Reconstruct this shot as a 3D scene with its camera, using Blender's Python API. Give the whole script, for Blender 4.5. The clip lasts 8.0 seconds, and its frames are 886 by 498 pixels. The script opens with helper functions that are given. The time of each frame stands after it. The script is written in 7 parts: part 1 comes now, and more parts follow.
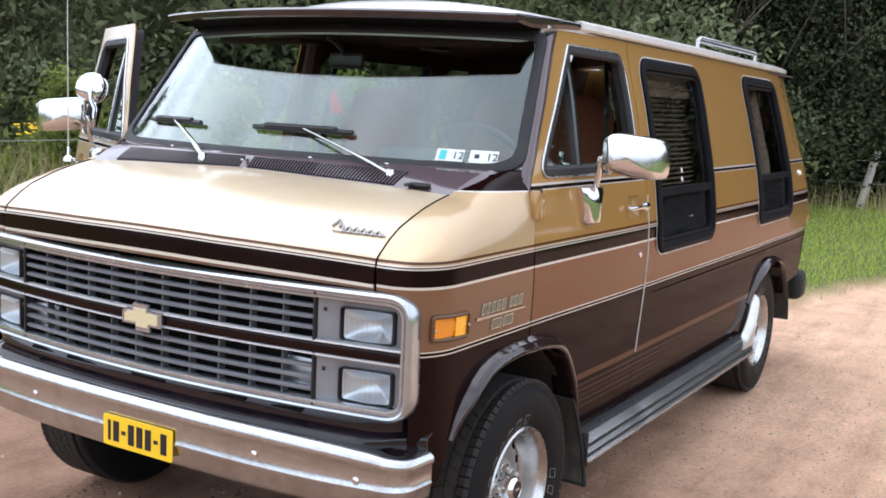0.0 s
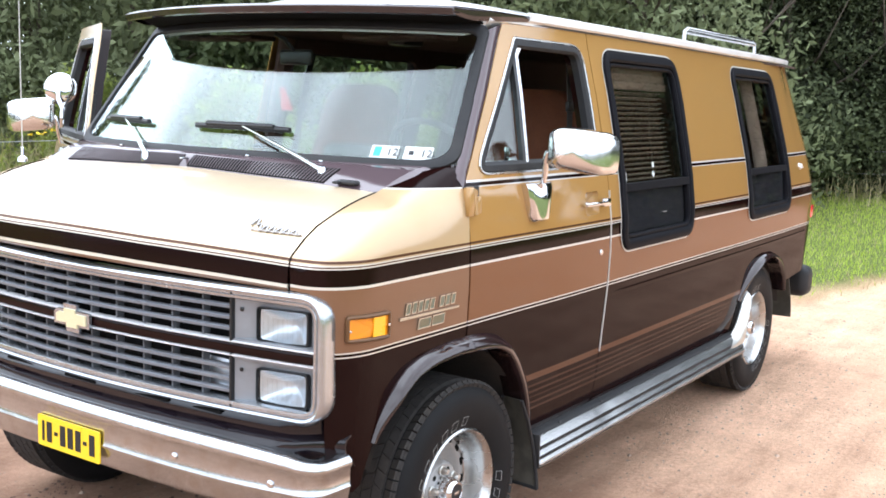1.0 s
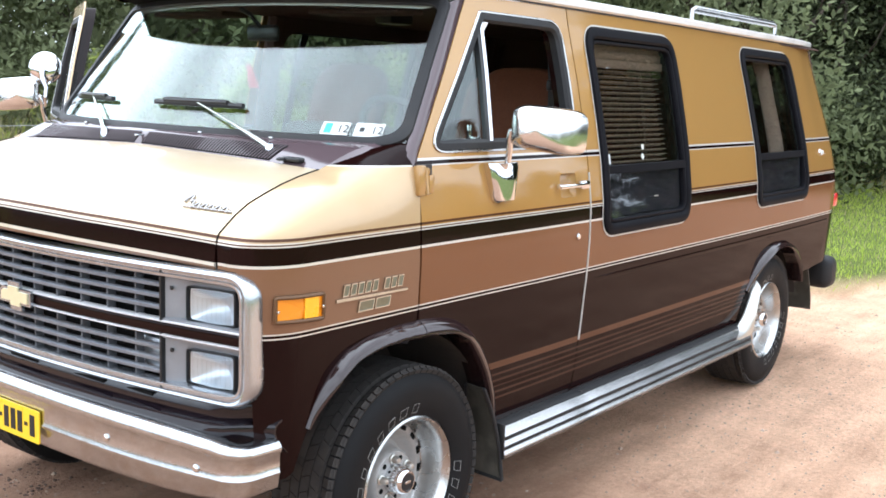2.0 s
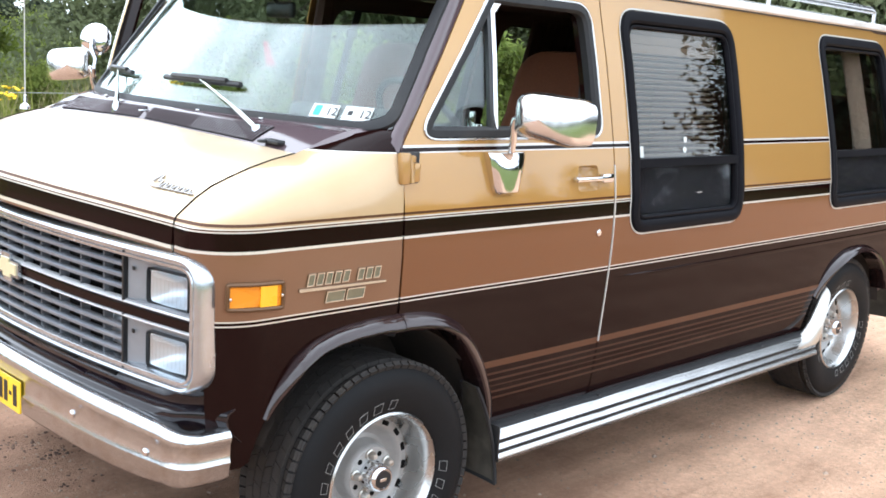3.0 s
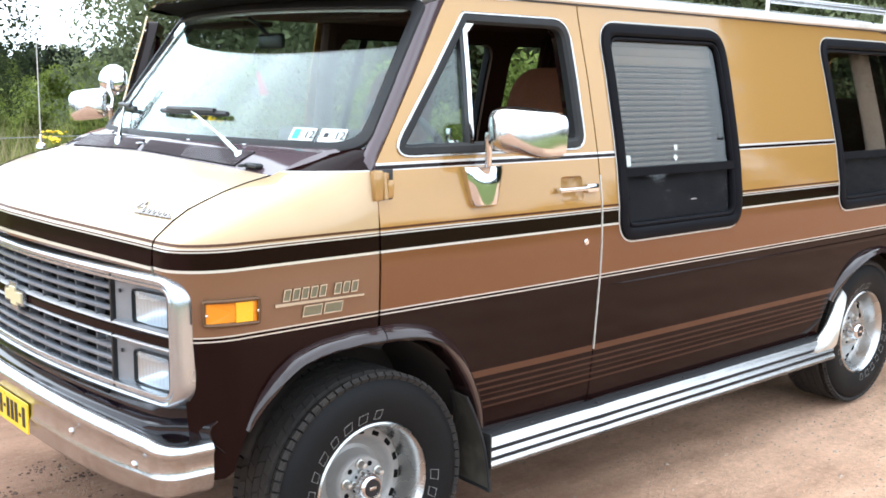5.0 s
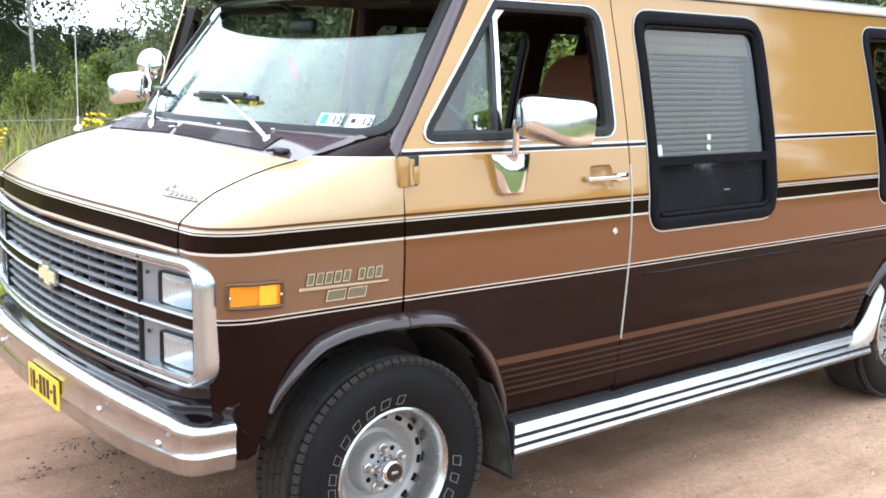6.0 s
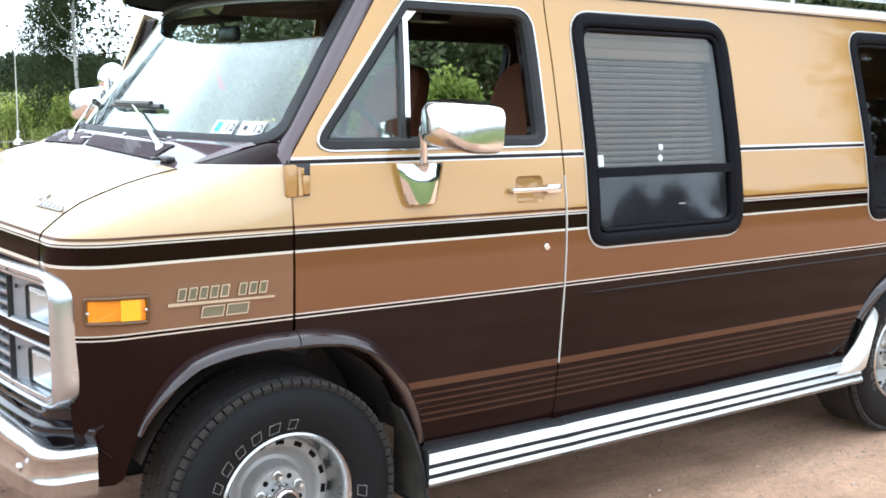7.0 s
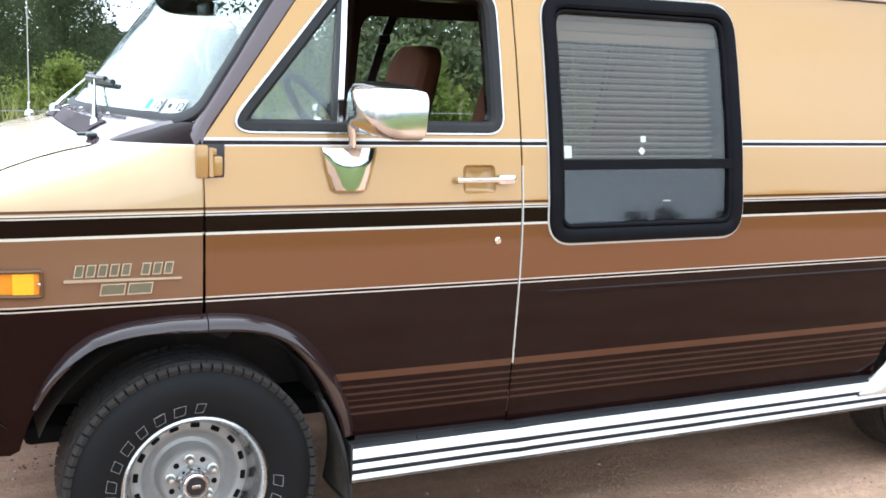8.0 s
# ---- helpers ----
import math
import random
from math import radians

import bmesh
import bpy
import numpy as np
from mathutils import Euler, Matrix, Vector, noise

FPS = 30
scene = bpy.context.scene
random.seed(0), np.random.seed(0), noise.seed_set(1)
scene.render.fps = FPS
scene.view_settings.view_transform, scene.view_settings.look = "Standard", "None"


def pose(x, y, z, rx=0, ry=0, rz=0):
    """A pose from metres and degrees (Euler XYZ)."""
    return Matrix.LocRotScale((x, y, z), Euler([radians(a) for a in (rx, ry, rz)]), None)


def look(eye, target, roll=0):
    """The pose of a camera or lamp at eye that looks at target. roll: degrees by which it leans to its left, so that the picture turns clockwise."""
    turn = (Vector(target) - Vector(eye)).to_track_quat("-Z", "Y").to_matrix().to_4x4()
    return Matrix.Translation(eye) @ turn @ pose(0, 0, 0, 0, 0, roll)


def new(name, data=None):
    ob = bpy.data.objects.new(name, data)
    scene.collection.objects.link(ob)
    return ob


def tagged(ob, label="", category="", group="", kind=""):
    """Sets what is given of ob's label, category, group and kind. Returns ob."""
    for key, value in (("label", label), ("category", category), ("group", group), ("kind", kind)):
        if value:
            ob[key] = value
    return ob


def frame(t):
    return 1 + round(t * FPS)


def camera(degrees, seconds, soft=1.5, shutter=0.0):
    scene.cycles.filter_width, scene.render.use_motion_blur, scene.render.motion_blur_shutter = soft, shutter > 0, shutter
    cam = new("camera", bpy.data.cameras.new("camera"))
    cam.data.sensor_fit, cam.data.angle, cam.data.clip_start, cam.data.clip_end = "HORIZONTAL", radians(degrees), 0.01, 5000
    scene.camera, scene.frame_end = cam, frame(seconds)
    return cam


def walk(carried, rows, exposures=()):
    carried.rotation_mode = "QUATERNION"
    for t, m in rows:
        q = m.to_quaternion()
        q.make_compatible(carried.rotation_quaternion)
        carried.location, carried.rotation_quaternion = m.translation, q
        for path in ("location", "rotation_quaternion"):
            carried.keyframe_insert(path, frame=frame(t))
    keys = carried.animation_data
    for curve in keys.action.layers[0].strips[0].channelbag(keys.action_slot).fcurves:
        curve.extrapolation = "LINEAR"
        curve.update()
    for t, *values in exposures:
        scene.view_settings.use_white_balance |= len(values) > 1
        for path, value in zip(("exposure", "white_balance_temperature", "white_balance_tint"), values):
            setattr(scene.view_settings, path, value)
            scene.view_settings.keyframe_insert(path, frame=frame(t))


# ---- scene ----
cam = camera(46.2, 8.0, 1.7)
PATH = [
    (0, (-2.971, -1.438, 1.625), (-1.272, -0.419, 1.348), 2.7),
    (0.5, (-2.859, -1.532, 1.641), (-1.187, -0.472, 1.354), 0.5),
    (1, (-2.713, -1.715, 1.637), (-1.068, -0.614, 1.349), 2.0),
    (1.5, (-2.601, -1.863, 1.648), (-1.032, -0.69, 1.245), 1.2),
    (2, (-2.418, -1.924, 1.6), (-0.844, -0.73, 1.291), 2.1),
    (2.2, (-2.31, -1.954, 1.597), (-0.73, -0.772, 1.276), 2.9),
    (3.3, (-1.927, -2.299, 1.656), (-0.584, -0.863, 1.29), 3.2),
    (3.5, (-1.891, -2.367, 1.634), (-0.535, -0.941, 1.279), 2.3),
    (4, (-1.887, -2.354, 1.648), (-0.509, -0.949, 1.29), 1.3),
    (4.5, (-1.899, -2.392, 1.629), (-0.575, -0.925, 1.322), 0.8),
    (5.8, (-1.825, -2.471, 1.627), (-0.553, -0.968, 1.277), 0.6),
    (6, (-1.831, -2.476, 1.63), (-0.596, -0.942, 1.285), 1.2),
    (6.5, (-1.55, -2.518, 1.688), (-0.265, -1.05, 1.249), 5.6),
    (7, (-1.284, -2.629, 1.57), (-0.162, -1.001, 1.272), 0.7),
    (7.5, (-0.917, -2.802, 1.56), (0.022, -1.058, 1.281), 2.5),
    (8, (-0.61, -2.852, 1.596), (0.241, -1.075, 1.253), 2.1),
]
walk(cam, [(t, look(eye, target, roll)) for t, eye, target, roll in PATH],
     exposures=[(0, -0.84, 5950, 13), (0.7, -0.20, 5950, 11), (2, -0.31, 5950, 9), (3.5, -0.20, 5950, 8), (8, -0.19, 5800, 6)])

# ---------------------------------------------------------------- world, sun, exposure
world = bpy.data.worlds.new("world")
scene.world = world
world.use_nodes = True
wn, wl = world.node_tree.nodes, world.node_tree.links
SUN_EL, SUN_AZ = 64.0, 4.0
sun_dir = (math.sin(radians(SUN_AZ)) * math.cos(radians(SUN_EL)), math.cos(radians(SUN_AZ)) * math.cos(radians(SUN_EL)), math.sin(radians(SUN_EL)))
sky = wn.new("ShaderNodeTexSky")
sky.sky_type = "NISHITA"
sky.sun_disc = False
sky.sun_elevation, sky.sun_rotation = radians(SUN_EL), radians(SUN_AZ)
sky.air_density, sky.dust_density, sky.ozone_density = 1.0, 3.0, 1.0


def wmath(op, a, b):
    k = wn.new("ShaderNodeMath")
    k.operation = op
    for i, v in enumerate((a, b)):
        if isinstance(v, (int, float)):
            k.inputs[i].default_value = v
        else:
            wl.new(v, k.inputs[i])
    return k.outputs[0]


# overcast: thin uneven cloud, brighter overhead and round the veiled sun
wtc = wn.new("ShaderNodeTexCoord")
wmap = wn.new("ShaderNodeMapping")
wmap.inputs["Scale"].default_value = (1.0, 1.0, 2.2)
cloud = wn.new("ShaderNodeTexNoise")
cloud.inputs["Scale"].default_value, cloud.inputs["Detail"].default_value = 2.6, 6.0
wl.new(wtc.outputs["Generated"], wmap.inputs["Vector"])
wl.new(wmap.outputs["Vector"], cloud.inputs["Vector"])
wsep = wn.new("ShaderNodeSeparateXYZ")
wl.new(wtc.outputs["Generated"], wsep.inputs[0])
up = wmath("MAXIMUM", wsep.outputs["Z"], 0.0)
wdot = wn.new("ShaderNodeVectorMath")
wdot.operation = "DOT_PRODUCT"
wl.new(wtc.outputs["Generated"], wdot.inputs[0])
wdot.inputs[1].default_value = sun_dir
glow = wmath("POWER", wmath("MAXIMUM", wdot.outputs["Value"], 0.0), 3.0)
lum = wmath("ADD", wmath("ADD", wmath("MULTIPLY", up, 3.0), 42.0), wmath("MULTIPLY", glow, 34.0))
lum = wmath("MULTIPLY", lum, wmath("ADD", wmath("MULTIPLY", cloud.outputs["Fac"], 1.3), 0.35))
ccol = wn.new("ShaderNodeVectorMath")
ccol.operation = "SCALE"
ccol.inputs[0].default_value = (0.955, 1.0, 1.06)
wl.new(lum, ccol.inputs["Scale"])
wmix = wn.new("ShaderNodeMix")
wmix.data_type = "RGBA"
wmix.inputs[0].default_value = 0.85
wl.new(sky.outputs["Color"], wmix.inputs[6])
wl.new(ccol.outputs["Vector"], wmix.inputs[7])
wl.new(wmix.outputs[2], wn["Background"].inputs["Color"])
wn["Background"].inputs["Strength"].default_value = 0.085

sun_data = bpy.data.lights.new("sun", "SUN")
sun_data.energy, sun_data.angle, sun_data.color = 0.80, radians(90), (1.0, 0.97, 0.93)
sun = new("sun", sun_data)
sun.matrix_world = look([40 * c for c in sun_dir], (0, 0, 0))

# ---------------------------------------------------------------- materials


def node_mat(name):
    m = bpy.data.materials.new(name)
    m.use_nodes = True
    return m, m.node_tree.nodes, m.node_tree.links, m.node_tree.nodes["Principled BSDF"]


def rgb(c):
    return (c[0], c[1], c[2], 1.0)


def plain(name, color, rough=0.5, metal=0.0, var=0.12, scale=30.0, bump=0.0, bscale=200.0, coat=0.0, spread=0.1, wear=None, wearscale=6.0):
    """Procedural material: base colour with two scales of variation, uneven roughness and a fine bump."""
    m, n, l, p = node_mat(name)
    tc = n.new("ShaderNodeTexCoord")
    a = n.new("ShaderNodeTexNoise")
    a.inputs["Scale"].default_value, a.inputs["Detail"].default_value = scale, 6.0
    b = n.new("ShaderNodeTexNoise")
    b.inputs["Scale"].default_value, b.inputs["Detail"].default_value = wearscale, 4.0
    l.new(tc.outputs["Object"], a.inputs["Vector"])
    l.new(tc.outputs["Object"], b.inputs["Vector"])
    mix = n.new("ShaderNodeMix")
    mix.data_type = "RGBA"
    lo = [max(0.0, c * (1 - var)) for c in color]
    hi = [min(1.0, c * (1 + var)) for c in color]
    mix.inputs[6].default_value, mix.inputs[7].default_value = rgb(lo), rgb(hi)
    l.new(a.outputs["Fac"], mix.inputs[0])
    mix2 = n.new("ShaderNodeMix")
    mix2.data_type = "RGBA"
    w = wear or [c * (1 - var) for c in color]
    ramp = n.new("ShaderNodeValToRGB")
    ramp.color_ramp.elements[0].position, ramp.color_ramp.elements[1].position = 0.5, 0.75
    ramp.color_ramp.elements[1].color = (0.7, 0.7, 0.7, 1)
    l.new(b.outputs["Fac"], ramp.inputs["Fac"])
    l.new(ramp.outputs["Color"], mix2.inputs[0])
    l.new(mix.outputs[2], mix2.inputs[6])
    mix2.inputs[7].default_value = rgb(w)
    l.new(mix2.outputs[2], p.inputs["Base Color"])
    rr = n.new("ShaderNodeMapRange")
    rr.inputs["To Min"].default_value, rr.inputs["To Max"].default_value = max(0.0, rough - spread), min(1.0, rough + spread)
    l.new(b.outputs["Fac"], rr.inputs["Value"])
    l.new(rr.outputs["Result"], p.inputs["Roughness"])
    p.inputs["Metallic"].default_value = metal
    p.inputs["Coat Weight"].default_value = coat
    p.inputs["Coat Roughness"].default_value = 0.04
    if bump:
        c = n.new("ShaderNodeTexNoise")
        c.inputs["Scale"].default_value, c.inputs["Detail"].default_value = bscale, 3.0
        l.new(tc.outputs["Object"], c.inputs["Vector"])
        bp = n.new("ShaderNodeBump")
        bp.inputs["Strength"].default_value, bp.inputs["Distance"].default_value = bump, 0.004
        l.new(c.outputs["Fac"], bp.inputs["Height"])
        l.new(bp.outputs["Normal"], p.inputs["Normal"])
    return m


TAN, MED, DARK, SILVER, LINE = (0.410, 0.231, 0.068), (0.150, 0.060, 0.023), (0.0085, 0.0024, 0.0022), (0.62, 0.60, 0.57), (0.045, 0.021, 0.0135)
THICK = (0.080, 0.034, 0.018)


def paint_material(name, bands):
    """Metallic car paint under clear lacquer. bands: by the height held in the UV map, or one colour."""
    m, n, l, p = node_mat(name)
    tc = n.new("ShaderNodeTexCoord")
    if bands:
        sep = n.new("ShaderNodeSeparateXYZ")
        l.new(tc.outputs["UV"], sep.inputs[0])
        mr = n.new("ShaderNodeMapRange")
        mr.inputs["From Min"].default_value, mr.inputs["From Max"].default_value = 0.5, 1.5
        l.new(sep.outputs["Y"], mr.inputs["Value"])
        ramp = n.new("ShaderNodeValToRGB")
        cr = ramp.color_ramp
        cr.interpolation = "CONSTANT"
        stops = [(0.5, DARK)]
        for c in (0.530, 0.552, 0.574, 0.596, 0.618):
            stops += [(c - 0.0035, LINE), (c + 0.0035, DARK)]
        stops += [(0.641, THICK), (0.667, DARK), (0.919, SILVER), (0.9245, DARK), (0.9305, SILVER), (0.936, MED),
                  (1.110, SILVER), (1.118, DARK), (1.1655, SILVER), (1.1708, THICK), (1.1722, SILVER), (1.1772, TAN), (1.1825, THICK), (1.1895, TAN),
                  (1.356, SILVER), (1.3625, DARK), (1.3745, SILVER), (1.381, TAN)]
        for i, (z, c) in enumerate(stops):
            e = cr.elements[i] if i < 2 else cr.elements.new(z - 0.5)
            e.position, e.color = z - 0.5, rgb(c)
        l.new(mr.outputs["Result"], ramp.inputs["Fac"])

        def cmp(out, op, value):
            k = n.new("ShaderNodeMath")
            k.operation = op
            l.new(out, k.inputs[0])
            k.inputs[1].default_value = value
            return k.outputs[0]

        def mul(a, b):
            k = n.new("ShaderNodeMath")
            k.operation = "MULTIPLY"
            l.new(a, k.inputs[0])
            l.new(b, k.inputs[1])
            return k.outputs[0]

        def over(fac, base, color):
            k = n.new("ShaderNodeMix")
            k.data_type = "RGBA"
            l.new(fac, k.inputs[0])
            l.new(base, k.inputs[6])
            k.inputs[7].default_value = rgb(color)
            return k.outputs[2]
        low = cmp(sep.outputs["Y"], "LESS_THAN", 0.8)
        col = over(mul(low, cmp(sep.outputs["X"], "LESS_THAN", 0.36)), ramp.outputs["Color"], DARK)
        col = over(mul(low, cmp(sep.outputs["X"], "GREATER_THAN", 2.80)), col, DARK)
        col = over(mul(cmp(sep.outputs["Y"], "GREATER_THAN", 1.3745), cmp(sep.outputs["X"], "LESS_THAN", 0.021)), col, DARK)
    else:
        col = None
    big = n.new("ShaderNodeTexNoise")
    big.inputs["Scale"].default_value, big.inputs["Detail"].default_value = 3.0, 5.0
    l.new(tc.outputs["Object"], big.inputs["Vector"])
    fine = n.new("ShaderNodeTexNoise")
    fine.inputs["Scale"].default_value, fine.inputs["Detail"].default_value = 900.0, 1.0
    l.new(tc.outputs["Object"], fine.inputs["Vector"])
    hsv = n.new("ShaderNodeHueSaturation")
    mv = n.new("ShaderNodeMapRange")
    mv.inputs["To Min"].default_value, mv.inputs["To Max"].default_value = 0.9, 1.1
    l.new(fine.outputs["Fac"], mv.inputs["Value"])
    l.new(mv.outputs["Result"], hsv.inputs["Value"])
    if col:
        l.new(col, hsv.inputs["Color"])
    else:
        hsv.inputs["Color"].default_value = rgb(DARK)
    # thin road dust in patches
    dust = n.new("ShaderNodeMix")
    dust.data_type = "RGBA"
    dr = n.new("ShaderNodeValToRGB")
    dr.color_ramp.elements[0].position, dr.color_ramp.elements[1].position = 0.45, 0.8
    dr.color_ramp.elements[1].color = (0.005, 0.005, 0.005, 1)
    l.new(big.outputs["Fac"], dr.inputs["Fac"])
    l.new(dr.outputs["Color"], dust.inputs[0])
    l.new(hsv.outputs["Color"], dust.inputs[6])
    dust.inputs[7].default_value = (0.30, 0.22, 0.16, 1)
    l.new(dust.outputs[2], p.inputs["Base Color"])
    # metal flake in the light colours
    bw = n.new("ShaderNodeRGBToBW")
    l.new(dust.outputs[2], bw.inputs[0])
    flake = n.new("ShaderNodeMapRange")
    flake.inputs["From Min"].default_value, flake.inputs["From Max"].default_value = 0.04, 0.2
    flake.inputs["To Min"].default_value, flake.inputs["To Max"].default_value = 0.0, 0.5
    l.new(bw.outputs[0], flake.inputs["Value"])
    l.new(flake.outputs["Result"], p.inputs["Metallic"])
    p.inputs["Specular IOR Level"].default_value = 0.0
    p.inputs["Roughness"].default_value = 0.45
    # the dark lower paint has gone duller than the light bands
    lacquer = n.new("ShaderNodeMapRange")
    lacquer.inputs["From Min"].default_value, lacquer.inputs["From Max"].default_value = 0.02, 0.15
    lacquer.inputs["To Min"].default_value, lacquer.inputs["To Max"].default_value = 0.28, 1.0
    l.new(bw.outputs[0], lacquer.inputs["Value"])
    l.new(lacquer.outputs["Result"], p.inputs["Coat Weight"])
    p.inputs["Coat IOR"].default_value = 1.62
    rr = n.new("ShaderNodeMapRange")
    rr.inputs["To Min"].default_value, rr.inputs["To Max"].default_value = 0.03, 0.10
    l.new(big.outputs["Fac"], rr.inputs["Value"])
    l.new(rr.outputs["Result"], p.inputs["Coat Roughness"])
    wave = n.new("ShaderNodeTexNoise")
    wave.inputs["Scale"].default_value, wave.inputs["Detail"].default_value = 5.0, 2.0
    l.new(tc.outputs["Object"], wave.inputs["Vector"])
    bp = n.new("ShaderNodeBump")
    bp.inputs["Strength"].default_value, bp.inputs["Distance"].default_value = 0.09, 0.006
    l.new(wave.outputs["Fac"], bp.inputs["Height"])
    l.new(bp.outputs["Normal"], p.inputs["Normal"])
    l.new(bp.outputs["Normal"], p.inputs["Coat Normal"])
    return m


def sky_paled(m, name, amount, gloss):
    """The same paint with pale sky sheen mixed into its light colours, in patches."""
    c = m.copy()
    c.name = name
    n, l = c.node_tree.nodes, c.node_tree.links
    p = n["Principled BSDF"]
    src = p.inputs["Base Color"].links[0].from_socket
    nz = n.new("ShaderNodeTexNoise")
    nz.inputs["Scale"].default_value, nz.inputs["Detail"].default_value = 2.2, 5.0
    tc = n.new("ShaderNodeTexCoord")
    l.new(tc.outputs["Object"], nz.inputs["Vector"])
    mr = n.new("ShaderNodeMapRange")
    mr.inputs["To Min"].default_value, mr.inputs["To Max"].default_value = amount * 0.5, amount * 1.5
    l.new(nz.outputs["Fac"], mr.inputs["Value"])
    mx = n.new("ShaderNodeMix")
    mx.data_type = "RGBA"
    bw = n.new("ShaderNodeRGBToBW")
    l.new(src, bw.inputs[0])
    k = n.new("ShaderNodeMath")
    k.operation, k.use_clamp = "MULTIPLY_ADD", True
    k.inputs[1].default_value, k.inputs[2].default_value = 4.0, -0.15
    l.new(bw.outputs[0], k.inputs[0])
    f = n.new("ShaderNodeMath")
    f.operation = "MULTIPLY"
    l.new(mr.outputs["Result"], f.inputs[0])
    l.new(k.outputs[0], f.inputs[1])
    l.new(f.outputs[0], mx.inputs[0])
    l.new(src, mx.inputs[6])
    mx.inputs[7].default_value = (0.66, 0.59, 0.46, 1)
    l.new(mx.outputs[2], p.inputs["Base Color"])
    l.remove(p.inputs["Coat Roughness"].links[0])
    p.inputs["Coat Roughness"].default_value = gloss
    p.inputs["Coat IOR"].default_value = 1.5
    return c


def glossier(m, name, ior, color=None):
    c = m.copy()
    c.name = name
    p = c.node_tree.nodes["Principled BSDF"]
    p.inputs["Coat IOR"].default_value = ior
    l = c.node_tree.links
    l.remove(p.inputs["Coat Weight"].links[0])
    p.inputs["Coat Weight"].default_value = 1.0
    if color:
        for k in c.node_tree.nodes:
            if k.bl_idname == "ShaderNodeHueSaturation":
                k.inputs["Color"].default_value = rgb(color)
    return c


def glass_material(name, tint, f0=0.045, gain=1.0, rough=0.0):
    """A thin pane: clear tint, with the mirror image of two glass faces."""
    m, n, l, p = node_mat(name)
    n.remove(p)
    tr = n.new("ShaderNodeBsdfTransparent")
    tr.inputs["Color"].default_value = rgb(tint)
    gl = n.new("ShaderNodeBsdfGlossy")
    gl.inputs["Roughness"].default_value = rough
    gl.inputs["Color"].default_value = (0.93, 0.98, 0.98, 1)
    lw = n.new("ShaderNodeLayerWeight")
    lw.inputs["Blend"].default_value = 0.5
    pw = n.new("ShaderNodeMath")
    pw.operation = "POWER"
    pw.inputs[1].default_value = 4.2
    l.new(lw.outputs["Facing"], pw.inputs[0])
    k = n.new("ShaderNodeMath")
    k.operation, k.use_clamp = "MULTIPLY_ADD", True
    k.inputs[1].default_value, k.inputs[2].default_value = 0.95 * gain, f0 * gain
    l.new(pw.outputs[0], k.inputs[0])
    mix = n.new("ShaderNodeMixShader")
    l.new(k.outputs[0], mix.inputs[0])
    l.new(tr.outputs[0], mix.inputs[1])
    l.new(gl.outputs[0], mix.inputs[2])
    l.new(mix.outputs[0], n["Material Output"].inputs["Surface"])
    return m


M_BODY = paint_material("two_tone_brown_paint", True)
M_DARK = paint_material("dark_brown_paint", False)
M_FLARE = glossier(M_DARK, "glossy_dark_visor_paint", 1.62, (0.020, 0.012, 0.013))
M_ARCH = glossier(M_DARK, "dark_brown_arch_paint", 1.6, (0.024, 0.013, 0.013))
# dark paint with the sky's reflection put into a lighter base colour
M_SCUTTLE = glossier(M_DARK, "sky_lightened_scuttle_paint", 1.6, (0.085, 0.060, 0.066))
M_VALANCE = glossier(M_DARK, "blackish_valance_paint", 1.5, (0.008, 0.0055, 0.0075))
# bonnet and wing colours are paled to stand in for reflected sky
M_BONNET = sky_paled(M_BODY, "sky_sheen_bonnet_paint", 0.66, 0.15)
M_WING = sky_paled(M_BODY, "sky_sheen_wing_paint", 0.42, 0.1)
M_SCRIPT = plain("dark_chrome", (0.33, 0.32, 0.31), 0.25, 1.0, 0.08, 40)
M_CHROME = plain("chrome", (0.70, 0.71, 0.73), 0.07, 1.0, 0.03, 20, spread=0.04, wear=(0.66, 0.63, 0.60))
M_MIRRORCHROME = plain("softly_dulled_chrome", (0.72, 0.72, 0.72), 0.15, 1.0, 0.04, 30, spread=0.05, wear=(0.66, 0.64, 0.60))
M_OLDCHROME = plain("worn_bumper_chrome", (0.52, 0.54, 0.56), 0.19, 1.0, 0.22, 130, spread=0.10, wear=(0.44, 0.40, 0.36), wearscale=16, bump=0.08, bscale=90)
M_ALU = plain("brushed_aluminium", (0.54, 0.54, 0.54), 0.25, 1.0, 0.05, 60, spread=0.04, wear=(0.52, 0.52, 0.51), bump=0.02, bscale=300)
M_ROOF = plain("pale_roof_paint", (0.78, 0.77, 0.76), 0.35, 0.0, 0.06, 12, coat=0.8, wear=(0.48, 0.46, 0.44))
M_RUBBER = plain("black_rubber", (0.018, 0.018, 0.019), 0.55, 0.0, 0.2, 60, bump=0.15, bscale=400, wear=(0.035, 0.033, 0.031))
M_TYRE = plain("tyre_rubber", (0.009, 0.009, 0.0095), 0.6, 0.0, 0.15, 80, bump=0.1, bscale=500, wear=(0.009, 0.0085, 0.008))
M_TREAD = plain("dusty_tread_rubber", (0.034, 0.031, 0.029), 0.8, 0.0, 0.25, 90, bump=0.3, bscale=300, wear=(0.05, 0.043, 0.036), wearscale=14)
M_FLAP = plain("dusty_mud_flap_rubber", (0.045, 0.043, 0.035), 0.75, 0.0, 0.3, 25, bump=0.3, bscale=120, wear=(0.13, 0.115, 0.095), wearscale=9)
M_BLACK = plain("black_trim", (0.012, 0.012, 0.013), 0.35, 0.0, 0.1, 80, wear=(0.022, 0.021, 0.02))
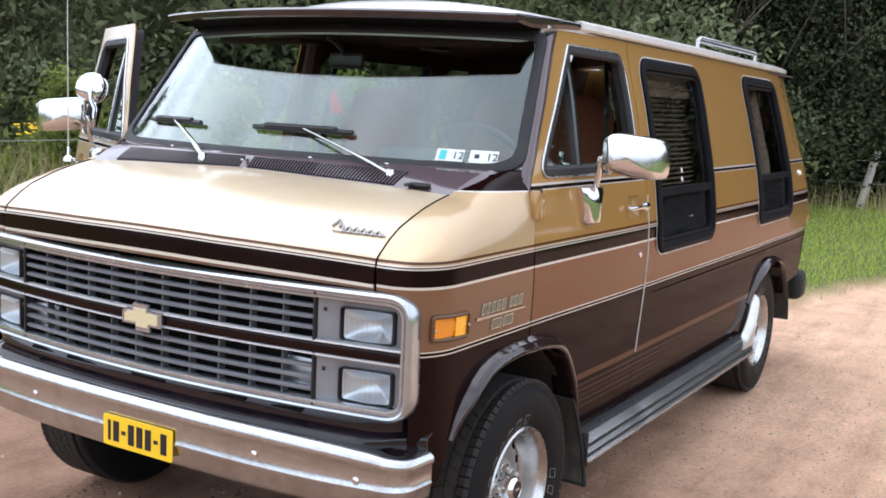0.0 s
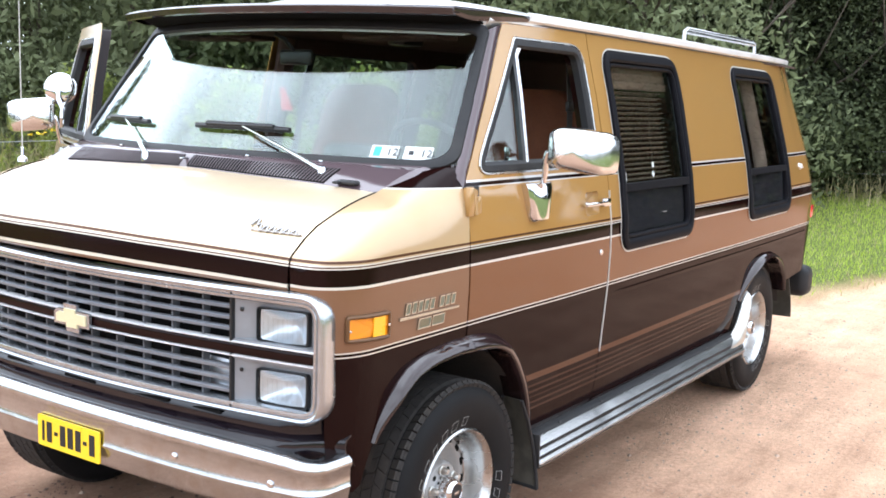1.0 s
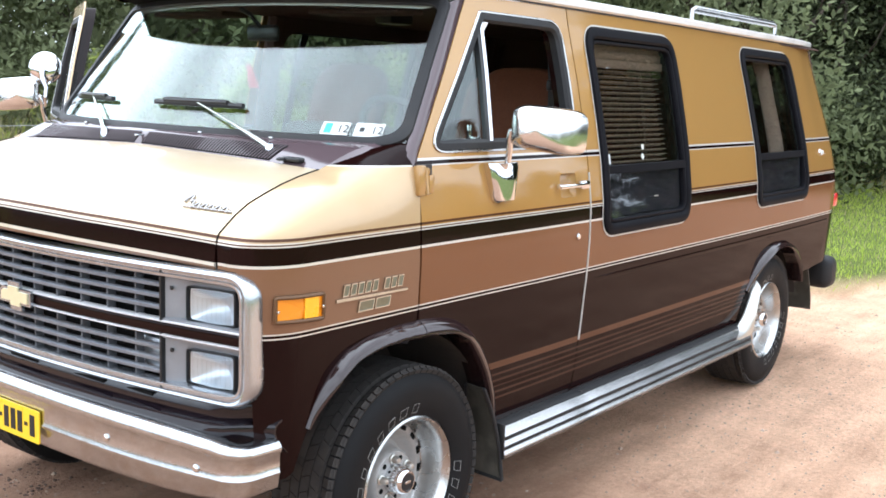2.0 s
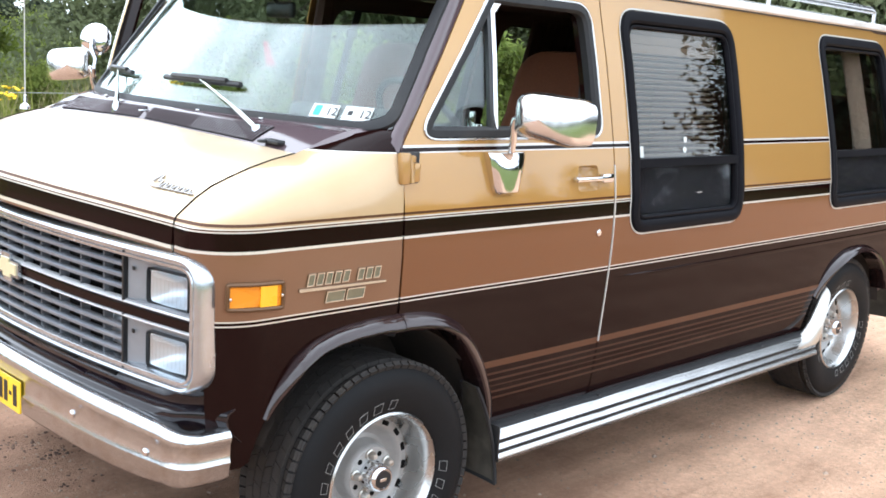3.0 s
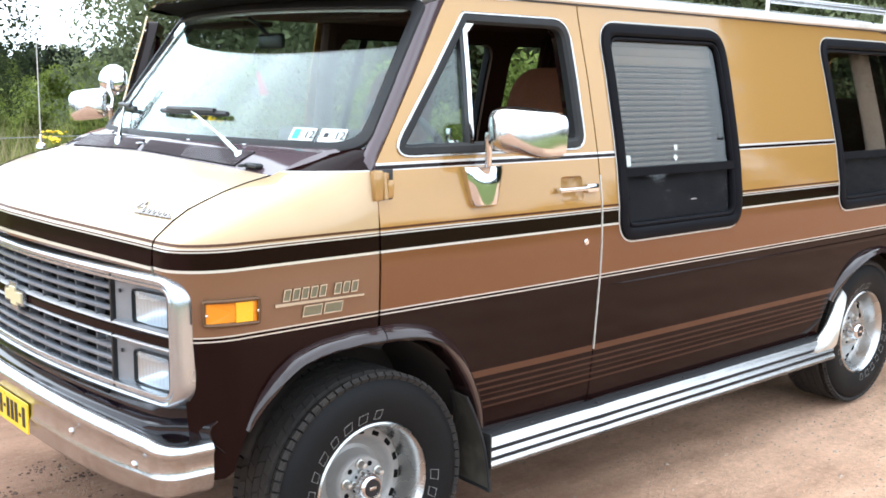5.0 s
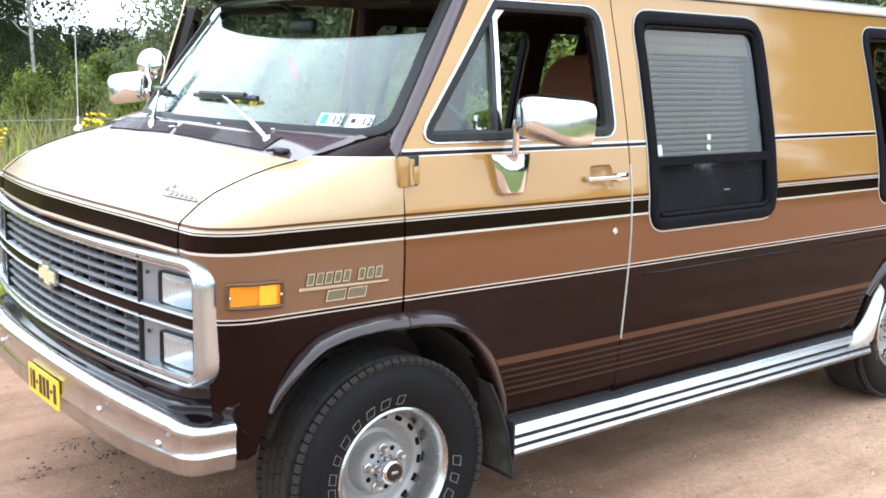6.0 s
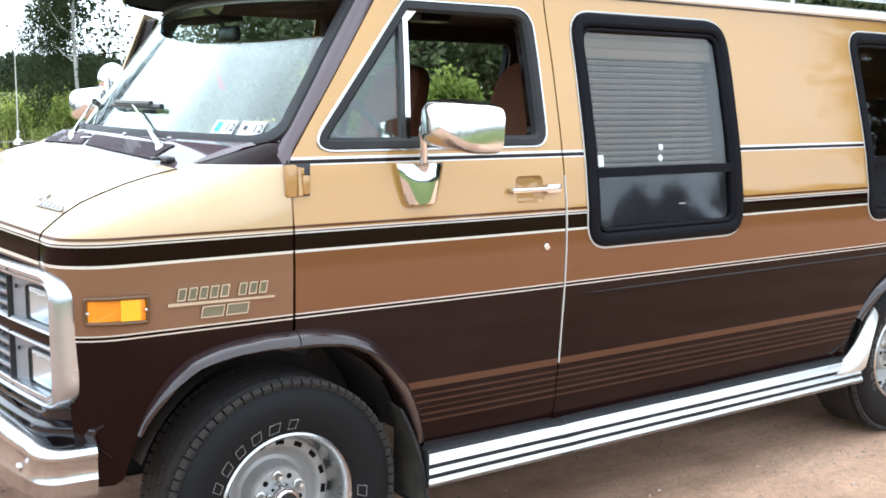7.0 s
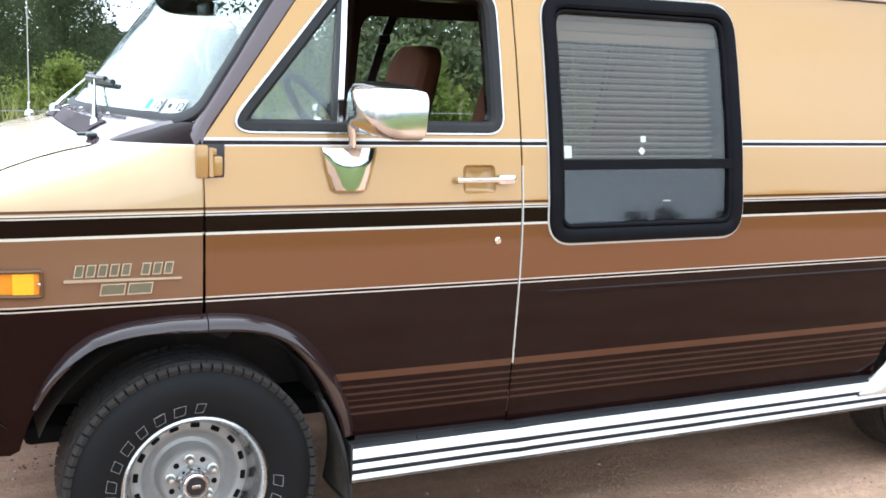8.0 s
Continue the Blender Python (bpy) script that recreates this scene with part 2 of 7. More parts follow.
M_FRAME = plain("black_window_frame", (0.007, 0.007, 0.009), 0.5, 0.0, 0.1, 60, wear=(0.012, 0.012, 0.014))
M_MATT = plain("matt_black", (0.006, 0.006, 0.006), 0.9, 0.0, 0.2, 50)
M_WELL = plain("muddy_black_lining", (0.028, 0.022, 0.018), 0.9, 0.0, 0.4, 14, bump=0.4, bscale=60, wear=(0.06, 0.046, 0.036), wearscale=7)
M_GRILLE = plain("grey_grille_plastic", (0.155, 0.165, 0.184), 0.32, 0.1, 0.08, 40, wear=(0.20, 0.20, 0.20))
M_BEZEL = plain("grey_headlight_bezel", (0.25, 0.26, 0.275), 0.4, 0.3, 0.08, 40, wear=(0.2, 0.2, 0.2))
M_ARGENT = plain("silver_wheel_paint", (0.33, 0.33, 0.32), 0.42, 0.25, 0.1, 60, wear=(0.26, 0.25, 0.235), wearscale=12)
M_SURROUND = plain("dulled_bright_trim", (0.47, 0.50, 0.53), 0.24, 0.9, 0.05, 40, wear=(0.58, 0.58, 0.58), wearscale=9)
M_LIP = plain("dull_polished_wheel_lip", (0.52, 0.52, 0.51), 0.27, 1.0, 0.05, 60, wear=(0.45, 0.44, 0.42), wearscale=12)
M_DULL = plain("dull_bright_metal", (0.60, 0.59, 0.55), 0.38, 1.0, 0.06, 30, wear=(0.5, 0.48, 0.43), wearscale=8)
M_WHITE = plain("faded_white_outline", (0.29, 0.29, 0.28), 0.6, 0.0, 0.1, 60)
M_TAPE = plain("silver_pinstripe_tape", (0.52, 0.50, 0.46), 0.35, 0.0, 0.06, 60)
M_AMBER = plain("amber_lens", (0.72, 0.235, 0.004), 0.3, 0.0, 0.05, 60, coat=0.4, wear=(0.78, 0.28, 0.006))
M_AMBERLIT = plain("amber_lens_front", (0.92, 0.42, 0.008), 0.3, 0.0, 0.05, 60, coat=0.4)
M_STRIP = plain("bright_grille_strip", (0.72, 0.72, 0.72), 0.3, 0.35, 0.05, 40)
M_UPRIGHT = plain("dark_grille_upright", (0.10, 0.103, 0.112), 0.45, 0.0, 0.08, 40)
M_BADGE = plain("darkened_chrome_badge", (0.48, 0.50, 0.46), 0.15, 1.0, 0.05, 40)
# dark green reflection in the bright badge, put into the face colour
M_BADGEFACE = plain("green_reflection_face", (0.20, 0.215, 0.17), 0.3, 0.9, 0.15, 60)
M_AMBERRIM = plain("amber_lamp_rim", (0.11, 0.055, 0.022), 0.35, 0.2, 0.1, 40)
M_RED = plain("red_lens", (0.60, 0.012, 0.014), 0.15, 0.0, 0.05, 60, coat=1.0)
M_YELLOW = plain("yellow_plate", (0.86, 0.56, 0.012), 0.35, 0.0, 0.04, 30, coat=0.4)
M_GOLD = plain("gold_emblem", (0.72, 0.66, 0.42), 0.3, 0.3, 0.05, 60)
M_VELOUR = plain("rust_velour", (0.16, 0.052, 0.022), 0.95, 0.0, 0.25, 120, bump=0.4, bscale=500, wear=(0.22, 0.08, 0.035))
M_DASH = plain("dark_dashboard", (0.05, 0.045, 0.045), 0.6, 0.0, 0.15, 40, bump=0.1)
M_LINER = plain("brown_interior_lining", (0.055, 0.027, 0.018), 0.9, 0.0, 0.2, 60, bump=0.2)
M_CURTAIN = plain("pale_curtain", (0.80, 0.75, 0.68), 0.9, 0.0, 0.1, 60, bump=0.2)
M_BLIND = plain("cream_blind", (0.68, 0.62, 0.52), 0.5, 0.0, 0.06, 30)
M_STICKER = plain("white_sticker", (0.60, 0.63, 0.61), 0.5, 0.0, 0.05, 60)
M_TEAL = plain("teal_ink", (0.05, 0.42, 0.42), 0.5, 0.0, 0.05, 60)
M_INK = plain("black_ink", (0.01, 0.01, 0.012), 0.5, 0.0, 0.05, 60)
M_REDCLOTH = plain("red_cloth", (0.55, 0.03, 0.03), 0.8, 0.0, 0.1, 60)
M_GLASS = glass_material("windscreen_glass", (0.88, 0.93, 0.91), gain=1.15)
# streaks of mirrored cloud put into the pane's reflection, drawn out down it
gn, gl_ = M_GLASS.node_tree.nodes, M_GLASS.node_tree.links
streak_tc, streak_map, streak_nz = gn.new("ShaderNodeTexCoord"), gn.new("ShaderNodeMapping"), gn.new("ShaderNodeTexNoise")
streak_map.inputs["Rotation"].default_value = (radians(14), 0, 0)
streak_map.inputs["Scale"].default_value = (0.5, 6.0, 0.5)
streak_nz.inputs["Scale"].default_value, streak_nz.inputs["Detail"].default_value = 1.0, 1.5
streak_range, streak_mul = gn.new("ShaderNodeMapRange"), gn.new("ShaderNodeMath")
streak_range.inputs["From Min"].default_value, streak_range.inputs["From Max"].default_value = 0.3, 0.7
streak_range.inputs["To Min"].default_value, streak_range.inputs["To Max"].default_value = 0.78, 1.25
streak_mul.operation, streak_mul.use_clamp = "MULTIPLY", True
gl_.new(streak_tc.outputs["Object"], streak_map.inputs["Vector"])
gl_.new(streak_map.outputs["Vector"], streak_nz.inputs["Vector"])
gl_.new(streak_nz.outputs["Fac"], streak_range.inputs["Value"])
pane_mix = gn["Material Output"].inputs["Surface"].links[0].from_node
gl_.new(pane_mix.inputs[0].links[0].from_socket, streak_mul.inputs[0])
gl_.new(streak_range.outputs["Result"], streak_mul.inputs[1])
gl_.new(streak_mul.outputs[0], pane_mix.inputs[0])
M_SIDEGLASS = glass_material("door_glass", (0.90, 0.94, 0.92), gain=1.0)
M_SMOKED = glass_material("smoked_glass", (0.64, 0.61, 0.58), f0=0.036, gain=1.1)
M_REARPANE = glass_material("clear_rear_pane", (0.66, 0.63, 0.60), f0=0.05, gain=0.6)
M_SCREEN = plain("grey_insect_mesh", (0.05, 0.05, 0.054), 0.9, 0.0, 0.3, 400, wear=(0.036, 0.036, 0.04), wearscale=10)
M_SLIDER = glass_material("dark_slider_glass", (0.72, 0.72, 0.74), f0=0.036, gain=0.9, rough=0.03)
M_LAMP = glass_material("lamp_glass", (0.97, 0.98, 0.98), gain=0.8, rough=0.04)
M_MIRROR = plain("mirror_glass", (0.9, 0.9, 0.9), 0.01, 1.0, 0.0, 10, spread=0.0)
M_REFLECTOR = plain("lamp_reflector", (0.56, 0.60, 0.64), 0.42, 1.0, 0.05, 10, bump=0.3, bscale=60)

for m, level in ((M_TYRE, 0.13), (M_FRAME, 0.05), (M_TREAD, 0.2), (M_RUBBER, 0.25), (M_FLAP, 0.2), (M_MATT, 0.1)):
    m.node_tree.nodes["Principled BSDF"].inputs["Specular IOR Level"].default_value = level

# ---------------------------------------------------------------- mesh helpers
CY = 0.985


def lerp(a, b, t):
    return a + (b - a) * t


def interp(x, xs, ys):
    return float(np.interp(x, xs, ys))


def join(*geos):
    V, F = [], []
    for v, f in geos:
        o = len(V)
        V += [tuple(p) for p in v]
        F += [tuple(i + o for i in q) for q in f]
    return V, F


def move(geo, m):
    flip = m.to_3x3().determinant() < 0
    return [tuple(m @ Vector(p)) for p in geo[0]], [tuple(reversed(q)) if flip else q for q in geo[1]]


MIRROR = Matrix.Translation((0, 2 * CY, 0)) @ Matrix.Diagonal((1, -1, 1, 1))


def mirrored(geo):
    return move(geo, MIRROR)


def grid(rows, closed=False, cap=False):
    """A skin over rows of points; closed: each row is a ring."""
    n = len(rows[0])
    V = [tuple(p) for r in rows for p in r]
    F = []
    for i in range(len(rows) - 1):
        for j in range(n if closed else n - 1):
            k = (j + 1) % n
            F.append((i * n + j, i * n + k, (i + 1) * n + k, (i + 1) * n + j))
    if cap and closed:
        F.append(tuple(reversed(range(n))))
        F.append(tuple((len(rows) - 1) * n + j for j in range(n)))
    return V, F


def shell(rows, off):
    """A skin with thickness: off is a vector or a function of the point."""
    get = off if callable(off) else (lambda p: off)
    inner = [[tuple(Vector(p) + Vector(get(p))) for p in r] for r in rows]
    ring = []
    for a, b in zip(rows, inner):
        ring.append(list(a) + list(reversed(b)))
    n, k = len(rows[0]), len(ring[0])
    V, F = grid(ring, closed=True)
    for base, sgn in ((0, 1), ((len(rows) - 1) * k, -1)):
        for j in range(n - 1):
            q = (base + j, base + k - 1 - j, base + k - 2 - j, base + j + 1)
            F.append(q if sgn > 0 else tuple(reversed(q)))
    return V, F


def tube(path, r, n=10, cap=True):
    P = [Vector(p) for p in path]
    rows, up = [], None
    for i, p in enumerate(P):
        d = (P[min(i + 1, len(P) - 1)] - P[max(i - 1, 0)]).normalized()
        if up is None:
            up = d.orthogonal().normalized()
        up = (up - d * up.dot(d)).normalized()
        side = d.cross(up)
        rr = r[i] if isinstance(r, (list, tuple)) else r
        rows.append([p + rr * (math.cos(a) * up + math.sin(a) * side) for a in [2 * math.pi * k / n for k in range(n)]])
    return grid(rows, closed=True, cap=cap)


def rbox(c, s, bevel=0.01, seg=2):
    bm = bmesh.new()
    bmesh.ops.create_cube(bm, size=1.0, matrix=Matrix.Translation(c) @ Matrix.Diagonal((*s, 1)))
    if bevel:
        bmesh.ops.bevel(bm, geom=bm.edges[:], offset=min(bevel, 0.49 * min(s)), segments=seg, affect="EDGES", profile=0.5)
    bm.verts.index_update()
    out = [tuple(v.co) for v in bm.verts], [tuple(v.index for v in f.verts) for f in bm.faces]
    bm.free()
    return out


def lathe(profile, n=48, center=(0, 0, 0)):
    """Profile of (radius, y) turned round the y axis."""
    rows = []
    for r, y in profile:
        rows.append([(center[0] + r * math.cos(a), center[1] + y, center[2] + r * math.sin(a)) for a in [2 * math.pi * k / n for k in range(n)]])
    return grid(rows, closed=True)


def rpoly(pts, radii, n=6):
    """A polygon with rounded corners."""
    out, k = [], len(pts)
    for i, p in enumerate(pts):
        r = radii[i] if isinstance(radii, (list, tuple)) else radii
        a, b, c = Vector(pts[i - 1]), Vector(p), Vector(pts[(i + 1) % k])
        u, w = (a - b), (c - b)
        ang = u.angle(w)
        d = min(r / math.tan(ang / 2), 0.49 * u.length, 0.49 * w.length)
        s, e = b + u.normalized() * d, b + w.normalized() * d
        for j in range(n + 1):
            t = j / n
            q = (1 - t) ** 2 * s + 2 * t * (1 - t) * b + t * t * e
            out.append((q.x, q.y))
    return out


def dense(poly, step):
    out = []
    for i, p in enumerate(poly):
        q = poly[(i + 1) % len(poly)]
        d = math.dist(p, q)
        k = max(1, int(math.ceil(d / step)))
        for j in range(k):
            out.append((lerp(p[0], q[0], j / k), lerp(p[1], q[1], j / k)))
    return out


def inside(pts, poly):
    pts, poly = np.asarray(pts, float), np.asarray(poly, float)
    res = np.zeros(len(pts), bool)
    for (x0, y0), (x1, y1) in zip(poly, np.roll(poly, -1, 0)):
        cross = (y0 > pts[:, 1]) != (y1 > pts[:, 1])
        if y0 != y1:
            res ^= cross & (pts[:, 0] < (x1 - x0) * (pts[:, 1] - y0) / (y1 - y0) + x0)
    return res


def sheet(outline, holes, step, fmap, thick):
    """A panel cut to an outline in two coordinates, with holes, bent by fmap and given thickness towards the body's inside."""
    from mathutils.geometry import delaunay_2d_cdt
    loops = [dense(outline, step)] + [dense(h, step) for h in holes]
    pts, edges = [], []
    for lp in loops:
        o = len(pts)
        pts += lp
        edges += [(o + i, o + (i + 1) % len(lp)) for i in range(len(lp))]
    arr = np.array(loops[0])
    gx = np.arange(arr[:, 0].min() + step / 2, arr[:, 0].max(), step)
    gy = np.arange(arr[:, 1].min() + step / 2, arr[:, 1].max(), step)
    g = np.array([(x, y) for x in gx for y in gy]).reshape(-1, 2)
    keep = inside(g, loops[0])
    for h in loops[1:]:
        keep &= ~inside(g, h)
    g = g[keep]
    bd = np.array(pts)
    if len(g):
        near = np.array([np.min(np.abs(bd - q).max(1)) for q in g])
        g = g[near > 0.35 * step]
    allp = pts + [tuple(q) for q in g]
    v, e, f, *_ = delaunay_2d_cdt([Vector(p) for p in allp], edges, [], 0, 1e-5)
    v2 = np.array([(p.x, p.y) for p in v])
    cen = np.array([v2[list(t)].mean(0) for t in f])
    ok = inside(cen, loops[0])
    for h in loops[1:]:
        ok &= ~inside(cen, h)
    tris = [tuple(t) for t, k in zip(f, ok) if k]
    outer = [tuple(fmap(x, y, 0.0)) for x, y in v2]
    inner = [tuple(fmap(x, y, thick)) for x, y in v2]
    n = len(outer)
    cnt = {}
    for t in tris:
        for a, b in zip(t, t[1:] + t[:1]):
            cnt[(a, b)] = cnt.get((a, b), 0) + 1
    F = list(tris) + [tuple(i + n for i in reversed(t)) for t in tris]
    F += [(a, a + n, b + n, b) for a, b in cnt if (b, a) not in cnt]
    return outer + inner, F


def ring_strip(poly, w, fmap, lift=0.0015):
    """A flat tape of width w along a closed outline, outside it."""
    a = np.array(dense(poly, 0.05))
    prev, nxt = np.roll(a, 1, 0), np.roll(a, -1, 0)
    d = nxt - prev
    nrm = np.stack([d[:, 1], -d[:, 0]], 1) / np.maximum(np.linalg.norm(d, axis=1, keepdims=True), 1e-9)
    area = 0.5 * np.sum(a[:, 0] * nxt[:, 1] - nxt[:, 0] * a[:, 1])
    if area < 0:
        nrm = -nrm
    b = a + nrm * w
    rows = [[fmap(x, z, -lift) for x, z in a], [fmap(x, z, -lift) for x, z in b]]
    return grid([list(r) for r in zip(*rows)] + [[rows[0][0], rows[1][0]]])


def frame_ring(poly, sections, fmap):
    """A moulded frame along a closed outline: sections of (distance inwards, lift off the panel)."""
    a = np.array(dense(poly, 0.05))
    nxt, prev = np.roll(a, -1, 0), np.roll(a, 1, 0)
    d = nxt - prev
    nrm = np.stack([-d[:, 1], d[:, 0]], 1) / np.maximum(np.linalg.norm(d, axis=1, keepdims=True), 1e-9)
    area = 0.5 * np.sum(a[:, 0] * nxt[:, 1] - nxt[:, 0] * a[:, 1])
    if area < 0:
        nrm = -nrm
    rows = []
    for s, lift in sections:
        b = a + nrm * s
        rows.append([fmap(x, z, -lift) for x, z in b])
    rows.append(rows[0])
    return grid(rows, closed=True)


def fix_normals(me):
    bm = bmesh.new()
    bm.from_mesh(me)
    bmesh.ops.recalc_face_normals(bm, faces=bm.faces[:])
    bm.to_mesh(me)
    bm.free()


def make(name, geo, mat, sharp=35, uv=None, recalc=True):
    me = bpy.data.meshes.new(name)
    me.from_pydata(geo[0], [], geo[1])
    if uv:
        lay = me.uv_layers.new(name="paint")
        for lp in me.loops:
            lay.data[lp.index].uv = uv(geo[0][lp.vertex_index])
    if recalc:
        fix_normals(me)
    me.polygons.foreach_set("use_smooth", [True] * len(me.polygons))
    me.set_sharp_from_angle(angle=radians(sharp))
    me.materials.append(mat)
    me.update()
    return new(name, me)


def part(name, geo, mat, parent, label="", sharp=35, uv=None, recalc=True):
    """One mesh object under a thing or under a part of it. Points are given in world places."""
    ob = make(name, geo, mat, sharp, uv, recalc)
    ob.parent = parent
    if parent.type == "EMPTY":
        ob.location = -parent.location
    return tagged(ob, label) if label else ob


def thing(name, at, label, category, group="", kind=""):
    e = new(name)
    e.location = at
    e.empty_display_size = 0.2
    return tagged(e, label, category, group, kind)


def text_geo(text, size, m, depth=0.002):
    cu = bpy.data.curves.new("t", "FONT")
    cu.body, cu.size, cu.extrude, cu.align_x, cu.align_y = text, size, depth, "CENTER", "CENTER"
    ob = bpy.data.objects.new("t", cu)
    me = ob.to_mesh()
    geo = [tuple(v.co) for v in me.vertices], [tuple(q.vertices) for q in me.polygons]
    ob.to_mesh_clear()
    bpy.data.objects.remove(ob)
    bpy.data.curves.remove(cu)
    return move(geo, m)

# ---------------------------------------------------------------- the van: shape of its skin
ZP = [0.0, 0.35, 0.44, 0.49, 0.54, 0.65, 0.93, 1.06, 1.18, 1.27, 1.33, 1.45, 1.65, 1.85, 1.925, 2.0]
YP = [0.08, 0.065, 0.046, 0.037, 0.030, 0.020, 0.0, -0.003, 0.0, 0.013, 0.021, 0.045, 0.090, 0.143, 0.158, 0.18]


def smooth(t):
    t = min(1.0, max(0.0, t))
    return t * t * (3 - 2 * t)


def taper(x, z):
    """The flank draws in towards the tail, most of all under the roof."""
    w = smooth((z - 1.0) / 0.9)
    return w * interp(x, [1.9, 2.75, 3.54, 3.8, 4.0], [0, 0.025, 0.045, 0.062, 0.088]) + (1 - w) * interp(x, [2.7, 3.54, 4.0], [0, 0.008, 0.020])


def skin_y(x, z):
    return interp(z, ZP, YP) + 0.012 * (1 - smooth(x / 0.9)) + taper(x, z)


def rear_x(z):
    return 4.31 - 0.02 * max(0.0, 0.8 - z) - 0.12 * max(0.0, (z - 1.05) / 0.88) ** 1.3


def side(u, z, t):
    """The near flank: u runs along the van and round its corners; t: depth under the skin."""
    if u < -0.46:
        s = min(-0.46 - u, 0.24) / 0.24 * math.pi / 2
        extra = max(0.0, -0.46 - u - 0.24)
        nx, ny = -math.sin(s), -math.cos(s)
        return (-0.46 - 0.17 * math.sin(s) - nx * t, skin_y(-0.46, z) + 0.13 * (1 - math.cos(s)) + extra - ny * t, z)
    if u > 4.0:
        s = min(u - 4.0, 0.33) / 0.33 * math.pi / 2
        return (4.0 + (rear_x(z) - 4.0) * math.sin(s) - math.sin(s) * t, skin_y(4.0, z) + 0.14 * (1 - math.cos(s)) + math.cos(s) * t, z)
    return (u, skin_y(u, z) + t, z)


def arch(cx, cz, a, b, d0, d1, n=26):
    return [(cx + a * math.cos(radians(lerp(d0, d1, i / n))), cz + b * math.sin(radians(lerp(d0, d1, i / n)))) for i in range(n + 1)]


# the front wheel opening is not quite round: it bulges before and behind the wheel
ARCH_AT = [10, 25, 31, 40, 49, 57, 66, 73, 81, 90, 95, 104, 114, 122, 130, 137, 142, 148, 165]
ARCH_R = [0.497, 0.498, 0.500, 0.506, 0.512, 0.517, 0.513, 0.506, 0.498, 0.493, 0.497, 0.506, 0.526, 0.540, 0.540, 0.531, 0.523, 0.512, 0.500]
LIP_AT = [10, 42, 49, 57, 66, 75, 88, 99, 106, 113, 119, 126, 134, 141, 149]
LIP_W = [0.046, 0.050, 0.047, 0.042, 0.041, 0.046, 0.045, 0.042, 0.040, 0.040, 0.037, 0.032, 0.027, 0.021, 0.012]


def front_arch(inset, d0, d1, n=30):
    out = []
    for i in range(n + 1):
        d = lerp(d0, d1, i / n)
        r = interp(d, ARCH_AT, ARCH_R) - inset
        out.append((r * math.cos(radians(d)), 0.39 + r * math.sin(radians(d))))
    return out


UV = lambda p: (p[0], p[2])
FRONT_WHEEL, REAR_WHEEL = (-0.003, -0.030, 0.374), (3.175, 0.014, 0.385)
TYRE_R = 0.368
DOOR_ANGLE = 60.0
HINGE = (0.03, 2 * CY - 0.02, 0)
OPEN_DOOR = Matrix.Translation(HINGE) @ Matrix.Rotation(radians(DOOR_ANGLE), 4, "Z") @ Matrix.Translation((-HINGE[0], -HINGE[1], 0))

van = thing("camper_van", (1.7, CY, 0.0), "brown and tan striped conversion van parked on the dirt", "van")


def both(name, geo, mat, parent=None, label="", sharp=35, uv=None):
    """The part on the near flank and its twin on the far one."""
    a = part(name, geo, mat, parent or van, label, sharp, uv)
    g = mirrored(geo)
    b = part(name, g, mat, parent or van, label, sharp, uv)
    return a, b


# -------- front wings
HOOD_A = [0.0, 0.006, 0.010, 0.018, 0.036, 0.12, 0.18, 0.30, 0.45, 0.62, 0.80, 1.0]
HOOD_Z = [1.108, 1.135, 1.163, 1.182, 1.196, 1.222, 1.240, 1.268, 1.291, 1.314, 1.333, 1.349]


def hood_seam(x):
    """Height and place across of the seam between bonnet and wing."""
    z = interp((x + 0.6337) / 0.3817, HOOD_A, HOOD_Z) if x < -0.252 else interp(x, [-0.252, -0.13, 0.02], [1.349, 1.392, 1.432])
    y = interp(x, [-0.63, -0.13, 0.02], [0.178, 0.180, 0.085])
    return y, z


def build_wing():
    fender = [(0.018, 1.12), (-0.735, 1.12), (-0.735, 1.104), (-0.665, 1.102), (-0.635, 1.085), (-0.612, 1.055), (-0.605, 1.02), (-0.605, 0.80), (-0.596, 0.70), (-0.575, 0.52), (-0.492, 0.52)]
    fender += front_arch(0.010, 163, 88)
    low = sheet(fender, [], 0.03, side, 0.006)
    rows, n = [], 30
    for i in range(n + 1):
        u = lerp(0.018, -0.735, (i / n) ** 0.85)
        b = Vector(side(u, 1.12, 0))
        x = b.x
        sy, sz = hood_seam(x)
        s = Vector((x, max(sy, b.y), sz))
        if i == n:
            s = Vector((-0.632, 0.178, 1.165))
        e = Vector(side(u, min(1.186, lerp(b.z, s.z, 0.7)), 0))
        row = [tuple(b.lerp(e, j / 4)) for j in range(4)]
        b, c1 = e, e + Vector((0, 0.004, 0.45 * (s.z - e.z)))
        c2 = Vector((x, lerp(e.y, s.y, 0.25), s.z - 0.010))
        for j in range(13):
            t = j / 12
            row.append(tuple((1 - t) ** 3 * b + 3 * t * (1 - t) ** 2 * c1 + 3 * t * t * (1 - t) * c2 + t ** 3 * s))
        rows.append(row)
    top = shell(rows, (0.005, 0.004, -0.004))
    return join(low, top)


wing = build_wing()
both("front_wing", wing, M_WING, uv=UV)

# -------- doors
DOOR_EDGE = [(0.026, 0.888), (0.026, 1.376), (0.402, 1.893), (0.43, 1.915), (1.028, 1.915), (1.028, 0.456), (0.50, 0.456)]
DOOR_OUT = DOOR_EDGE + front_arch(0.010, 8, 86)
WIN = rpoly([(0.082, 1.398), (0.970, 1.398), (0.970, 1.853), (0.468, 1.853)], [0.045, 0.06, 0.085, 0.02], 8)


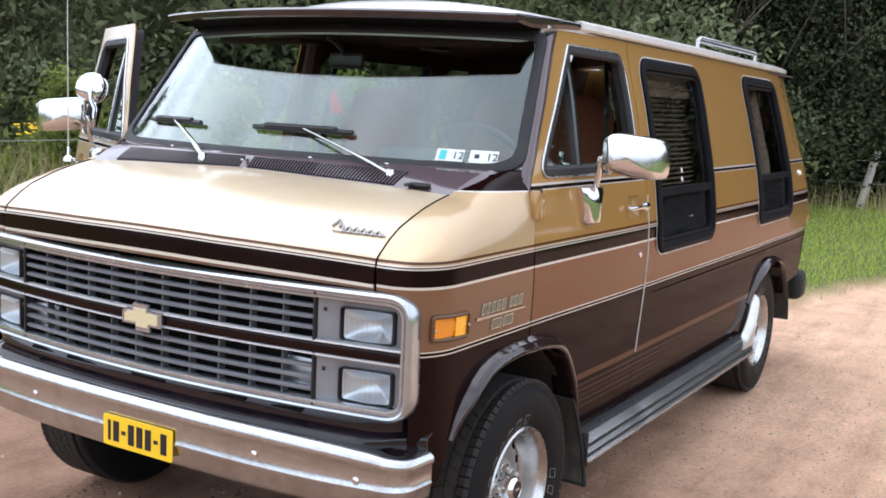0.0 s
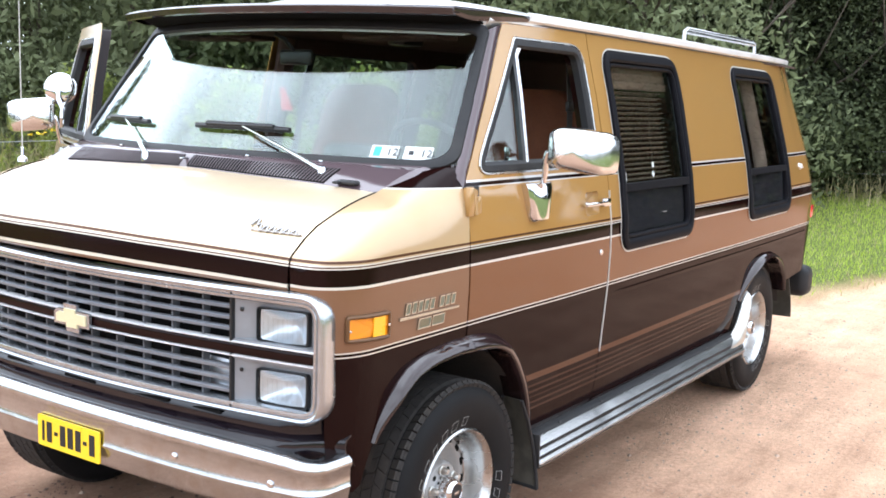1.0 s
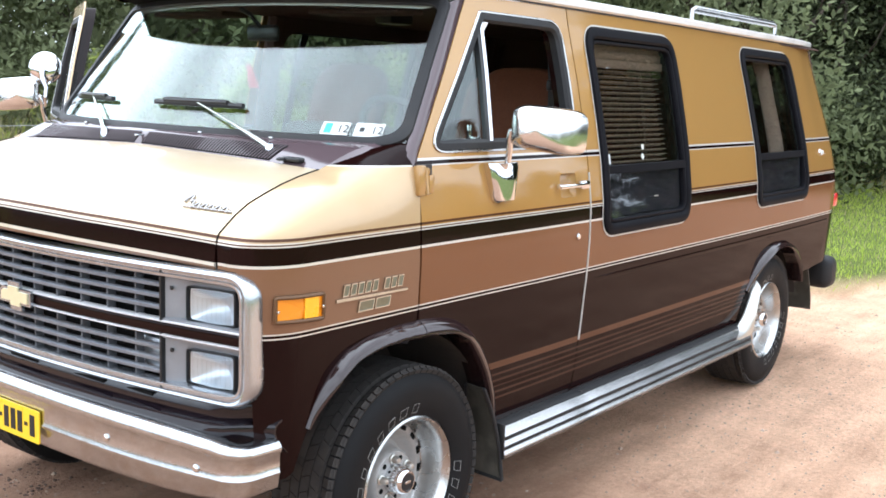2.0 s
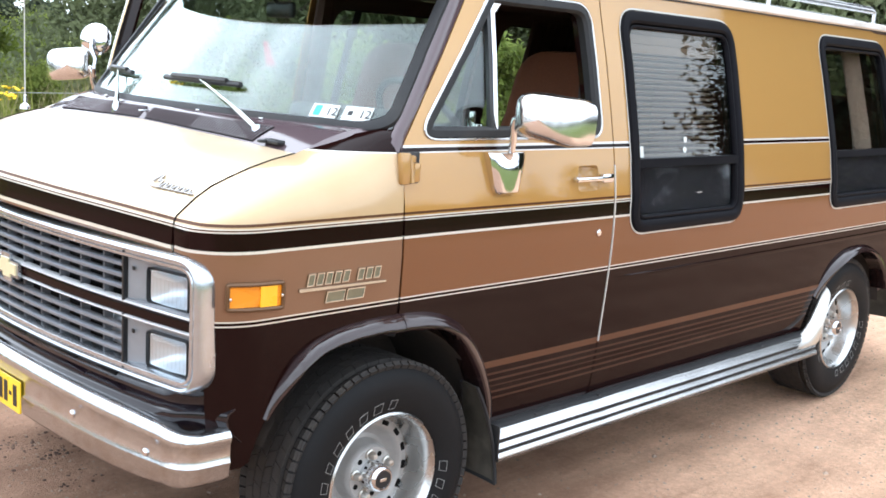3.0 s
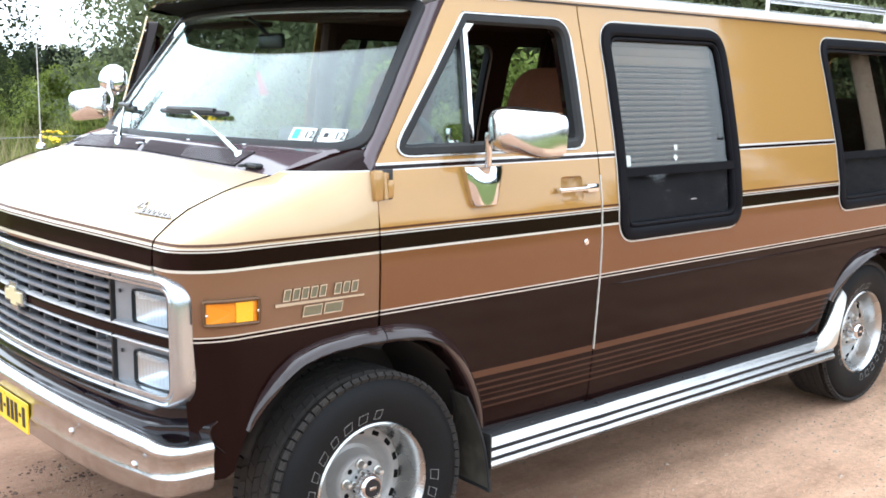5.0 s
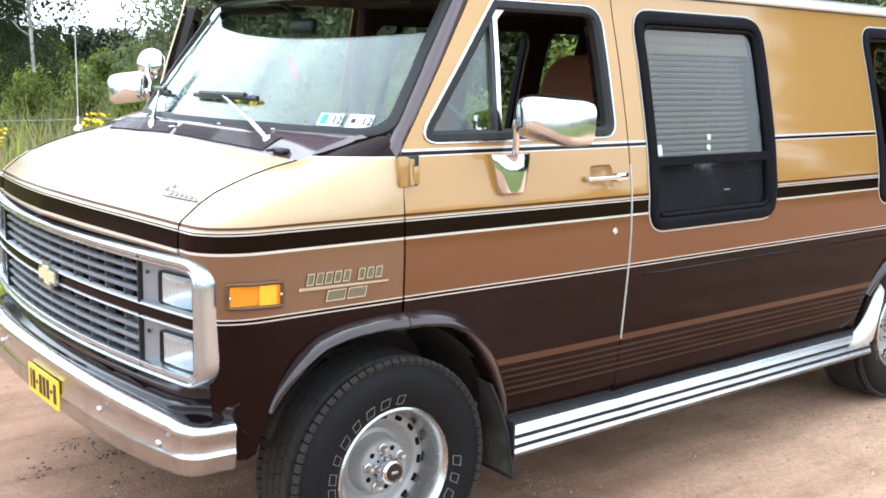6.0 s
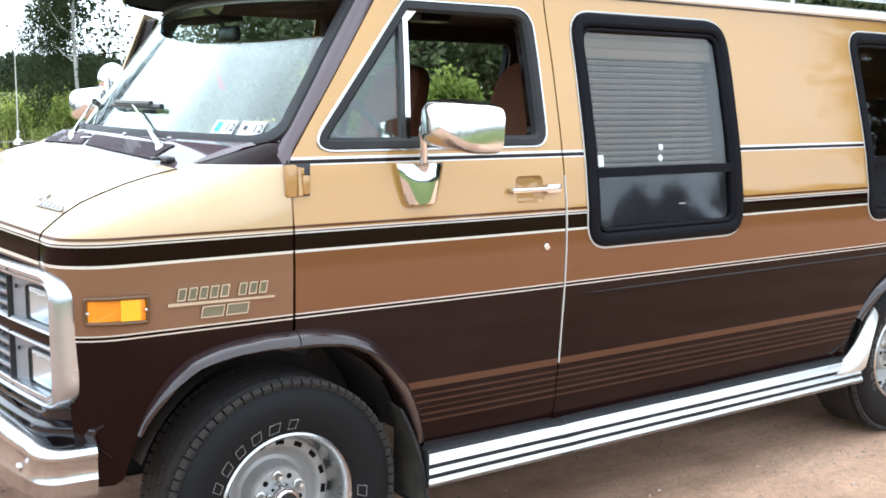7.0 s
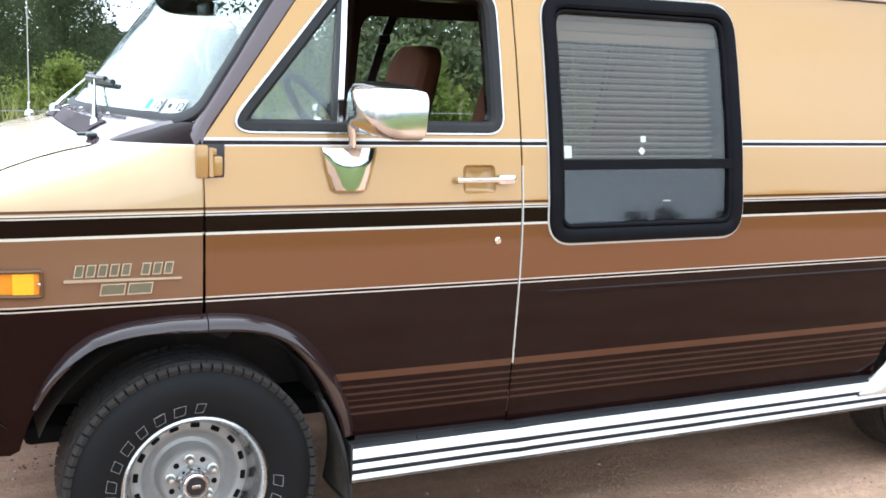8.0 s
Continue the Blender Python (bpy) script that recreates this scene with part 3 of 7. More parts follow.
DISH = rpoly([(0.822, 1.215), (0.937, 1.215), (0.934, 1.303), (0.822, 1.303)], 0.018, 5)


def build_door(parent, post, head=Matrix.Identity(4)):
    """A front door with its trim, window, handle and mirror; head moves the mirror on its arm."""
    door = part("front_door", post(sheet(DOOR_OUT, [WIN, DISH], 0.035, side, 0.007)), M_BODY, parent, "two-tone brown front door with chrome trim", uv=None)
    raw = sheet(DOOR_OUT, [WIN, DISH], 0.035, side, 0.007)
    lay = door.data.uv_layers.new(name="paint")
    for lp in door.data.loops:
        lay.data[lp.index].uv = UV(raw[0][lp.vertex_index])
    P = lambda name, geo, mat, label="": part(name, post(geo), mat, door, label)
    P("window_trim", frame_ring(WIN, [(-0.0045, 0.002), (-0.002, 0.0055), (0.0025, 0.0055), (0.0045, 0.001)], side), M_LIP, "thin bright window trim")
    P("window_seal", frame_ring(WIN, [(0.003, 0.001), (0.007, 0.004), (0.026, 0.003), (0.036, -0.008), (0.036, -0.035), (0.0, -0.03)], side), M_RUBBER)
    bar = [(0.418, 1.405), (0.435, 1.405), (0.483, 1.853), (0.466, 1.853)]
    P("vent_window_post", sheet(bar, [], 0.03, lambda x, z, t: side(x, z, 0.002 + t), 0.02), M_CHROME, "bright vent window post")
    vent = rpoly([(0.105, 1.405), (0.42, 1.405), (0.468, 1.85)], [0.03, 0.004, 0.01], 4)
    P("vent_window", sheet(vent, [], 0.05, lambda x, z, t: side(x, z, 0.018 + t), 0.004), M_SIDEGLASS)
    P("vent_window_frame", frame_ring(vent, [(0.0, -0.012), (0.0, -0.006), (0.016, -0.006), (0.016, -0.022), (0.0, -0.022)], side), M_BLACK)
    P("vent_latch", join(rbox(side(0.375, 1.432, 0.03), (0.035, 0.02, 0.02), 0.006), rbox(side(0.37, 1.455, 0.045), (0.02, 0.015, 0.05), 0.006)), M_CHROME)
    # pale plate added for the light seen through the window's top corner
    P("sun_shield", join(sheet([(0.476, 1.850), (0.590, 1.850), (0.560, 1.841), (0.515, 1.818), (0.482, 1.788)], [], 0.03, lambda x, z, t: side(x, z, 0.006 + t), 0.004),), M_ROOF, "small pale plate standing for light in the window corner")
    P("window_channel", join(tube([side(0.50, 1.84, 0.012), side(0.75, 1.846, 0.012), side(0.90, 1.843, 0.012), side(0.945, 1.815, 0.012), side(0.957, 1.76, 0.012)], 0.003, 6)), M_CHROME)
    P("door_lining", sheet([(0.06, 0.93), (0.06, 1.38), (1.0, 1.38), (1.0, 0.50), (0.55, 0.50)] + arch(0, 0.39, 0.53, 0.53, 20, 84), [], 0.08, lambda x, z, t: side(x, z, 0.07 + t), 0.02), M_LINER)
    P("door_frame_inner", join(sheet(rpoly([(0.10, 1.37), (1.0, 1.37), (1.0, 1.89), (0.45, 1.89)], 0.03, 3), [rpoly([(0.14, 1.41), (0.935, 1.41), (0.935, 1.83), (0.48, 1.83)], [0.03, 0.05, 0.06, 0.02], 5)], 0.05, lambda x, z, t: side(x, z, 0.012 + t), 0.045)), M_DARK)
    # handle in its dished recess
    rec = DISH
    cx, cz = 0.878, 1.259
    rows = []
    for s, d in ((1.03, 0.004), (1.0, 0.0035), (0.93, 0.011), (0.8, 0.019), (0.6, 0.022), (0.0, 0.023)):
        rows.append([side(lerp(cx, x, s), lerp(cz, z, s), d - 0.0012) for x, z in rec])
    P("handle_dish", grid(rows, closed=True), M_DISH, "tan dished recess behind the handle")
    h = join(rbox(side(0.89, 1.259, -0.022), (0.20, 0.012, 0.016), 0.005), rbox(side(0.965, 1.259, -0.016), (0.062, 0.022, 0.032), 0.007), rbox(side(0.80, 1.259, -0.014), (0.022, 0.022, 0.02), 0.006))
    P("door_handle", h, M_CHROME, "chrome door handle")
    P("door_lock", lathe_y(side(0.945, 1.065, 0), [(0.0, -0.007), (0.009, -0.007), (0.012, -0.004), (0.0125, 0.004)], 18), M_CHROME, "round chrome lock")
    hinge = join(rbox(side(0.018, 1.318, -0.010), (0.034, 0.030, 0.092), 0.007), rbox(side(0.061, 1.306, -0.010), (0.026, 0.028, 0.056), 0.006), rbox(side(0.050, 1.345, -0.010), (0.018, 0.026, 0.020), 0.004), tube([side(0.042, 1.276, -0.018), side(0.042, 1.356, -0.018)], 0.008, 10))
    P("hinge_shadow_gap", rbox(side(0.043, 1.316, -0.002), (0.080, 0.008, 0.098), 0.003), M_BLACK)
    P("door_hinge", hinge, M_DISH, "tan painted door hinge")
    # mirror
    base_rows = []
    for z, w, d in ((1.357, 0.176, 0.050), (1.345, 0.170, 0.055), (1.30, 0.148, 0.050), (1.25, 0.120, 0.045), (1.235, 0.108, 0.0425), (1.226, 0.09, 0.026)):
        xc = lerp(0.449, 0.446, (1.357 - z) / 0.13)
        pts = []
        for k in range(13):
            a = math.pi * k / 12
            pts.append((xc + 0.5 * w * math.cos(a) * (1.0 if abs(math.cos(a)) > 0.9 else 0.96), skin_y(0.45, z) + 0.003 - d * math.sin(a) ** 0.6, z))
        base_rows.append(pts)
    P("mirror_bracket", join(shell(base_rows, (0, 0.004, 0)), grid([base_rows[0], [(0.449, skin_y(0.45, 1.357), 1.357)] * 13])), M_CHROME, "tapering chrome mirror bracket")
    P("mirror_arm", move(tube([(0.452, 0.0, 1.350), (0.446, -0.012, 1.40), (0.436, -0.016, 1.44), (0.434, -0.022, 1.462), (0.442, -0.045, 1.474), (0.47, -0.075, 1.476)], 0.0115, 12), head), M_MIRRORCHROME)
    rows = []
    for k, (xx, s) in enumerate(((-0.066, 0.0), (-0.065, 0.22), (-0.062, 0.45), (-0.056, 0.66), (-0.045, 0.83), (-0.028, 0.945), (-0.004, 0.99), (0.02, 1.0), (0.05, 1.0), (0.055, 0.97))):
        ring = []
        for j in range(32):
            a = 2 * math.pi * j / 32
            ca, sa = math.cos(a), math.sin(a)
            e = 0.42
            yy = 0.100 * s * math.copysign(abs(ca) ** e, ca)
            zz = 0.074 * s * math.copysign(abs(sa) ** e, sa)
            ring.append((0.498 + xx - 0.42 * yy + 0.06 * zz, -0.120 + yy, 1.472 + zz + 0.012 * (yy / 0.1)))
        rows.append(ring)
    P("mirror_housing", move(grid(rows, closed=True), head), M_MIRRORCHROME, "chrome door mirror housing")
    gl = [[(p[0] - 0.004, -0.120 + (p[1] + 0.120) * 0.97, 1.472 + (p[2] - 1.472) * 0.97) for p in rows[-1]], [(0.556, -0.120, 1.472)] * 32]
    P("mirror_glass", move(grid(gl, closed=True), head), M_MIRROR)
    return door


def lathe_y(c, profile, n=24):
    return lathe(profile, n, c)


M_DISH = plain("tan_paint", [0.9 * c for c in TAN], 0.35, 0.2, 0.06, 300, coat=0.9)
near_door = build_door(van, lambda g: g)
far_door = build_door(van, lambda g: move(mirrored(g), OPEN_DOOR), Matrix.Translation((0.038, -0.006, 0.026)))
# paler wing paint carries the sky's reflection on the opened door
far_door.data.materials[0] = M_WING
tagged(far_door, "two-tone brown passenger door standing open, paled by painted sky sheen")
rows = []
disc, aim = Vector((0.236, 2.357, 1.618)), Vector((-0.70, -0.70, 0.10)).normalized()
across = aim.cross(Vector((0, 0, 1))).normalized()
rise = across.cross(aim)
for r, d in ((0.0, 0.016), (0.03, 0.0145), (0.055, 0.009), (0.068, 0.0), (0.072, -0.006), (0.070, -0.016), (0.0, -0.02)):
    rows.append([tuple(disc + d * aim + r * (math.cos(2 * math.pi * k / 28) * across + math.sin(2 * math.pi * k / 28) * rise)) for k in range(28)])
part("wide_angle_mirror", grid(rows, closed=True), M_CHROME, far_door, "round chrome blind-spot mirror")
part("wide_angle_mirror_arm", tube([(0.215, 2.345, 1.62), (0.205, 2.335, 1.58), (0.215, 2.315, 1.53), (0.205, 2.31, 1.49), (0.215, 2.325, 1.45)], 0.010, 10), M_CHROME, far_door)

# -------- rear quarter panels with two windows each
WX, WZ = (1.131, 1.922), (1.046, 1.853)


def window_outline(dx):
    return rpoly([(WX[0] + dx, WZ[0]), (WX[1] + dx, WZ[0]), (WX[1] + dx + 0.004, WZ[1]), (WX[0] + dx + 0.004, WZ[1])], [0.09, 0.09, 0.11, 0.10], 8)


WINDOWS = (0.0, 1.616)
REAR_ARCH = arch(3.175, 0.39, 0.475, 0.44, 172, 28)
quarter = [(1.034, 0.44), (2.702, 0.44)] + REAR_ARCH + [(4.33, 0.63), (4.33, 1.918), (1.034, 1.918)]


def hole(dx):
    o = np.array(window_outline(dx))
    c = o.mean(0)
    return [tuple(p) for p in c + (o - c) * 0.95]


quarter_geo = sheet(quarter, [hole(d) for d in WINDOWS], 0.045, side, 0.006)
part("rear_quarter_panel", quarter_geo, M_BODY, van, "two-tone brown rear flank panel", uv=UV)
FAR_WINDOWS = ((1.115, 2.205, 1.075, 1.862, False), (2.285, 2.96, 1.075, 1.862, True))


def far_outline(x0, x1, z0, z1):
    return rpoly([(x0, z0), (x1, z0), (x1, z1), (x0, z1)], [0.08, 0.08, 0.09, 0.09], 8)


far_quarter = sheet(quarter, [far_outline(x0 + 0.02, x1 - 0.02, z0 + 0.02, z1 - 0.02) for x0, x1, z0, z1, _ in FAR_WINDOWS], 0.06, side, 0.006)
part("rear_quarter_panel", mirrored(far_quarter), M_BODY, van, "two-tone brown rear flank panel", uv=UV)
for x0, x1, z0, z1, drape in FAR_WINDOWS:
    o = far_outline(x0, x1, z0, z1)
    fr = part("side_window", mirrored(frame_ring(o, [(0.0, 0.0), (0.004, 0.010), (0.03, 0.012), (0.036, 0.0), (0.036, -0.04), (0.0, -0.04)], side)), M_FRAME, van, "black framed clear window in the far flank")
    pn = part("pane", mirrored(sheet(far_outline(x0 + 0.03, x1 - 0.03, z0 + 0.03, z1 - 0.03), [], 0.12, lambda x, z, t: side(x, z, 0.01 + t), 0.004)), M_SIDEGLASS, fr)
    pn.visible_shadow = False
    if drape:
        rows = []
        for k in range(41):
            x = lerp(x0 + 0.22, x1 - 0.02, k / 40)
            rows.append([(x, skin_y(x, z) + 0.09 + 0.016 * math.sin(k * 1.25), z) for z in np.linspace(1.08, 1.86, 8)])
        part("curtain", mirrored(shell(rows, (0, 0.003, 0))), M_LINER, fr, "dark brown gathered curtain")


def build_window(dx, post, curtain):
    """A framed sliding window: black frame, cross bar, smoked panes, tape round it, and blind or curtain behind."""
    out = window_outline(dx)
    P = lambda name, geo, mat, parent, label="": part(name, post(geo), mat, parent, label)
    fr = P("side_window", frame_ring(out, [(0.0, 0.0), (0.004, 0.012), (0.018, 0.017), (0.036, 0.016), (0.046, 0.009), (0.050, 0.0), (0.052, -0.03), (0.0, -0.03)], side), M_FRAME, van, "black framed smoked window with rounded corners")
    P("pinstripe", ring_strip(out, 0.0065, side), M_TAPE, fr)
    x0, x1 = WX[0] + dx, WX[1] + dx
    bz = 1.302
    P("cross_bar", sheet([(x0 + 0.045, bz - 0.016), (x1 - 0.045, bz - 0.016), (x1 - 0.045, bz + 0.016), (x0 + 0.045, bz + 0.016)], [], 0.05, lambda x, z, t: side(x, z, -0.010 + t), 0.03), M_FRAME, fr)
    inn = rpoly([(x0 + 0.045, 1.098), (x1 - 0.045, 1.098), (x1 - 0.045, 1.80), (x0 + 0.045, 1.80)], [0.05, 0.05, 0.06, 0.06], 6)
    P("inner_frame", frame_ring(inn, [(0.0, 0.006), (0.006, 0.007), (0.012, 0.002), (0.014, -0.02), (0.0, -0.02)], side), M_FRAME, fr)
    up = rpoly([(x0 + 0.05, bz), (x1 - 0.05, bz), (x1 - 0.05, 1.797), (x0 + 0.05, 1.797)], [0.004, 0.004, 0.06, 0.06], 6)
    lo = rpoly([(x0 + 0.05, 1.10), (x1 - 0.05, 1.10), (x1 - 0.05, bz), (x0 + 0.05, bz)], [0.05, 0.05, 0.004, 0.004], 6)
    flat = lambda x, z, t: (x, skin_y(x, 1.20) + 0.012 + 0.115 * (z - 1.20) + t, z)
    for pane, bend, glass in ((up, lambda x, z, t: side(x, z, 0.008 + t), M_REARPANE if curtain else M_SMOKED), (lo, flat, M_SLIDER)):
        P("pane", sheet(pane, [], 0.09, bend, 0.004), glass, fr).visible_shadow = False
    P("insect_screen", sheet(lo, [], 0.09, lambda x, z, t: flat(x, z, t + 0.012), 0.002), M_SCREEN, fr, "grey mesh insect screen")
    if curtain:
        for xa, xb in ((x0 + 0.52, x0 + 0.68),):
            rows = []
            for k in range(41):
                x = lerp(xa, xb, k / 40)
                rows.append([(x, skin_y(x, z) + 0.10 + 0.016 * math.sin(k * 1.25 + 0.6 * math.sin(z * 5)), z) for z in np.linspace(1.12, 1.84, 10)])
            P("curtain", shell(rows, (0, 0.003, 0)), M_CURTAIN, fr, "pale gathered curtain")
        rows = []
        for k in range(41):
            x = lerp(x0 + 0.70, x1 + 0.04, k / 40)
            rows.append([(x, skin_y(x, z) + 0.13 + 0.02 * math.sin(k * 0.9), z) for z in np.linspace(1.08, 1.84, 10)])
        P("curtain", shell(rows, (0, 0.003, 0)), M_LINER, fr, "dark brown gathered curtain")
    else:
        z = 1.106
        while z < 1.79:
            rows = [[(x0 + 0.055, skin_y(1.5, z) + 0.065 + 0.024 * s, z + 0.007 * (1 - (2 * s - 1) ** 2) - 0.009 * s), (x1 - 0.075, skin_y(1.5, z) + 0.065 + 0.024 * s, z + 0.007 * (1 - (2 * s - 1) ** 2) - 0.009 * s)] for s in (0, 0.25, 0.5, 0.75, 1.0)]
            P("blind_slat", shell(rows, (0, 0, -0.0012)), M_BLIND, fr)
            z += 0.0215
        P("blind_head_rail", rbox(((x0 + x1) / 2, skin_y(1.5, 1.80) + 0.085, 1.80), (0.70, 0.03, 0.03), 0.004), M_BLIND, fr)
        for zz in (1.715, 1.750, 1.785):
            P("blind_valance", rbox(((x0 + x1) / 2 - 0.01, skin_y(1.5, zz) + 0.050, zz), (0.72, 0.008, 0.033), 0.003), M_BLIND, fr)
        for xx in (x0 + 0.155, x1 - 0.225):
            P("blind_cord", tube([(xx, skin_y(1.5, 1.8) + 0.058, 1.80), (xx, skin_y(1.5, 1.3) + 0.058, 1.11)], 0.0022, 6), M_BLIND, fr)
    return fr


for d in WINDOWS:
    w = build_window(d, lambda g: g, d > 1)
    if d < 1:
        part("sticker", sheet(rpoly([(1.185, 1.322), (1.222, 1.322), (1.222, 1.362), (1.185, 1.362)], 0.003, 2), [], 0.05, lambda x, z, t: side(x, z, 0.0065 + t), 0.001), M_STICKER, w, "small white square sticker")
        for (xx, zz, rot) in ((1.508, 1.384, 0), (1.500, 1.345, 45)):
            q = [(xx + 0.0145 * math.cos(radians(45 + rot + 90 * k)), zz + 0.0145 * math.sin(radians(45 + rot + 90 * k))) for k in range(4)]
            part("sticker", sheet(q, [], 0.05, lambda x, z, t: side(x, z, 0.0065 + t), 0.001), M_STICKER, w, "tiny pale sticker")
        part("window_latch", rbox(side(1.60, 1.178, 0.006), (0.034, 0.004, 0.004), 0.0015), M_DULL, w)

# -------- wheel arch flares
def flare(place, width, d0, d1, taper0):
    """A rolled lip along a wheel opening. place(degrees, distance inwards) gives a point of the flank."""
    rows, n = [], 48
    for i in range(n + 1):
        f = i / n
        d = lerp(d0, d1, f)
        k = smooth(f / 0.3) if taper0 else 1.0
        k2 = 0.3 + 0.7 * k
        w = width(d)
        row = []
        for g, lift in ((-0.09, -0.001), (0.0, 0.005), (0.14, 0.017), (0.34, 0.029), (0.60, 0.036), (0.84, 0.038), (0.97, 0.034), (1.04, 0.022), (1.04, -0.05)):
            x, z = place(d, w * g)
            row.append(side(x, z, -lift * k2 if lift > 0 else -lift))
        rows.append(row)
    return shell(rows, lambda p: (0, 0.003, 0))


def front_place(d, o):
    r = interp(d, ARCH_AT, ARCH_R) - o
    return r * math.cos(radians(d)), 0.39 + r * math.sin(radians(d))


def rear_place(d, o):
    return 3.175 + (0.477 - o) * math.cos(radians(d)), 0.39 + (0.442 - o) * math.sin(radians(d))


lip_width = lambda d: interp(d, LIP_AT, LIP_W)
both("wheel_arch_flare", flare(front_place, lip_width, 149, 86.9, True), M_ARCH, label="dark brown flared arch lip")
door_flare = flare(front_place, lip_width, 86.5, 10, False)
part("wheel_arch_flare", door_flare, M_ARCH, near_door)
part("wheel_arch_flare", move(mirrored(door_flare), OPEN_DOOR), M_ARCH, far_door)
both("wheel_arch_flare", flare(rear_place, lambda d: 0.033, 150, 24, True), M_ARCH)
for cx, cz, r in ((0, 0.39, 0.455), (3.175, 0.39, 0.44)):
    rows = []
    for i in range(25):
        d = radians(lerp(158, 12, i / 24))
        rows.append([(cx + r * math.cos(d), y, cz + r * math.sin(d)) for y in (0.05, 0.2, 0.42)] + [(cx, 0.42, cz)])
    both("wheel_well", grid(rows), M_WELL, label="black inner wheel well")

# -------- moulded crease low on the flank and the pale door edge strip
crease = []
for k in range(31):
    x = lerp(1.06, 4.0, k / 30)
    f = smooth((x - 1.06) / 0.25)
    crease.append([side(x, z, -d * f) for z, d in ((0.870, -0.0005), (0.884, 0.0042), (0.888, 0.0046), (0.8925, -0.0005))])
both("body_crease", grid(crease), M_DARK)
edge = [[side(1.0305, z, -0.0035), side(1.0345, z, -0.0035)] for z in np.linspace(0.652, 1.30, 14)]
part("door_edge_guard", shell(edge, (0, 0.006, 0)), M_TAPE, near_door, "pale door edge guard strip")

# -------- bonnet and scuttle
def lip_x(v):
    return -0.742 + 0.06 * abs(v) + 0.093 * v * v


def crown(v):
    return 0.020 * (1 - min(1.2, (abs(v) / 0.805) ** 2)) + 0.004 * max(0.0, 1 - abs(v) / 0.3)


def hood_back(v):
    return -0.292 + 0.062 * v * v


def hood_point(v, a):
    return Vector((lerp(lip_x(v), hood_back(v), a), CY + v, interp(a, HOOD_A, HOOD_Z) + crown(v) * (0.9 + 0.3 * a)))


avals = sorted(set(HOOD_A + [0.014, 0.024, 0.030, 0.05, 0.065, 0.09, 0.15, 0.22, 0.26, 0.37, 0.53, 0.7, 0.9]))
hood_rows = [[tuple(hood_point(v, a)) for a in avals] for v in np.linspace(-0.8005, 0.8005, 45)]
hood_geo = shell(hood_rows, (0.006, 0, -0.008))
bonnet = part("bonnet", hood_geo, M_BONNET, van, "tan bonnet with a dark brown front band", uv=lambda p: (p[0], min(1.35, max(1.1115, p[2] - crown(p[1] - CY)))))

for v in (-0.8035, 0.8035):
    part("bonnet_seam", tube([hood_point(v, a) + Vector((0, 0, 0.0006)) for a in avals[3:]], 0.0026, 6), M_MATT, van)

# scuttle between bonnet and windscreen
def glass_point(v, z):
    return Vector((-0.150 + 0.27 * v * v + 0.77 * (z - 1.508), CY + v, z))


def glass_low(v):
    return glass_point(v, 1.428 - 0.004 * v * v)


cowl_rows = []
for v in np.linspace(-0.803, 0.803, 41):
    a, b = hood_point(v, 1.0), glass_low(v * 1.04)
    a += Vector((0.004, 0, 0.0))
    row = []
    for k in range(9):
        t = k / 8
        q = a.lerp(b, t)
        q.z += 0.012 * math.sin(math.pi * t) - 0.004 * (1 - t)
        row.append(tuple(q))
    cowl_rows.append(row)
scuttle = part("scuttle_panel", shell(cowl_rows, (0, 0, -0.01)), M_SCUTTLE, van, "dark brown scuttle below the windscreen")


def cowl_point(v, t, lift=0.0):
    a, b = hood_point(v, 1.0) + Vector((0.004, 0, 0)), glass_low(v * 1.04)
    q = a.lerp(b, t)
    q.z += 0.012 * math.sin(math.pi * t) - 0.004 * (1 - t) + lift
    return q


for v0, v1 in ((-0.60, -0.02), (0.02, 0.66)):
    rows = [[tuple(cowl_point(v, t, 0.003)) for t in (0.06, 0.28, 0.5)] for v in np.linspace(v0, v1, 24)]
    vent = part("air_intake", shell(rows, (0, 0, -0.004)), M_MATT, scuttle, "black slotted fresh-air intake")
    fins = []
    for v in np.arange(v0 + 0.006, v1, 0.0125):
        fins.append(tube([cowl_point(v, 0.06, 0.004), cowl_point(v, 0.28, 0.0045), cowl_point(v, 0.5, 0.004)], 0.0022, 5))
    tagged(part("intake_grating", join(*fins), M_SCUTTLE, vent), kind="stuff")
for v in (-0.50, -0.23, -0.56 + 0.98):
    part("washer_nozzle", rbox(tuple(cowl_point(v, 0.78, 0.003)), (0.012, 0.014, 0.008), 0.003), M_CHROME, scuttle)
part("bonnet_catch", join(rbox(tuple(cowl_point(-0.685, 0.1, 0.008)), (0.03, 0.075, 0.014), 0.006), rbox(tuple(cowl_point(-0.66, 0.05, 0.012)), (0.05, 0.02, 0.01), 0.005)), M_BLACK, scuttle)
part("scuttle_divider", rbox(tuple(cowl_point(0.0, 0.28, 0.006)), (0.05, 0.012, 0.006), 0.002), M_CHROME, scuttle)

# -------- windscreen, seal, pillars
def half_at(z):
    return lerp(0.912, 0.822, (z - 1.424) / 0.46)


def screen(s, h, t=0.0):
    z = lerp(1.428, 1.880, h)
    v = s * half_at(z)
    p = glass_point(v, z - (0.004 * s * s if h < 0.5 else 0.012 * s * s))
    return p + Vector((0.79 * t, 0, -0.61 * t))


pane_rows = [[tuple(screen(s, h)) for h in np.linspace(0, 1, 14)] for s in np.linspace(-1, 1, 41)]
wind = part("windscreen", shell(pane_rows, (0.79 * 0.005, 0, -0.61 * 0.005)), M_GLASS, van, "curved windscreen mirroring the pale sky")
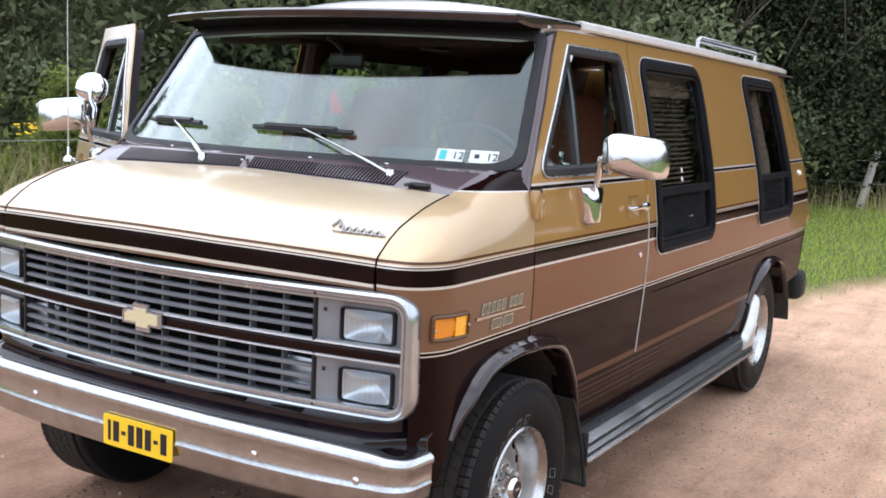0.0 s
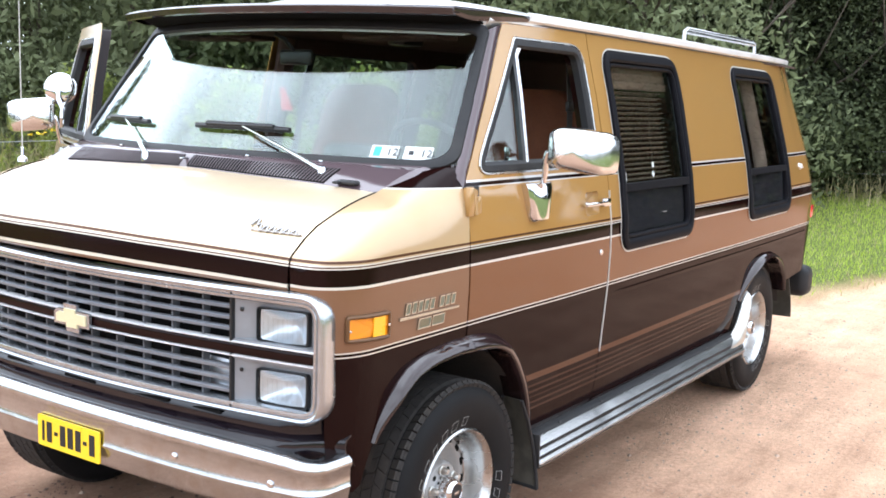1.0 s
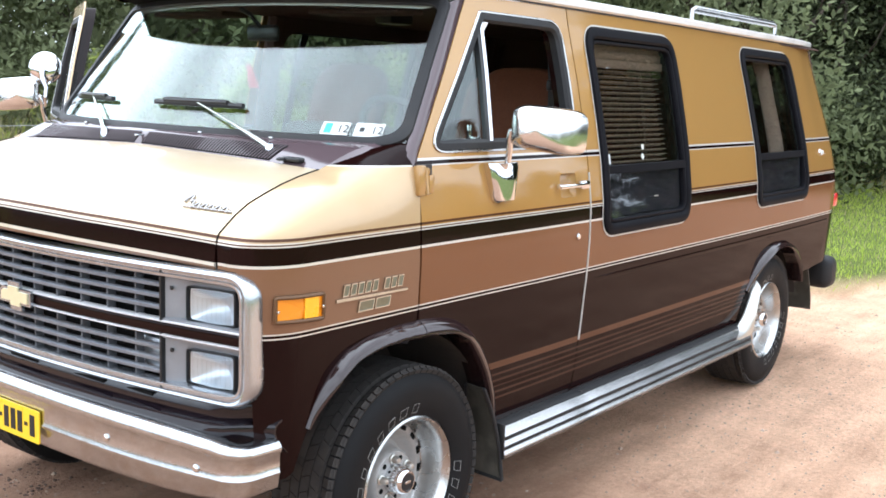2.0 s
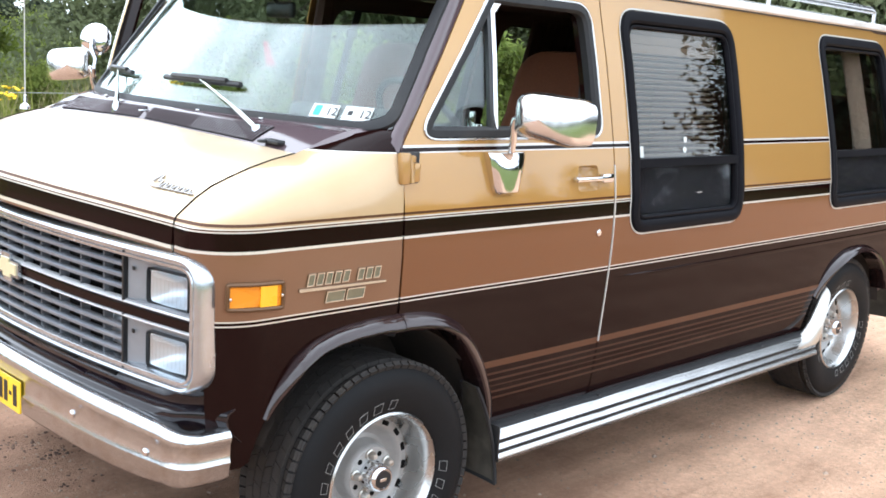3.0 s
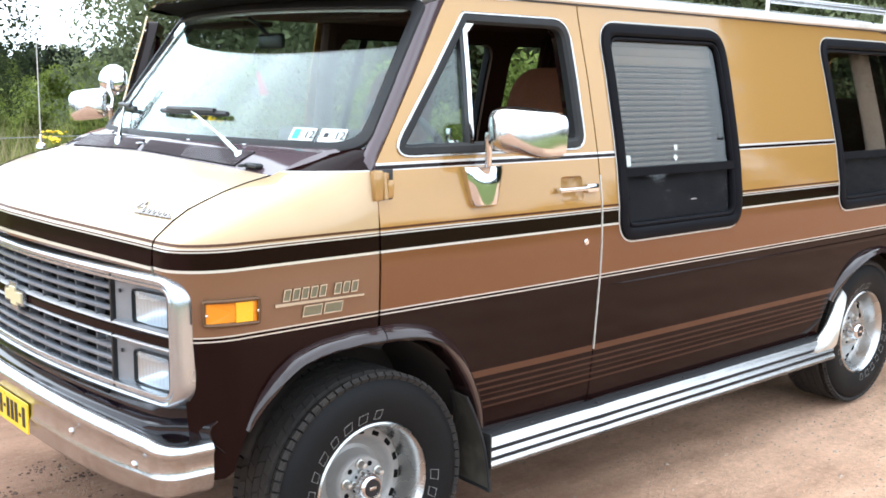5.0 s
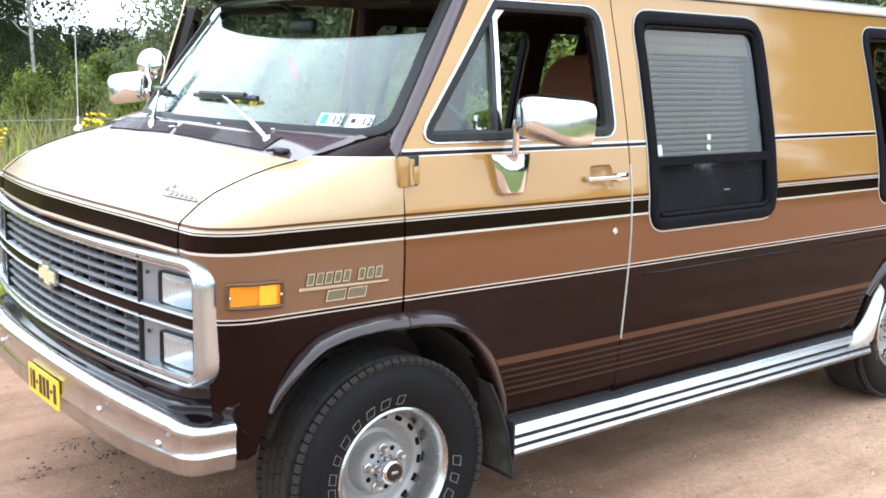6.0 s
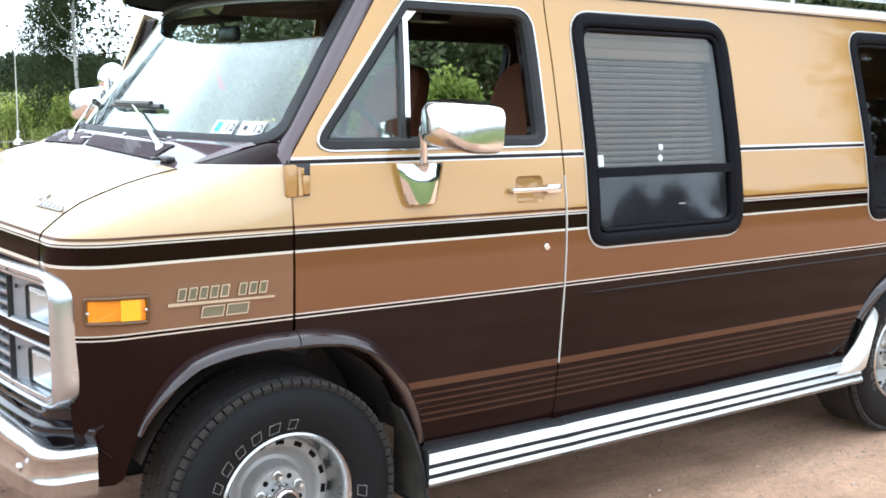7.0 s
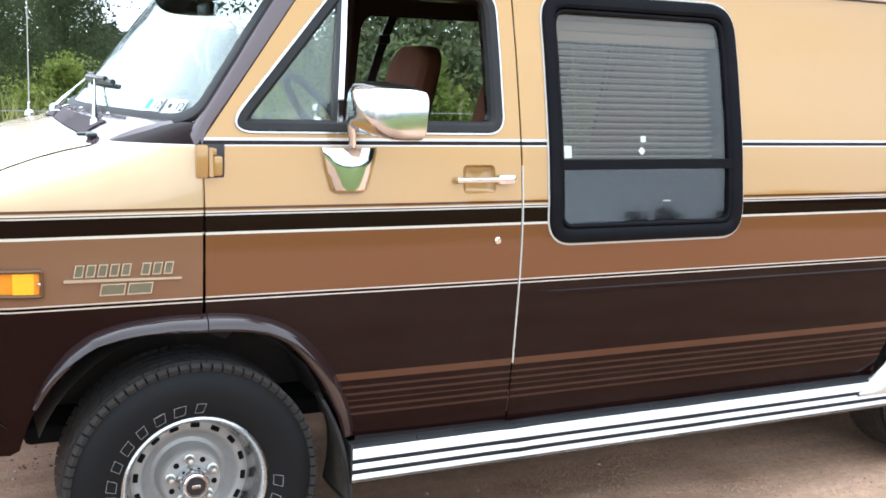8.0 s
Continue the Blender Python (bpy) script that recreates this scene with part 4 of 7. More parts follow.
wind.visible_shadow = False


def seal_strip():
    rim = dense(rpoly([(-1.012, -0.03), (1.012, -0.03), (1.012, 1.03), (-1.012, 1.03)], [0.13, 0.13, 0.06, 0.06], 8), 0.06)
    rows = []
    for k, (off, lift) in enumerate(((0.0, -0.004), (0.0, 0.008), (0.018, 0.011), (0.05, 0.007), (0.056, -0.002))):
        ring = []
        for s, h in rim:
            s2 = s * (1 - off * 0.72)
            h2 = lerp(h, 0.5, 2 * off * 1.0)
            ring.append(tuple(screen(s2, h2, -lift)))
        rows.append(ring)
    rows.append(rows[0])
    return grid(rows, closed=True)


part("windscreen_seal", seal_strip(), M_RUBBER, wind)
pil = []
for h in np.linspace(-0.06, 1.0, 20):
    a = screen(-1.005, h)
    dz = [1.372, 1.376, 1.893]
    e = Vector(side(lerp(0.018, 0.398, max(0.0, h)), lerp(1.374, 1.893, max(0.0, h)), 0.0)) if h >= 0 else Vector(side(0.016, 1.34, 0))
    m = (a + e) / 2 + Vector((-0.012, -0.018, 0.004))
    pil.append([tuple((1 - t) ** 2 * a + 2 * t * (1 - t) * m + t * t * e) for t in np.linspace(0, 1, 9)])
both("windscreen_pillar", shell(pil, (0.01, 0.012, 0)), M_SCUTTLE, label="dark brown windscreen pillar")
# wing top corner below the pillar
cor = []
for t in np.linspace(0, 1, 10):
    a = Vector(cowl_rows[0][0]).lerp(Vector(cowl_rows[0][-1]), t)
    x = lerp(-0.13, 0.02, t)
    y, z = hood_seam(x)
    cor.append([tuple(cowl_point(-0.803, t)), tuple(Vector((lerp(-0.25, 0.018, t), lerp(0.18, 0.045, t), lerp(1.349, 1.386, t))))])
both("scuttle_corner", shell(cor, (0, 0.003, -0.006)), M_SCUTTLE)

# -------- roof with gutter, visor and rack
def roof_front(v):
    return screen(v / 0.8 if abs(v) < 0.8 else math.copysign(1, v), 1.0)


roof_rows = []
for i in range(34):
    f = i / 33
    row = []
    for v in np.linspace(-0.832, 0.832, 37):
        s = v / 0.832
        fr = roof_front(v)
        x0, x1 = fr.x + 0.004, rear_x(1.93) - 0.02 - 0.10 * s ** 4
        x = lerp(x0, x1, f ** 1.25)
        full = 1.925 + 0.100 * (1 - abs(s) ** 2.6)
        k = smooth((x - x0) / 0.42) ** 0.7 if x > x0 else 0.0
        kb = smooth((x1 - x) / 0.5) ** 0.5 if x < x1 else 0.0
        z = lerp(fr.z - 0.002, full, k) * 1.0
        z = lerp(1.93, z, 0.35 + 0.65 * kb) if x > 3 else z
        if abs(s) > 0.93:
            z = max(z, lerp(z, 1.921, (abs(s) - 0.93) / 0.07))
        row.append((x, CY + v * (1 - taper(x, 1.9) / 0.832), z))
    roof_rows.append(row)
part("roof", shell(roof_rows, (0, 0, -0.02)), M_ROOF, van, "pale glossy roof above the gutter")
gut = [side(x, 1.921, -0.006) for x in np.linspace(0.56, 4.0, 40)] + [side(u, 1.921, -0.004) for u in np.linspace(4.05, 4.33, 8)]
gr = []
for p in gut:
    gr.append([(p[0], p[1] + a, p[2] + b) for a, b in ((0.012, -0.008), (-0.006, -0.010), (-0.016, -0.004), (-0.018, 0.016), (-0.013, 0.024), (0.002, 0.020), (0.016, 0.024))])
both("roof_gutter", shell(gr, (0, 0.003, 0)), M_ROOF, label="pale rain gutter along the roof edge")
# black strip painted for the shadow below the gutter
under_gutter = [[side(x, z, -0.004) for z in (1.905, 1.912)] for x in np.linspace(0.42, 4.0, 30)]
both("gutter_sealer", shell(under_gutter, (0, 0.004, 0)), M_BLACK)


def visor_edge(v):
    return Vector((-0.055 + 0.30 * v * v, CY + v, 1.937 - 0.004 * (v / 0.77) ** 2))


vis, lining = [], []
for v in np.linspace(-0.80, 0.80, 41):
    a = visor_edge(v)
    b = Vector((0.36 + 0.18 * (v / 0.8) ** 2, CY + v, 1.956 - 0.025 * (v / 0.8) ** 4))
    row = [a + Vector((0.010, 0, -0.024)), a + Vector((0.0, 0, -0.020)), a + Vector((-0.004, 0, -0.008)), a + Vector((0.006, 0, 0.0))]
    for t in (0.1, 0.25, 0.45, 0.7, 1.0):
        q = a.lerp(b, t)
        q.z += 0.005 * math.sin(math.pi * t)
        row.append(q)
    vis.append([tuple(q) for q in row])
    c = screen(v / 0.8 * 0.985, 1.03) + Vector((-0.004, 0, 0.004))
    lining.append([tuple((a + Vector((0.012, 0, -0.022))).lerp(c, t) + Vector((0, 0, 0.012 * math.sin(math.pi * t)))) for t in np.linspace(0, 1, 6)])
visor = part("sun_visor", shell(vis, (0.004, 0, -0.008)), M_FLARE, van, "dark brown peaked visor over the windscreen")
part("visor_lining", shell(lining, (0, 0, 0.004)), M_MATT, visor, "matt black underside of the visor")
end = []
tip = Vector(vis[0][3])
for t in np.linspace(0, 1, 16):
    x = lerp(tip.x, 0.66, t)
    f = smooth((x - tip.x) / 0.22)
    zt, zb = lerp(tip.z, 1.931, t), interp(t, [0, 0.18, 0.42, 1.0], [tip.z - 0.024, 1.893, 1.899, 1.917])
    yt, yb = lerp(tip.y, skin_y(x, 1.925) - 0.021, f), lerp(tip.y + 0.006, skin_y(x, 1.90) - 0.008, f)
    end.append([(x, yt, zt), (x, (yt + yb) / 2 - 0.004, (zt + zb) / 2), (x, yb, zb)])
g = shell(end, (0, 0.008, 0))
part("visor_end", g, M_FLARE, visor)
part("visor_end", mirrored(g), M_FLARE, visor)
for y, z in ((0.385, 2.046), (2 * CY - 0.385, 2.026)):
    rail = part("roof_rail", tube([(2.66, y, 1.97), (2.66, y, z - 0.015), (2.70, y, z), (3.81, y, z), (3.85, y, z - 0.015), (3.85, y, 1.95)], 0.011, 10), M_ALU, van, "low bright roof rail")
    part("lower_bar", tube([(2.66, y, z - 0.018), (3.85, y, z - 0.018)], 0.009, 8), M_ALU, rail)
for x in (0.72, 1.55, 2.4, 3.3):
    both("gutter_bolt", rbox((x, 0.178, 1.945), (0.012, 0.012, 0.010), 0.003), M_BLACK)

# -------- rear end
def tail(y, z, t):
    return (rear_x(z) + 0.01 * (1 - ((y - CY) / 0.86) ** 2) - t, y, z)


tail_z = list(np.linspace(0.60, 1.918, 16))
tail_out = [(skin_y(4, z) + 0.14, z) for z in tail_z] + [(2 * CY - skin_y(4, z) - 0.14, z) for z in reversed(tail_z)]
tail_panes = [rpoly([(y0, 1.50), (y1, 1.50), (y1, 1.80), (y0, 1.80)], 0.05, 5) for y0, y1 in ((0.42, 0.90), (2 * CY - 0.90, 2 * CY - 0.42))]
tail_doors = part("rear_doors", sheet(tail_out, tail_panes, 0.09, tail, 0.02), M_BODY, van, "brown and tan rear doors", uv=UV)
for o in tail_panes:
    part("pane", sheet(o, [], 0.1, lambda y, z, t: tail(y, z, 0.008 + t), 0.004), M_SIDEGLASS, tail_doors).visible_shadow = False
both("tail_light", join(rbox((4.272, 0.092, 0.985), (0.085, 0.07, 0.085), 0.012)), M_RED, label="red tail light")
rows = []
for y in np.linspace(0.10, 2 * CY - 0.10, 24):
    e = 0.04 * (abs(y - CY) / 0.965) ** 8
    rows.append([(4.36 - e + a, y, 0.512 + b) for a, b in ((-0.05, 0.075), (0.03, 0.085), (0.05, 0.05), (0.05, -0.05), (0.03, -0.085), (-0.05, -0.075))])
part("rear_bumper", grid(rows, closed=True, cap=True), M_BLACK, van, "black rear bumper")
both("bumper_end_cap", rbox((4.33, 0.130, 0.512), (0.18, 0.17, 0.205), 0.055, 4), M_RUBBER)

# -------- underside
under = join(rbox((1.85, CY, 0.50), (4.6, 1.5, 0.06), 0.02), rbox((1.9, CY - 0.4, 0.42), (4.2, 0.09, 0.10), 0.01), rbox((1.9, CY + 0.4, 0.42), (4.2, 0.09, 0.10), 0.01))
part("chassis", under, M_MATT, van, "dark underbody and frame rails")
part("rear_axle", join(tube([(3.175, 0.2, 0.385), (3.175, 1.77, 0.385)], 0.05, 14), rbox((3.175, CY, 0.385), (0.26, 0.26, 0.24), 0.08, 3)), M_MATT, van)
part("front_axle", join(tube([(0, 0.2, 0.34), (0, 1.77, 0.34)], 0.04, 12), rbox((-0.05, CY, 0.36), (0.5, 0.7, 0.12), 0.03)), M_MATT, van)

# ---------------------------------------------------------------- the van: nose
def face_x(y):
    v = y - CY
    return -0.712 + 0.105 * v * v


def face_bar(y0, y1, section, n=24):
    """A bar across the nose: section of (forward, height) points."""
    rows = []
    for y in np.linspace(y0, y1, n):
        rows.append([(face_x(y) - a, y, z) for a, z in section])
    return grid(rows, closed=True, cap=True)


Y0, Y1 = 0.352, 2 * CY - 0.352
grille = part("grille", face_bar(Y0 - 0.005, Y1 + 0.005, [(-0.055, 0.755), (-0.055, 1.075), (-0.065, 1.075), (-0.065, 0.755)]), M_MATT, van, "grey slatted radiator grille with a dark centre bar")
for bank in ((0.946, 1.072, 3), (0.764, 0.899, 3)):
    for k in range(bank[2]):
        z = lerp(bank[0], bank[1], (k + 1) / (bank[2] + 1))
        part("slat", face_bar(Y0, Y1, [(0.000, z + 0.0050), (0.004, z + 0.002), (0.003, z - 0.006), (-0.002, z - 0.007), (-0.024, z - 0.002), (-0.024, z + 0.003), (-0.010, z + 0.0055)]), M_GRILLE, grille)
    for y in np.linspace(Y0 + 0.115, Y1 - 0.115, 10):
        part("upright", rbox((face_x(y) + 0.022, y, (bank[0] + bank[1]) / 2), (0.030, 0.006, bank[1] - bank[0] + 0.01), 0.002, 1), M_UPRIGHT, grille)
    for y in (Y0, Y1):
        part("upright", rbox((face_x(y) + 0.014, y, (bank[0] + bank[1]) / 2), (0.05, 0.008, bank[1] - bank[0] + 0.02), 0.002, 1), M_BLACK, grille)
YL, YR = 0.078, 2 * CY - 0.078
part("centre_bar", face_bar(YL, YR, [(0.006, 0.936), (0.010, 0.922), (0.006, 0.908), (-0.03, 0.908), (-0.03, 0.936)], 40), M_DARK, grille)
for z in (0.942, 0.903):
    part("bright_strip", face_bar(YL, YR, [(0.008, z + 0.0028), (0.012, z + 0.001), (0.012, z - 0.001), (0.008, z - 0.0028), (-0.02, z - 0.0028), (-0.02, z + 0.0028)], 40), M_STRIP, grille)

# bow-tie shaped emblem as a plain shape
bt = [(-0.075, -0.020), (-0.032, -0.020), (-0.032, -0.036), (0.022, -0.036), (0.022, -0.020), (0.075, -0.020), (0.075, 0.010), (0.062, 0.020), (0.034, 0.020), (0.034, 0.036), (-0.022, 0.036), (-0.022, 0.020), (-0.075, 0.020)]


def plate_shape(poly, center, depth, m=Matrix.Identity(4)):
    n = len(poly)
    V = [(-depth, y, z) for y, z in poly] + [(0, y, z) for y, z in poly]
    F = [tuple(range(n)), tuple(reversed(range(n, 2 * n)))] + [(i, i + n, (i + 1) % n + n, (i + 1) % n) for i in range(n)]
    return move((V, F), Matrix.Translation(center) @ m)


em = part("emblem", plate_shape([(y * 1.14, z * 1.2) for y, z in bt], (face_x(CY) - 0.012, CY, 0.922), 0.010), M_SURROUND, grille, "gold cross-shaped emblem in a bright rim")
part("emblem_face", plate_shape([(y * 0.95, z * 0.80) for y, z in bt], (face_x(CY) - 0.022, CY, 0.922), 0.004), M_GOLD, em)


def headlamp(y0, y1, z0, z1, parent, post):
    """A rectangular sealed beam in a recessed pocket."""
    c = ((y0 + y1) / 2, (z0 + z1) / 2)
    fx = lambda y: face_x(y) + 0.018
    ring = rpoly([(y0, z0), (y1, z0), (y1, z1), (y0, z1)], 0.012, 4)
    rows = []
    for s, d in ((1.0, 0.012), (1.0, -0.004), (0.955, -0.006), (0.94, 0.004), (0.94, 0.02)):
        rows.append([(fx(y) + d, lerp(c[0], y, s), lerp(c[1], z, s)) for y, z in ring])
    lamp = part("headlight", post(grid(rows, closed=True)), M_BLACK, parent, "rectangular headlight in a black rim")
    rows = []
    for s, d in ((0.95, -0.001), (0.8, -0.006), (0.45, -0.010), (0.0, -0.011)):
        rows.append([(fx(c[0]) + (fx(y) - fx(c[0])) * s + d, lerp(c[0], y, s), lerp(c[1], z, s)) for y, z in ring])
    gl = part("headlight_lens", post(grid(rows, closed=True)), M_LAMP, lamp)
    gl.visible_shadow = False
    flutes = []
    for yy in np.linspace(y0 + 0.02, y1 - 0.02, 9):
        flutes.append(tube([(fx(yy) + 0.001, yy, z0 + 0.012), (fx(yy) + 0.001, yy, z1 - 0.012)], 0.0016, 5))
    part("lens_fluting", post(join(*flutes)), M_LAMP, lamp).visible_shadow = False
    rows = []
    wall = dense(ring, 0.008)
    for k in range(12):
        s = 0.93 * (1 - k / 11)
        row = []
        for y, z in wall:
            dy, dz = y - c[0], z - c[1]
            r = math.hypot(dy, dz)
            f = lerp(s, 0.055 * s / r, (1 - s) ** 0.7)
            row.append((fx(c[0]) + (fx(y) - fx(c[0])) * s + 0.003 + 0.046 * (1 - (s / 0.93) ** 2.2), c[0] + dy * f, c[1] + dz * f))
        rows.append(row)
    part("reflector", post(grid(rows, closed=True)), M_REFLECTOR, lamp)


for post in (lambda g: g, mirrored):
    LAMPS = ((0.118, 0.285, 0.948, 1.046), (0.118, 0.285, 0.772, 0.872))
    pocket = lambda y, z, t: (face_x(y) + lerp(0.030, 0.004, smooth((y - 0.28) / 0.065)) + t, y, z)
    bez = part("headlight_bezel", post(sheet([(0.068, 0.76), (0.348, 0.76), (0.348, 1.078), (0.068, 1.078)], [rpoly([(q[0] + 0.004, q[2] + 0.004), (q[1] - 0.004, q[2] + 0.004), (q[1] - 0.004, q[3] - 0.004), (q[0] + 0.004, q[3] - 0.004)], 0.01, 3) for q in LAMPS], 0.03, pocket, 0.006)), M_BEZEL, van, "grey headlight surround panel")
    for zz in (1.073, 0.945, 0.899, 0.764):
        part("pocket_ledge", post(grid([[(face_x(y) + a, y, zz + b) for a, b in ((-0.004, 0.004), (-0.004, -0.004), (0.032, -0.006), (0.032, 0.006))] for y in np.linspace(0.070, 0.350, 10)], closed=True, cap=True)), M_BEZEL, bez)
    for q in LAMPS:
        headlamp(*q, bez, post)
    for zz in (1.035, 0.862):
        part("screw", post(rbox((face_x(0.325) + 0.004, 0.325, zz), (0.006, 0.012, 0.012), 0.003)), M_BLACK, bez)
    # parking lamp seen through the lower slats
    part("parking_lamp", post(rbox((face_x(0.42) + 0.048, 0.42, 0.835), (0.03, 0.13, 0.085), 0.008)), M_REFLECTOR, grille, "clear parking lamp behind the slats")

# bright frame round grille and lamps
sur = dense(rpoly([(0.064, 0.752), (2 * CY - 0.064, 0.752), (2 * CY - 0.064, 1.085), (0.064, 1.085)], 0.062, 8), 0.06)
rows = []
a = np.array(sur)
cen = a.mean(0)
d = np.roll(a, -1, 0) - np.roll(a, 1, 0)
nrm = np.stack([d[:, 1], -d[:, 0]], 1) / np.linalg.norm(d, axis=1, keepdims=True)
for o, fwd in ((-0.020, -0.03), (-0.020, 0.007), (-0.017, 0.012), (-0.010, 0.013), (-0.007, 0.008), (-0.003, 0.008), (0.000, 0.015), (0.006, 0.018), (0.012, 0.014), (0.016, 0.005), (0.0165, -0.022), (0.010, -0.045)):
    ring = []
    for (y, z), (ny, nz) in zip(a, nrm):
        yy = y + ny * o
        ring.append((face_x(yy) - fwd, yy, z + nz * o))
    rows.append(ring)
rows.append(rows[0])
part("grille_surround", grid(rows, closed=True), M_SURROUND, van, "bright rounded frame round grille and headlights")

# panel under the grille
val = []
for y in np.linspace(0.038, 2 * CY - 0.038, 60):
    v = y - CY
    x = face_x(y) + 0.095 * smooth((abs(v) - 0.80) / 0.15) ** 1.4
    val.append([(x + 0.03, y, 0.745), (x - 0.002, y, 0.738), (x + 0.008, y, 0.715), (x + 0.006, y, 0.70), (x - 0.022, y, 0.685), (x - 0.028, y, 0.67), (x - 0.02, y, 0.64), (x + 0.02, y, 0.60)])
part("front_valance", shell(val, (0.006, 0, -0.003)), M_VALANCE, van, "glossy dark brown panel below the grille")
for y in (0.46, 0.66, 0.98, 1.3, 1.5):
    part("valance_slot", rbox((face_x(y) + 0.004, y, 0.728), (0.01, 0.15, 0.012), 0.004), M_MATT, van)
part("radiator_support", rbox((-0.50, CY, 0.85), (0.2, 1.22, 0.5), 0.02), M_MATT, van)

# bumper
def bumper_x(v):
    return -0.752 + 0.030 * v ** 2 + 0.070 * v ** 4


def bumper_path():
    pts = []
    for k in range(7):
        pts.append((lerp(-0.545, -0.625, k / 6), lerp(0.030, 0.036, k / 6), (-0.1, -1.0)))
    for k in range(1, 9):
        s = k / 8 * math.pi / 2
        pts.append((-0.625 - 0.065 * math.sin(s), 0.036 + 0.085 * (1 - math.cos(s)), (-math.sin(s), -math.cos(s))))
    for y in np.linspace(0.16, CY, 16):
        v = y - CY
        pts.append((bumper_x(v), y, (-1.0, -0.1 * abs(v))))
    half = pts
    return half + [(x, 2 * CY - y, (nx, -ny)) for x, y, (nx, ny) in reversed(half[:-1])]


BSEC = [(-0.035, 0.0), (-0.045, 0.965), (-0.028, 0.995), (-0.012, 1.0), (0.004, 0.975), (0.015, 0.915), (0.0185, 0.845), (0.016, 0.785), (0.011, 0.755), (0.010, 0.43), (0.0135, 0.405), (0.0135, 0.375), (0.010, 0.35), (0.004, 0.12), (-0.006, 0.03), (-0.018, 0.0)]
rows = []
for x, y, (nx, ny) in bumper_path():
    e = min(1.0, abs(y - CY) / 0.95) ** 6
    z0, z1 = lerp(0.482, 0.500, e), lerp(0.676, 0.650, e)
    l = math.hypot(nx, ny)
    rows.append([(x + nx / l * o, y + ny / l * o, lerp(z0, z1, h)) for o, h in BSEC])
bumper = part("front_bumper", grid(rows, closed=True, cap=True), M_OLDCHROME, van, "worn chrome front bumper with a raised rib", sharp=50)
for y, z in ((0.165, 0.578), (0.50, 0.592), (1.47, 0.592), (1.805, 0.578)):
    v = y - CY
    x = bumper_x(v) - 0.010
    rows = []
    for r, d in ((0.011, 0.002), (0.011, -0.003), (0.007, -0.007), (0.0, -0.008)):
        rows.append([(x + d, y + r * math.cos(2 * math.pi * k / 14), z + r * math.sin(2 * math.pi * k / 14)) for k in range(14)])
    part("bumper_bolt", grid(rows, closed=True), M_CHROME, bumper)
for y in (0.25, 1.72):
    part("bumper_bracket", rbox((-0.56, y, 0.57), (0.25, 0.07, 0.06), 0.01), M_MATT, bumper)

# number plate with plain bars
PY0, PY1, PZ0, PZ1 = 0.810, 1.114, 0.500, 0.601
plate_out = rpoly([(PY0, PZ0), (PY1, PZ0), (PY1, PZ1), (PY0, PZ1)], 0.008, 4)
np_ = part("number_plate", plate_shape(plate_out, (-0.766, 0, 0), 0.004), M_YELLOW, bumper, "yellow number plate with dark bars")
yy = PY1 - 0.022
for k, w in enumerate((0.012, 0.026, 0.018, 0.026, 0.026, 0.026, 0.018, 0.026)):
    h = 0.012 if w == 0.018 else 0.066
    c = ((PY0 + PY1) / 2, (PZ0 + PZ1) / 2)
    q = [(yy - w, c[1] - h / 2), (yy, c[1] - h / 2), (yy, c[1] + h / 2), (yy - w, c[1] + h / 2)]
    part("plate_bar", plate_shape(q, (-0.770, 0, 0), 0.0012), M_INK, np_)
    yy -= w + 0.0115
for y in (0.90, 1.02):
    part("plate_screw", plate_shape(rpoly([(y - 0.005, 0.588), (y + 0.005, 0.588), (y + 0.005, 0.598), (y - 0.005, 0.598)], 0.004, 3), (-0.770, 0, 0), 0.002), M_YELLOW, np_)

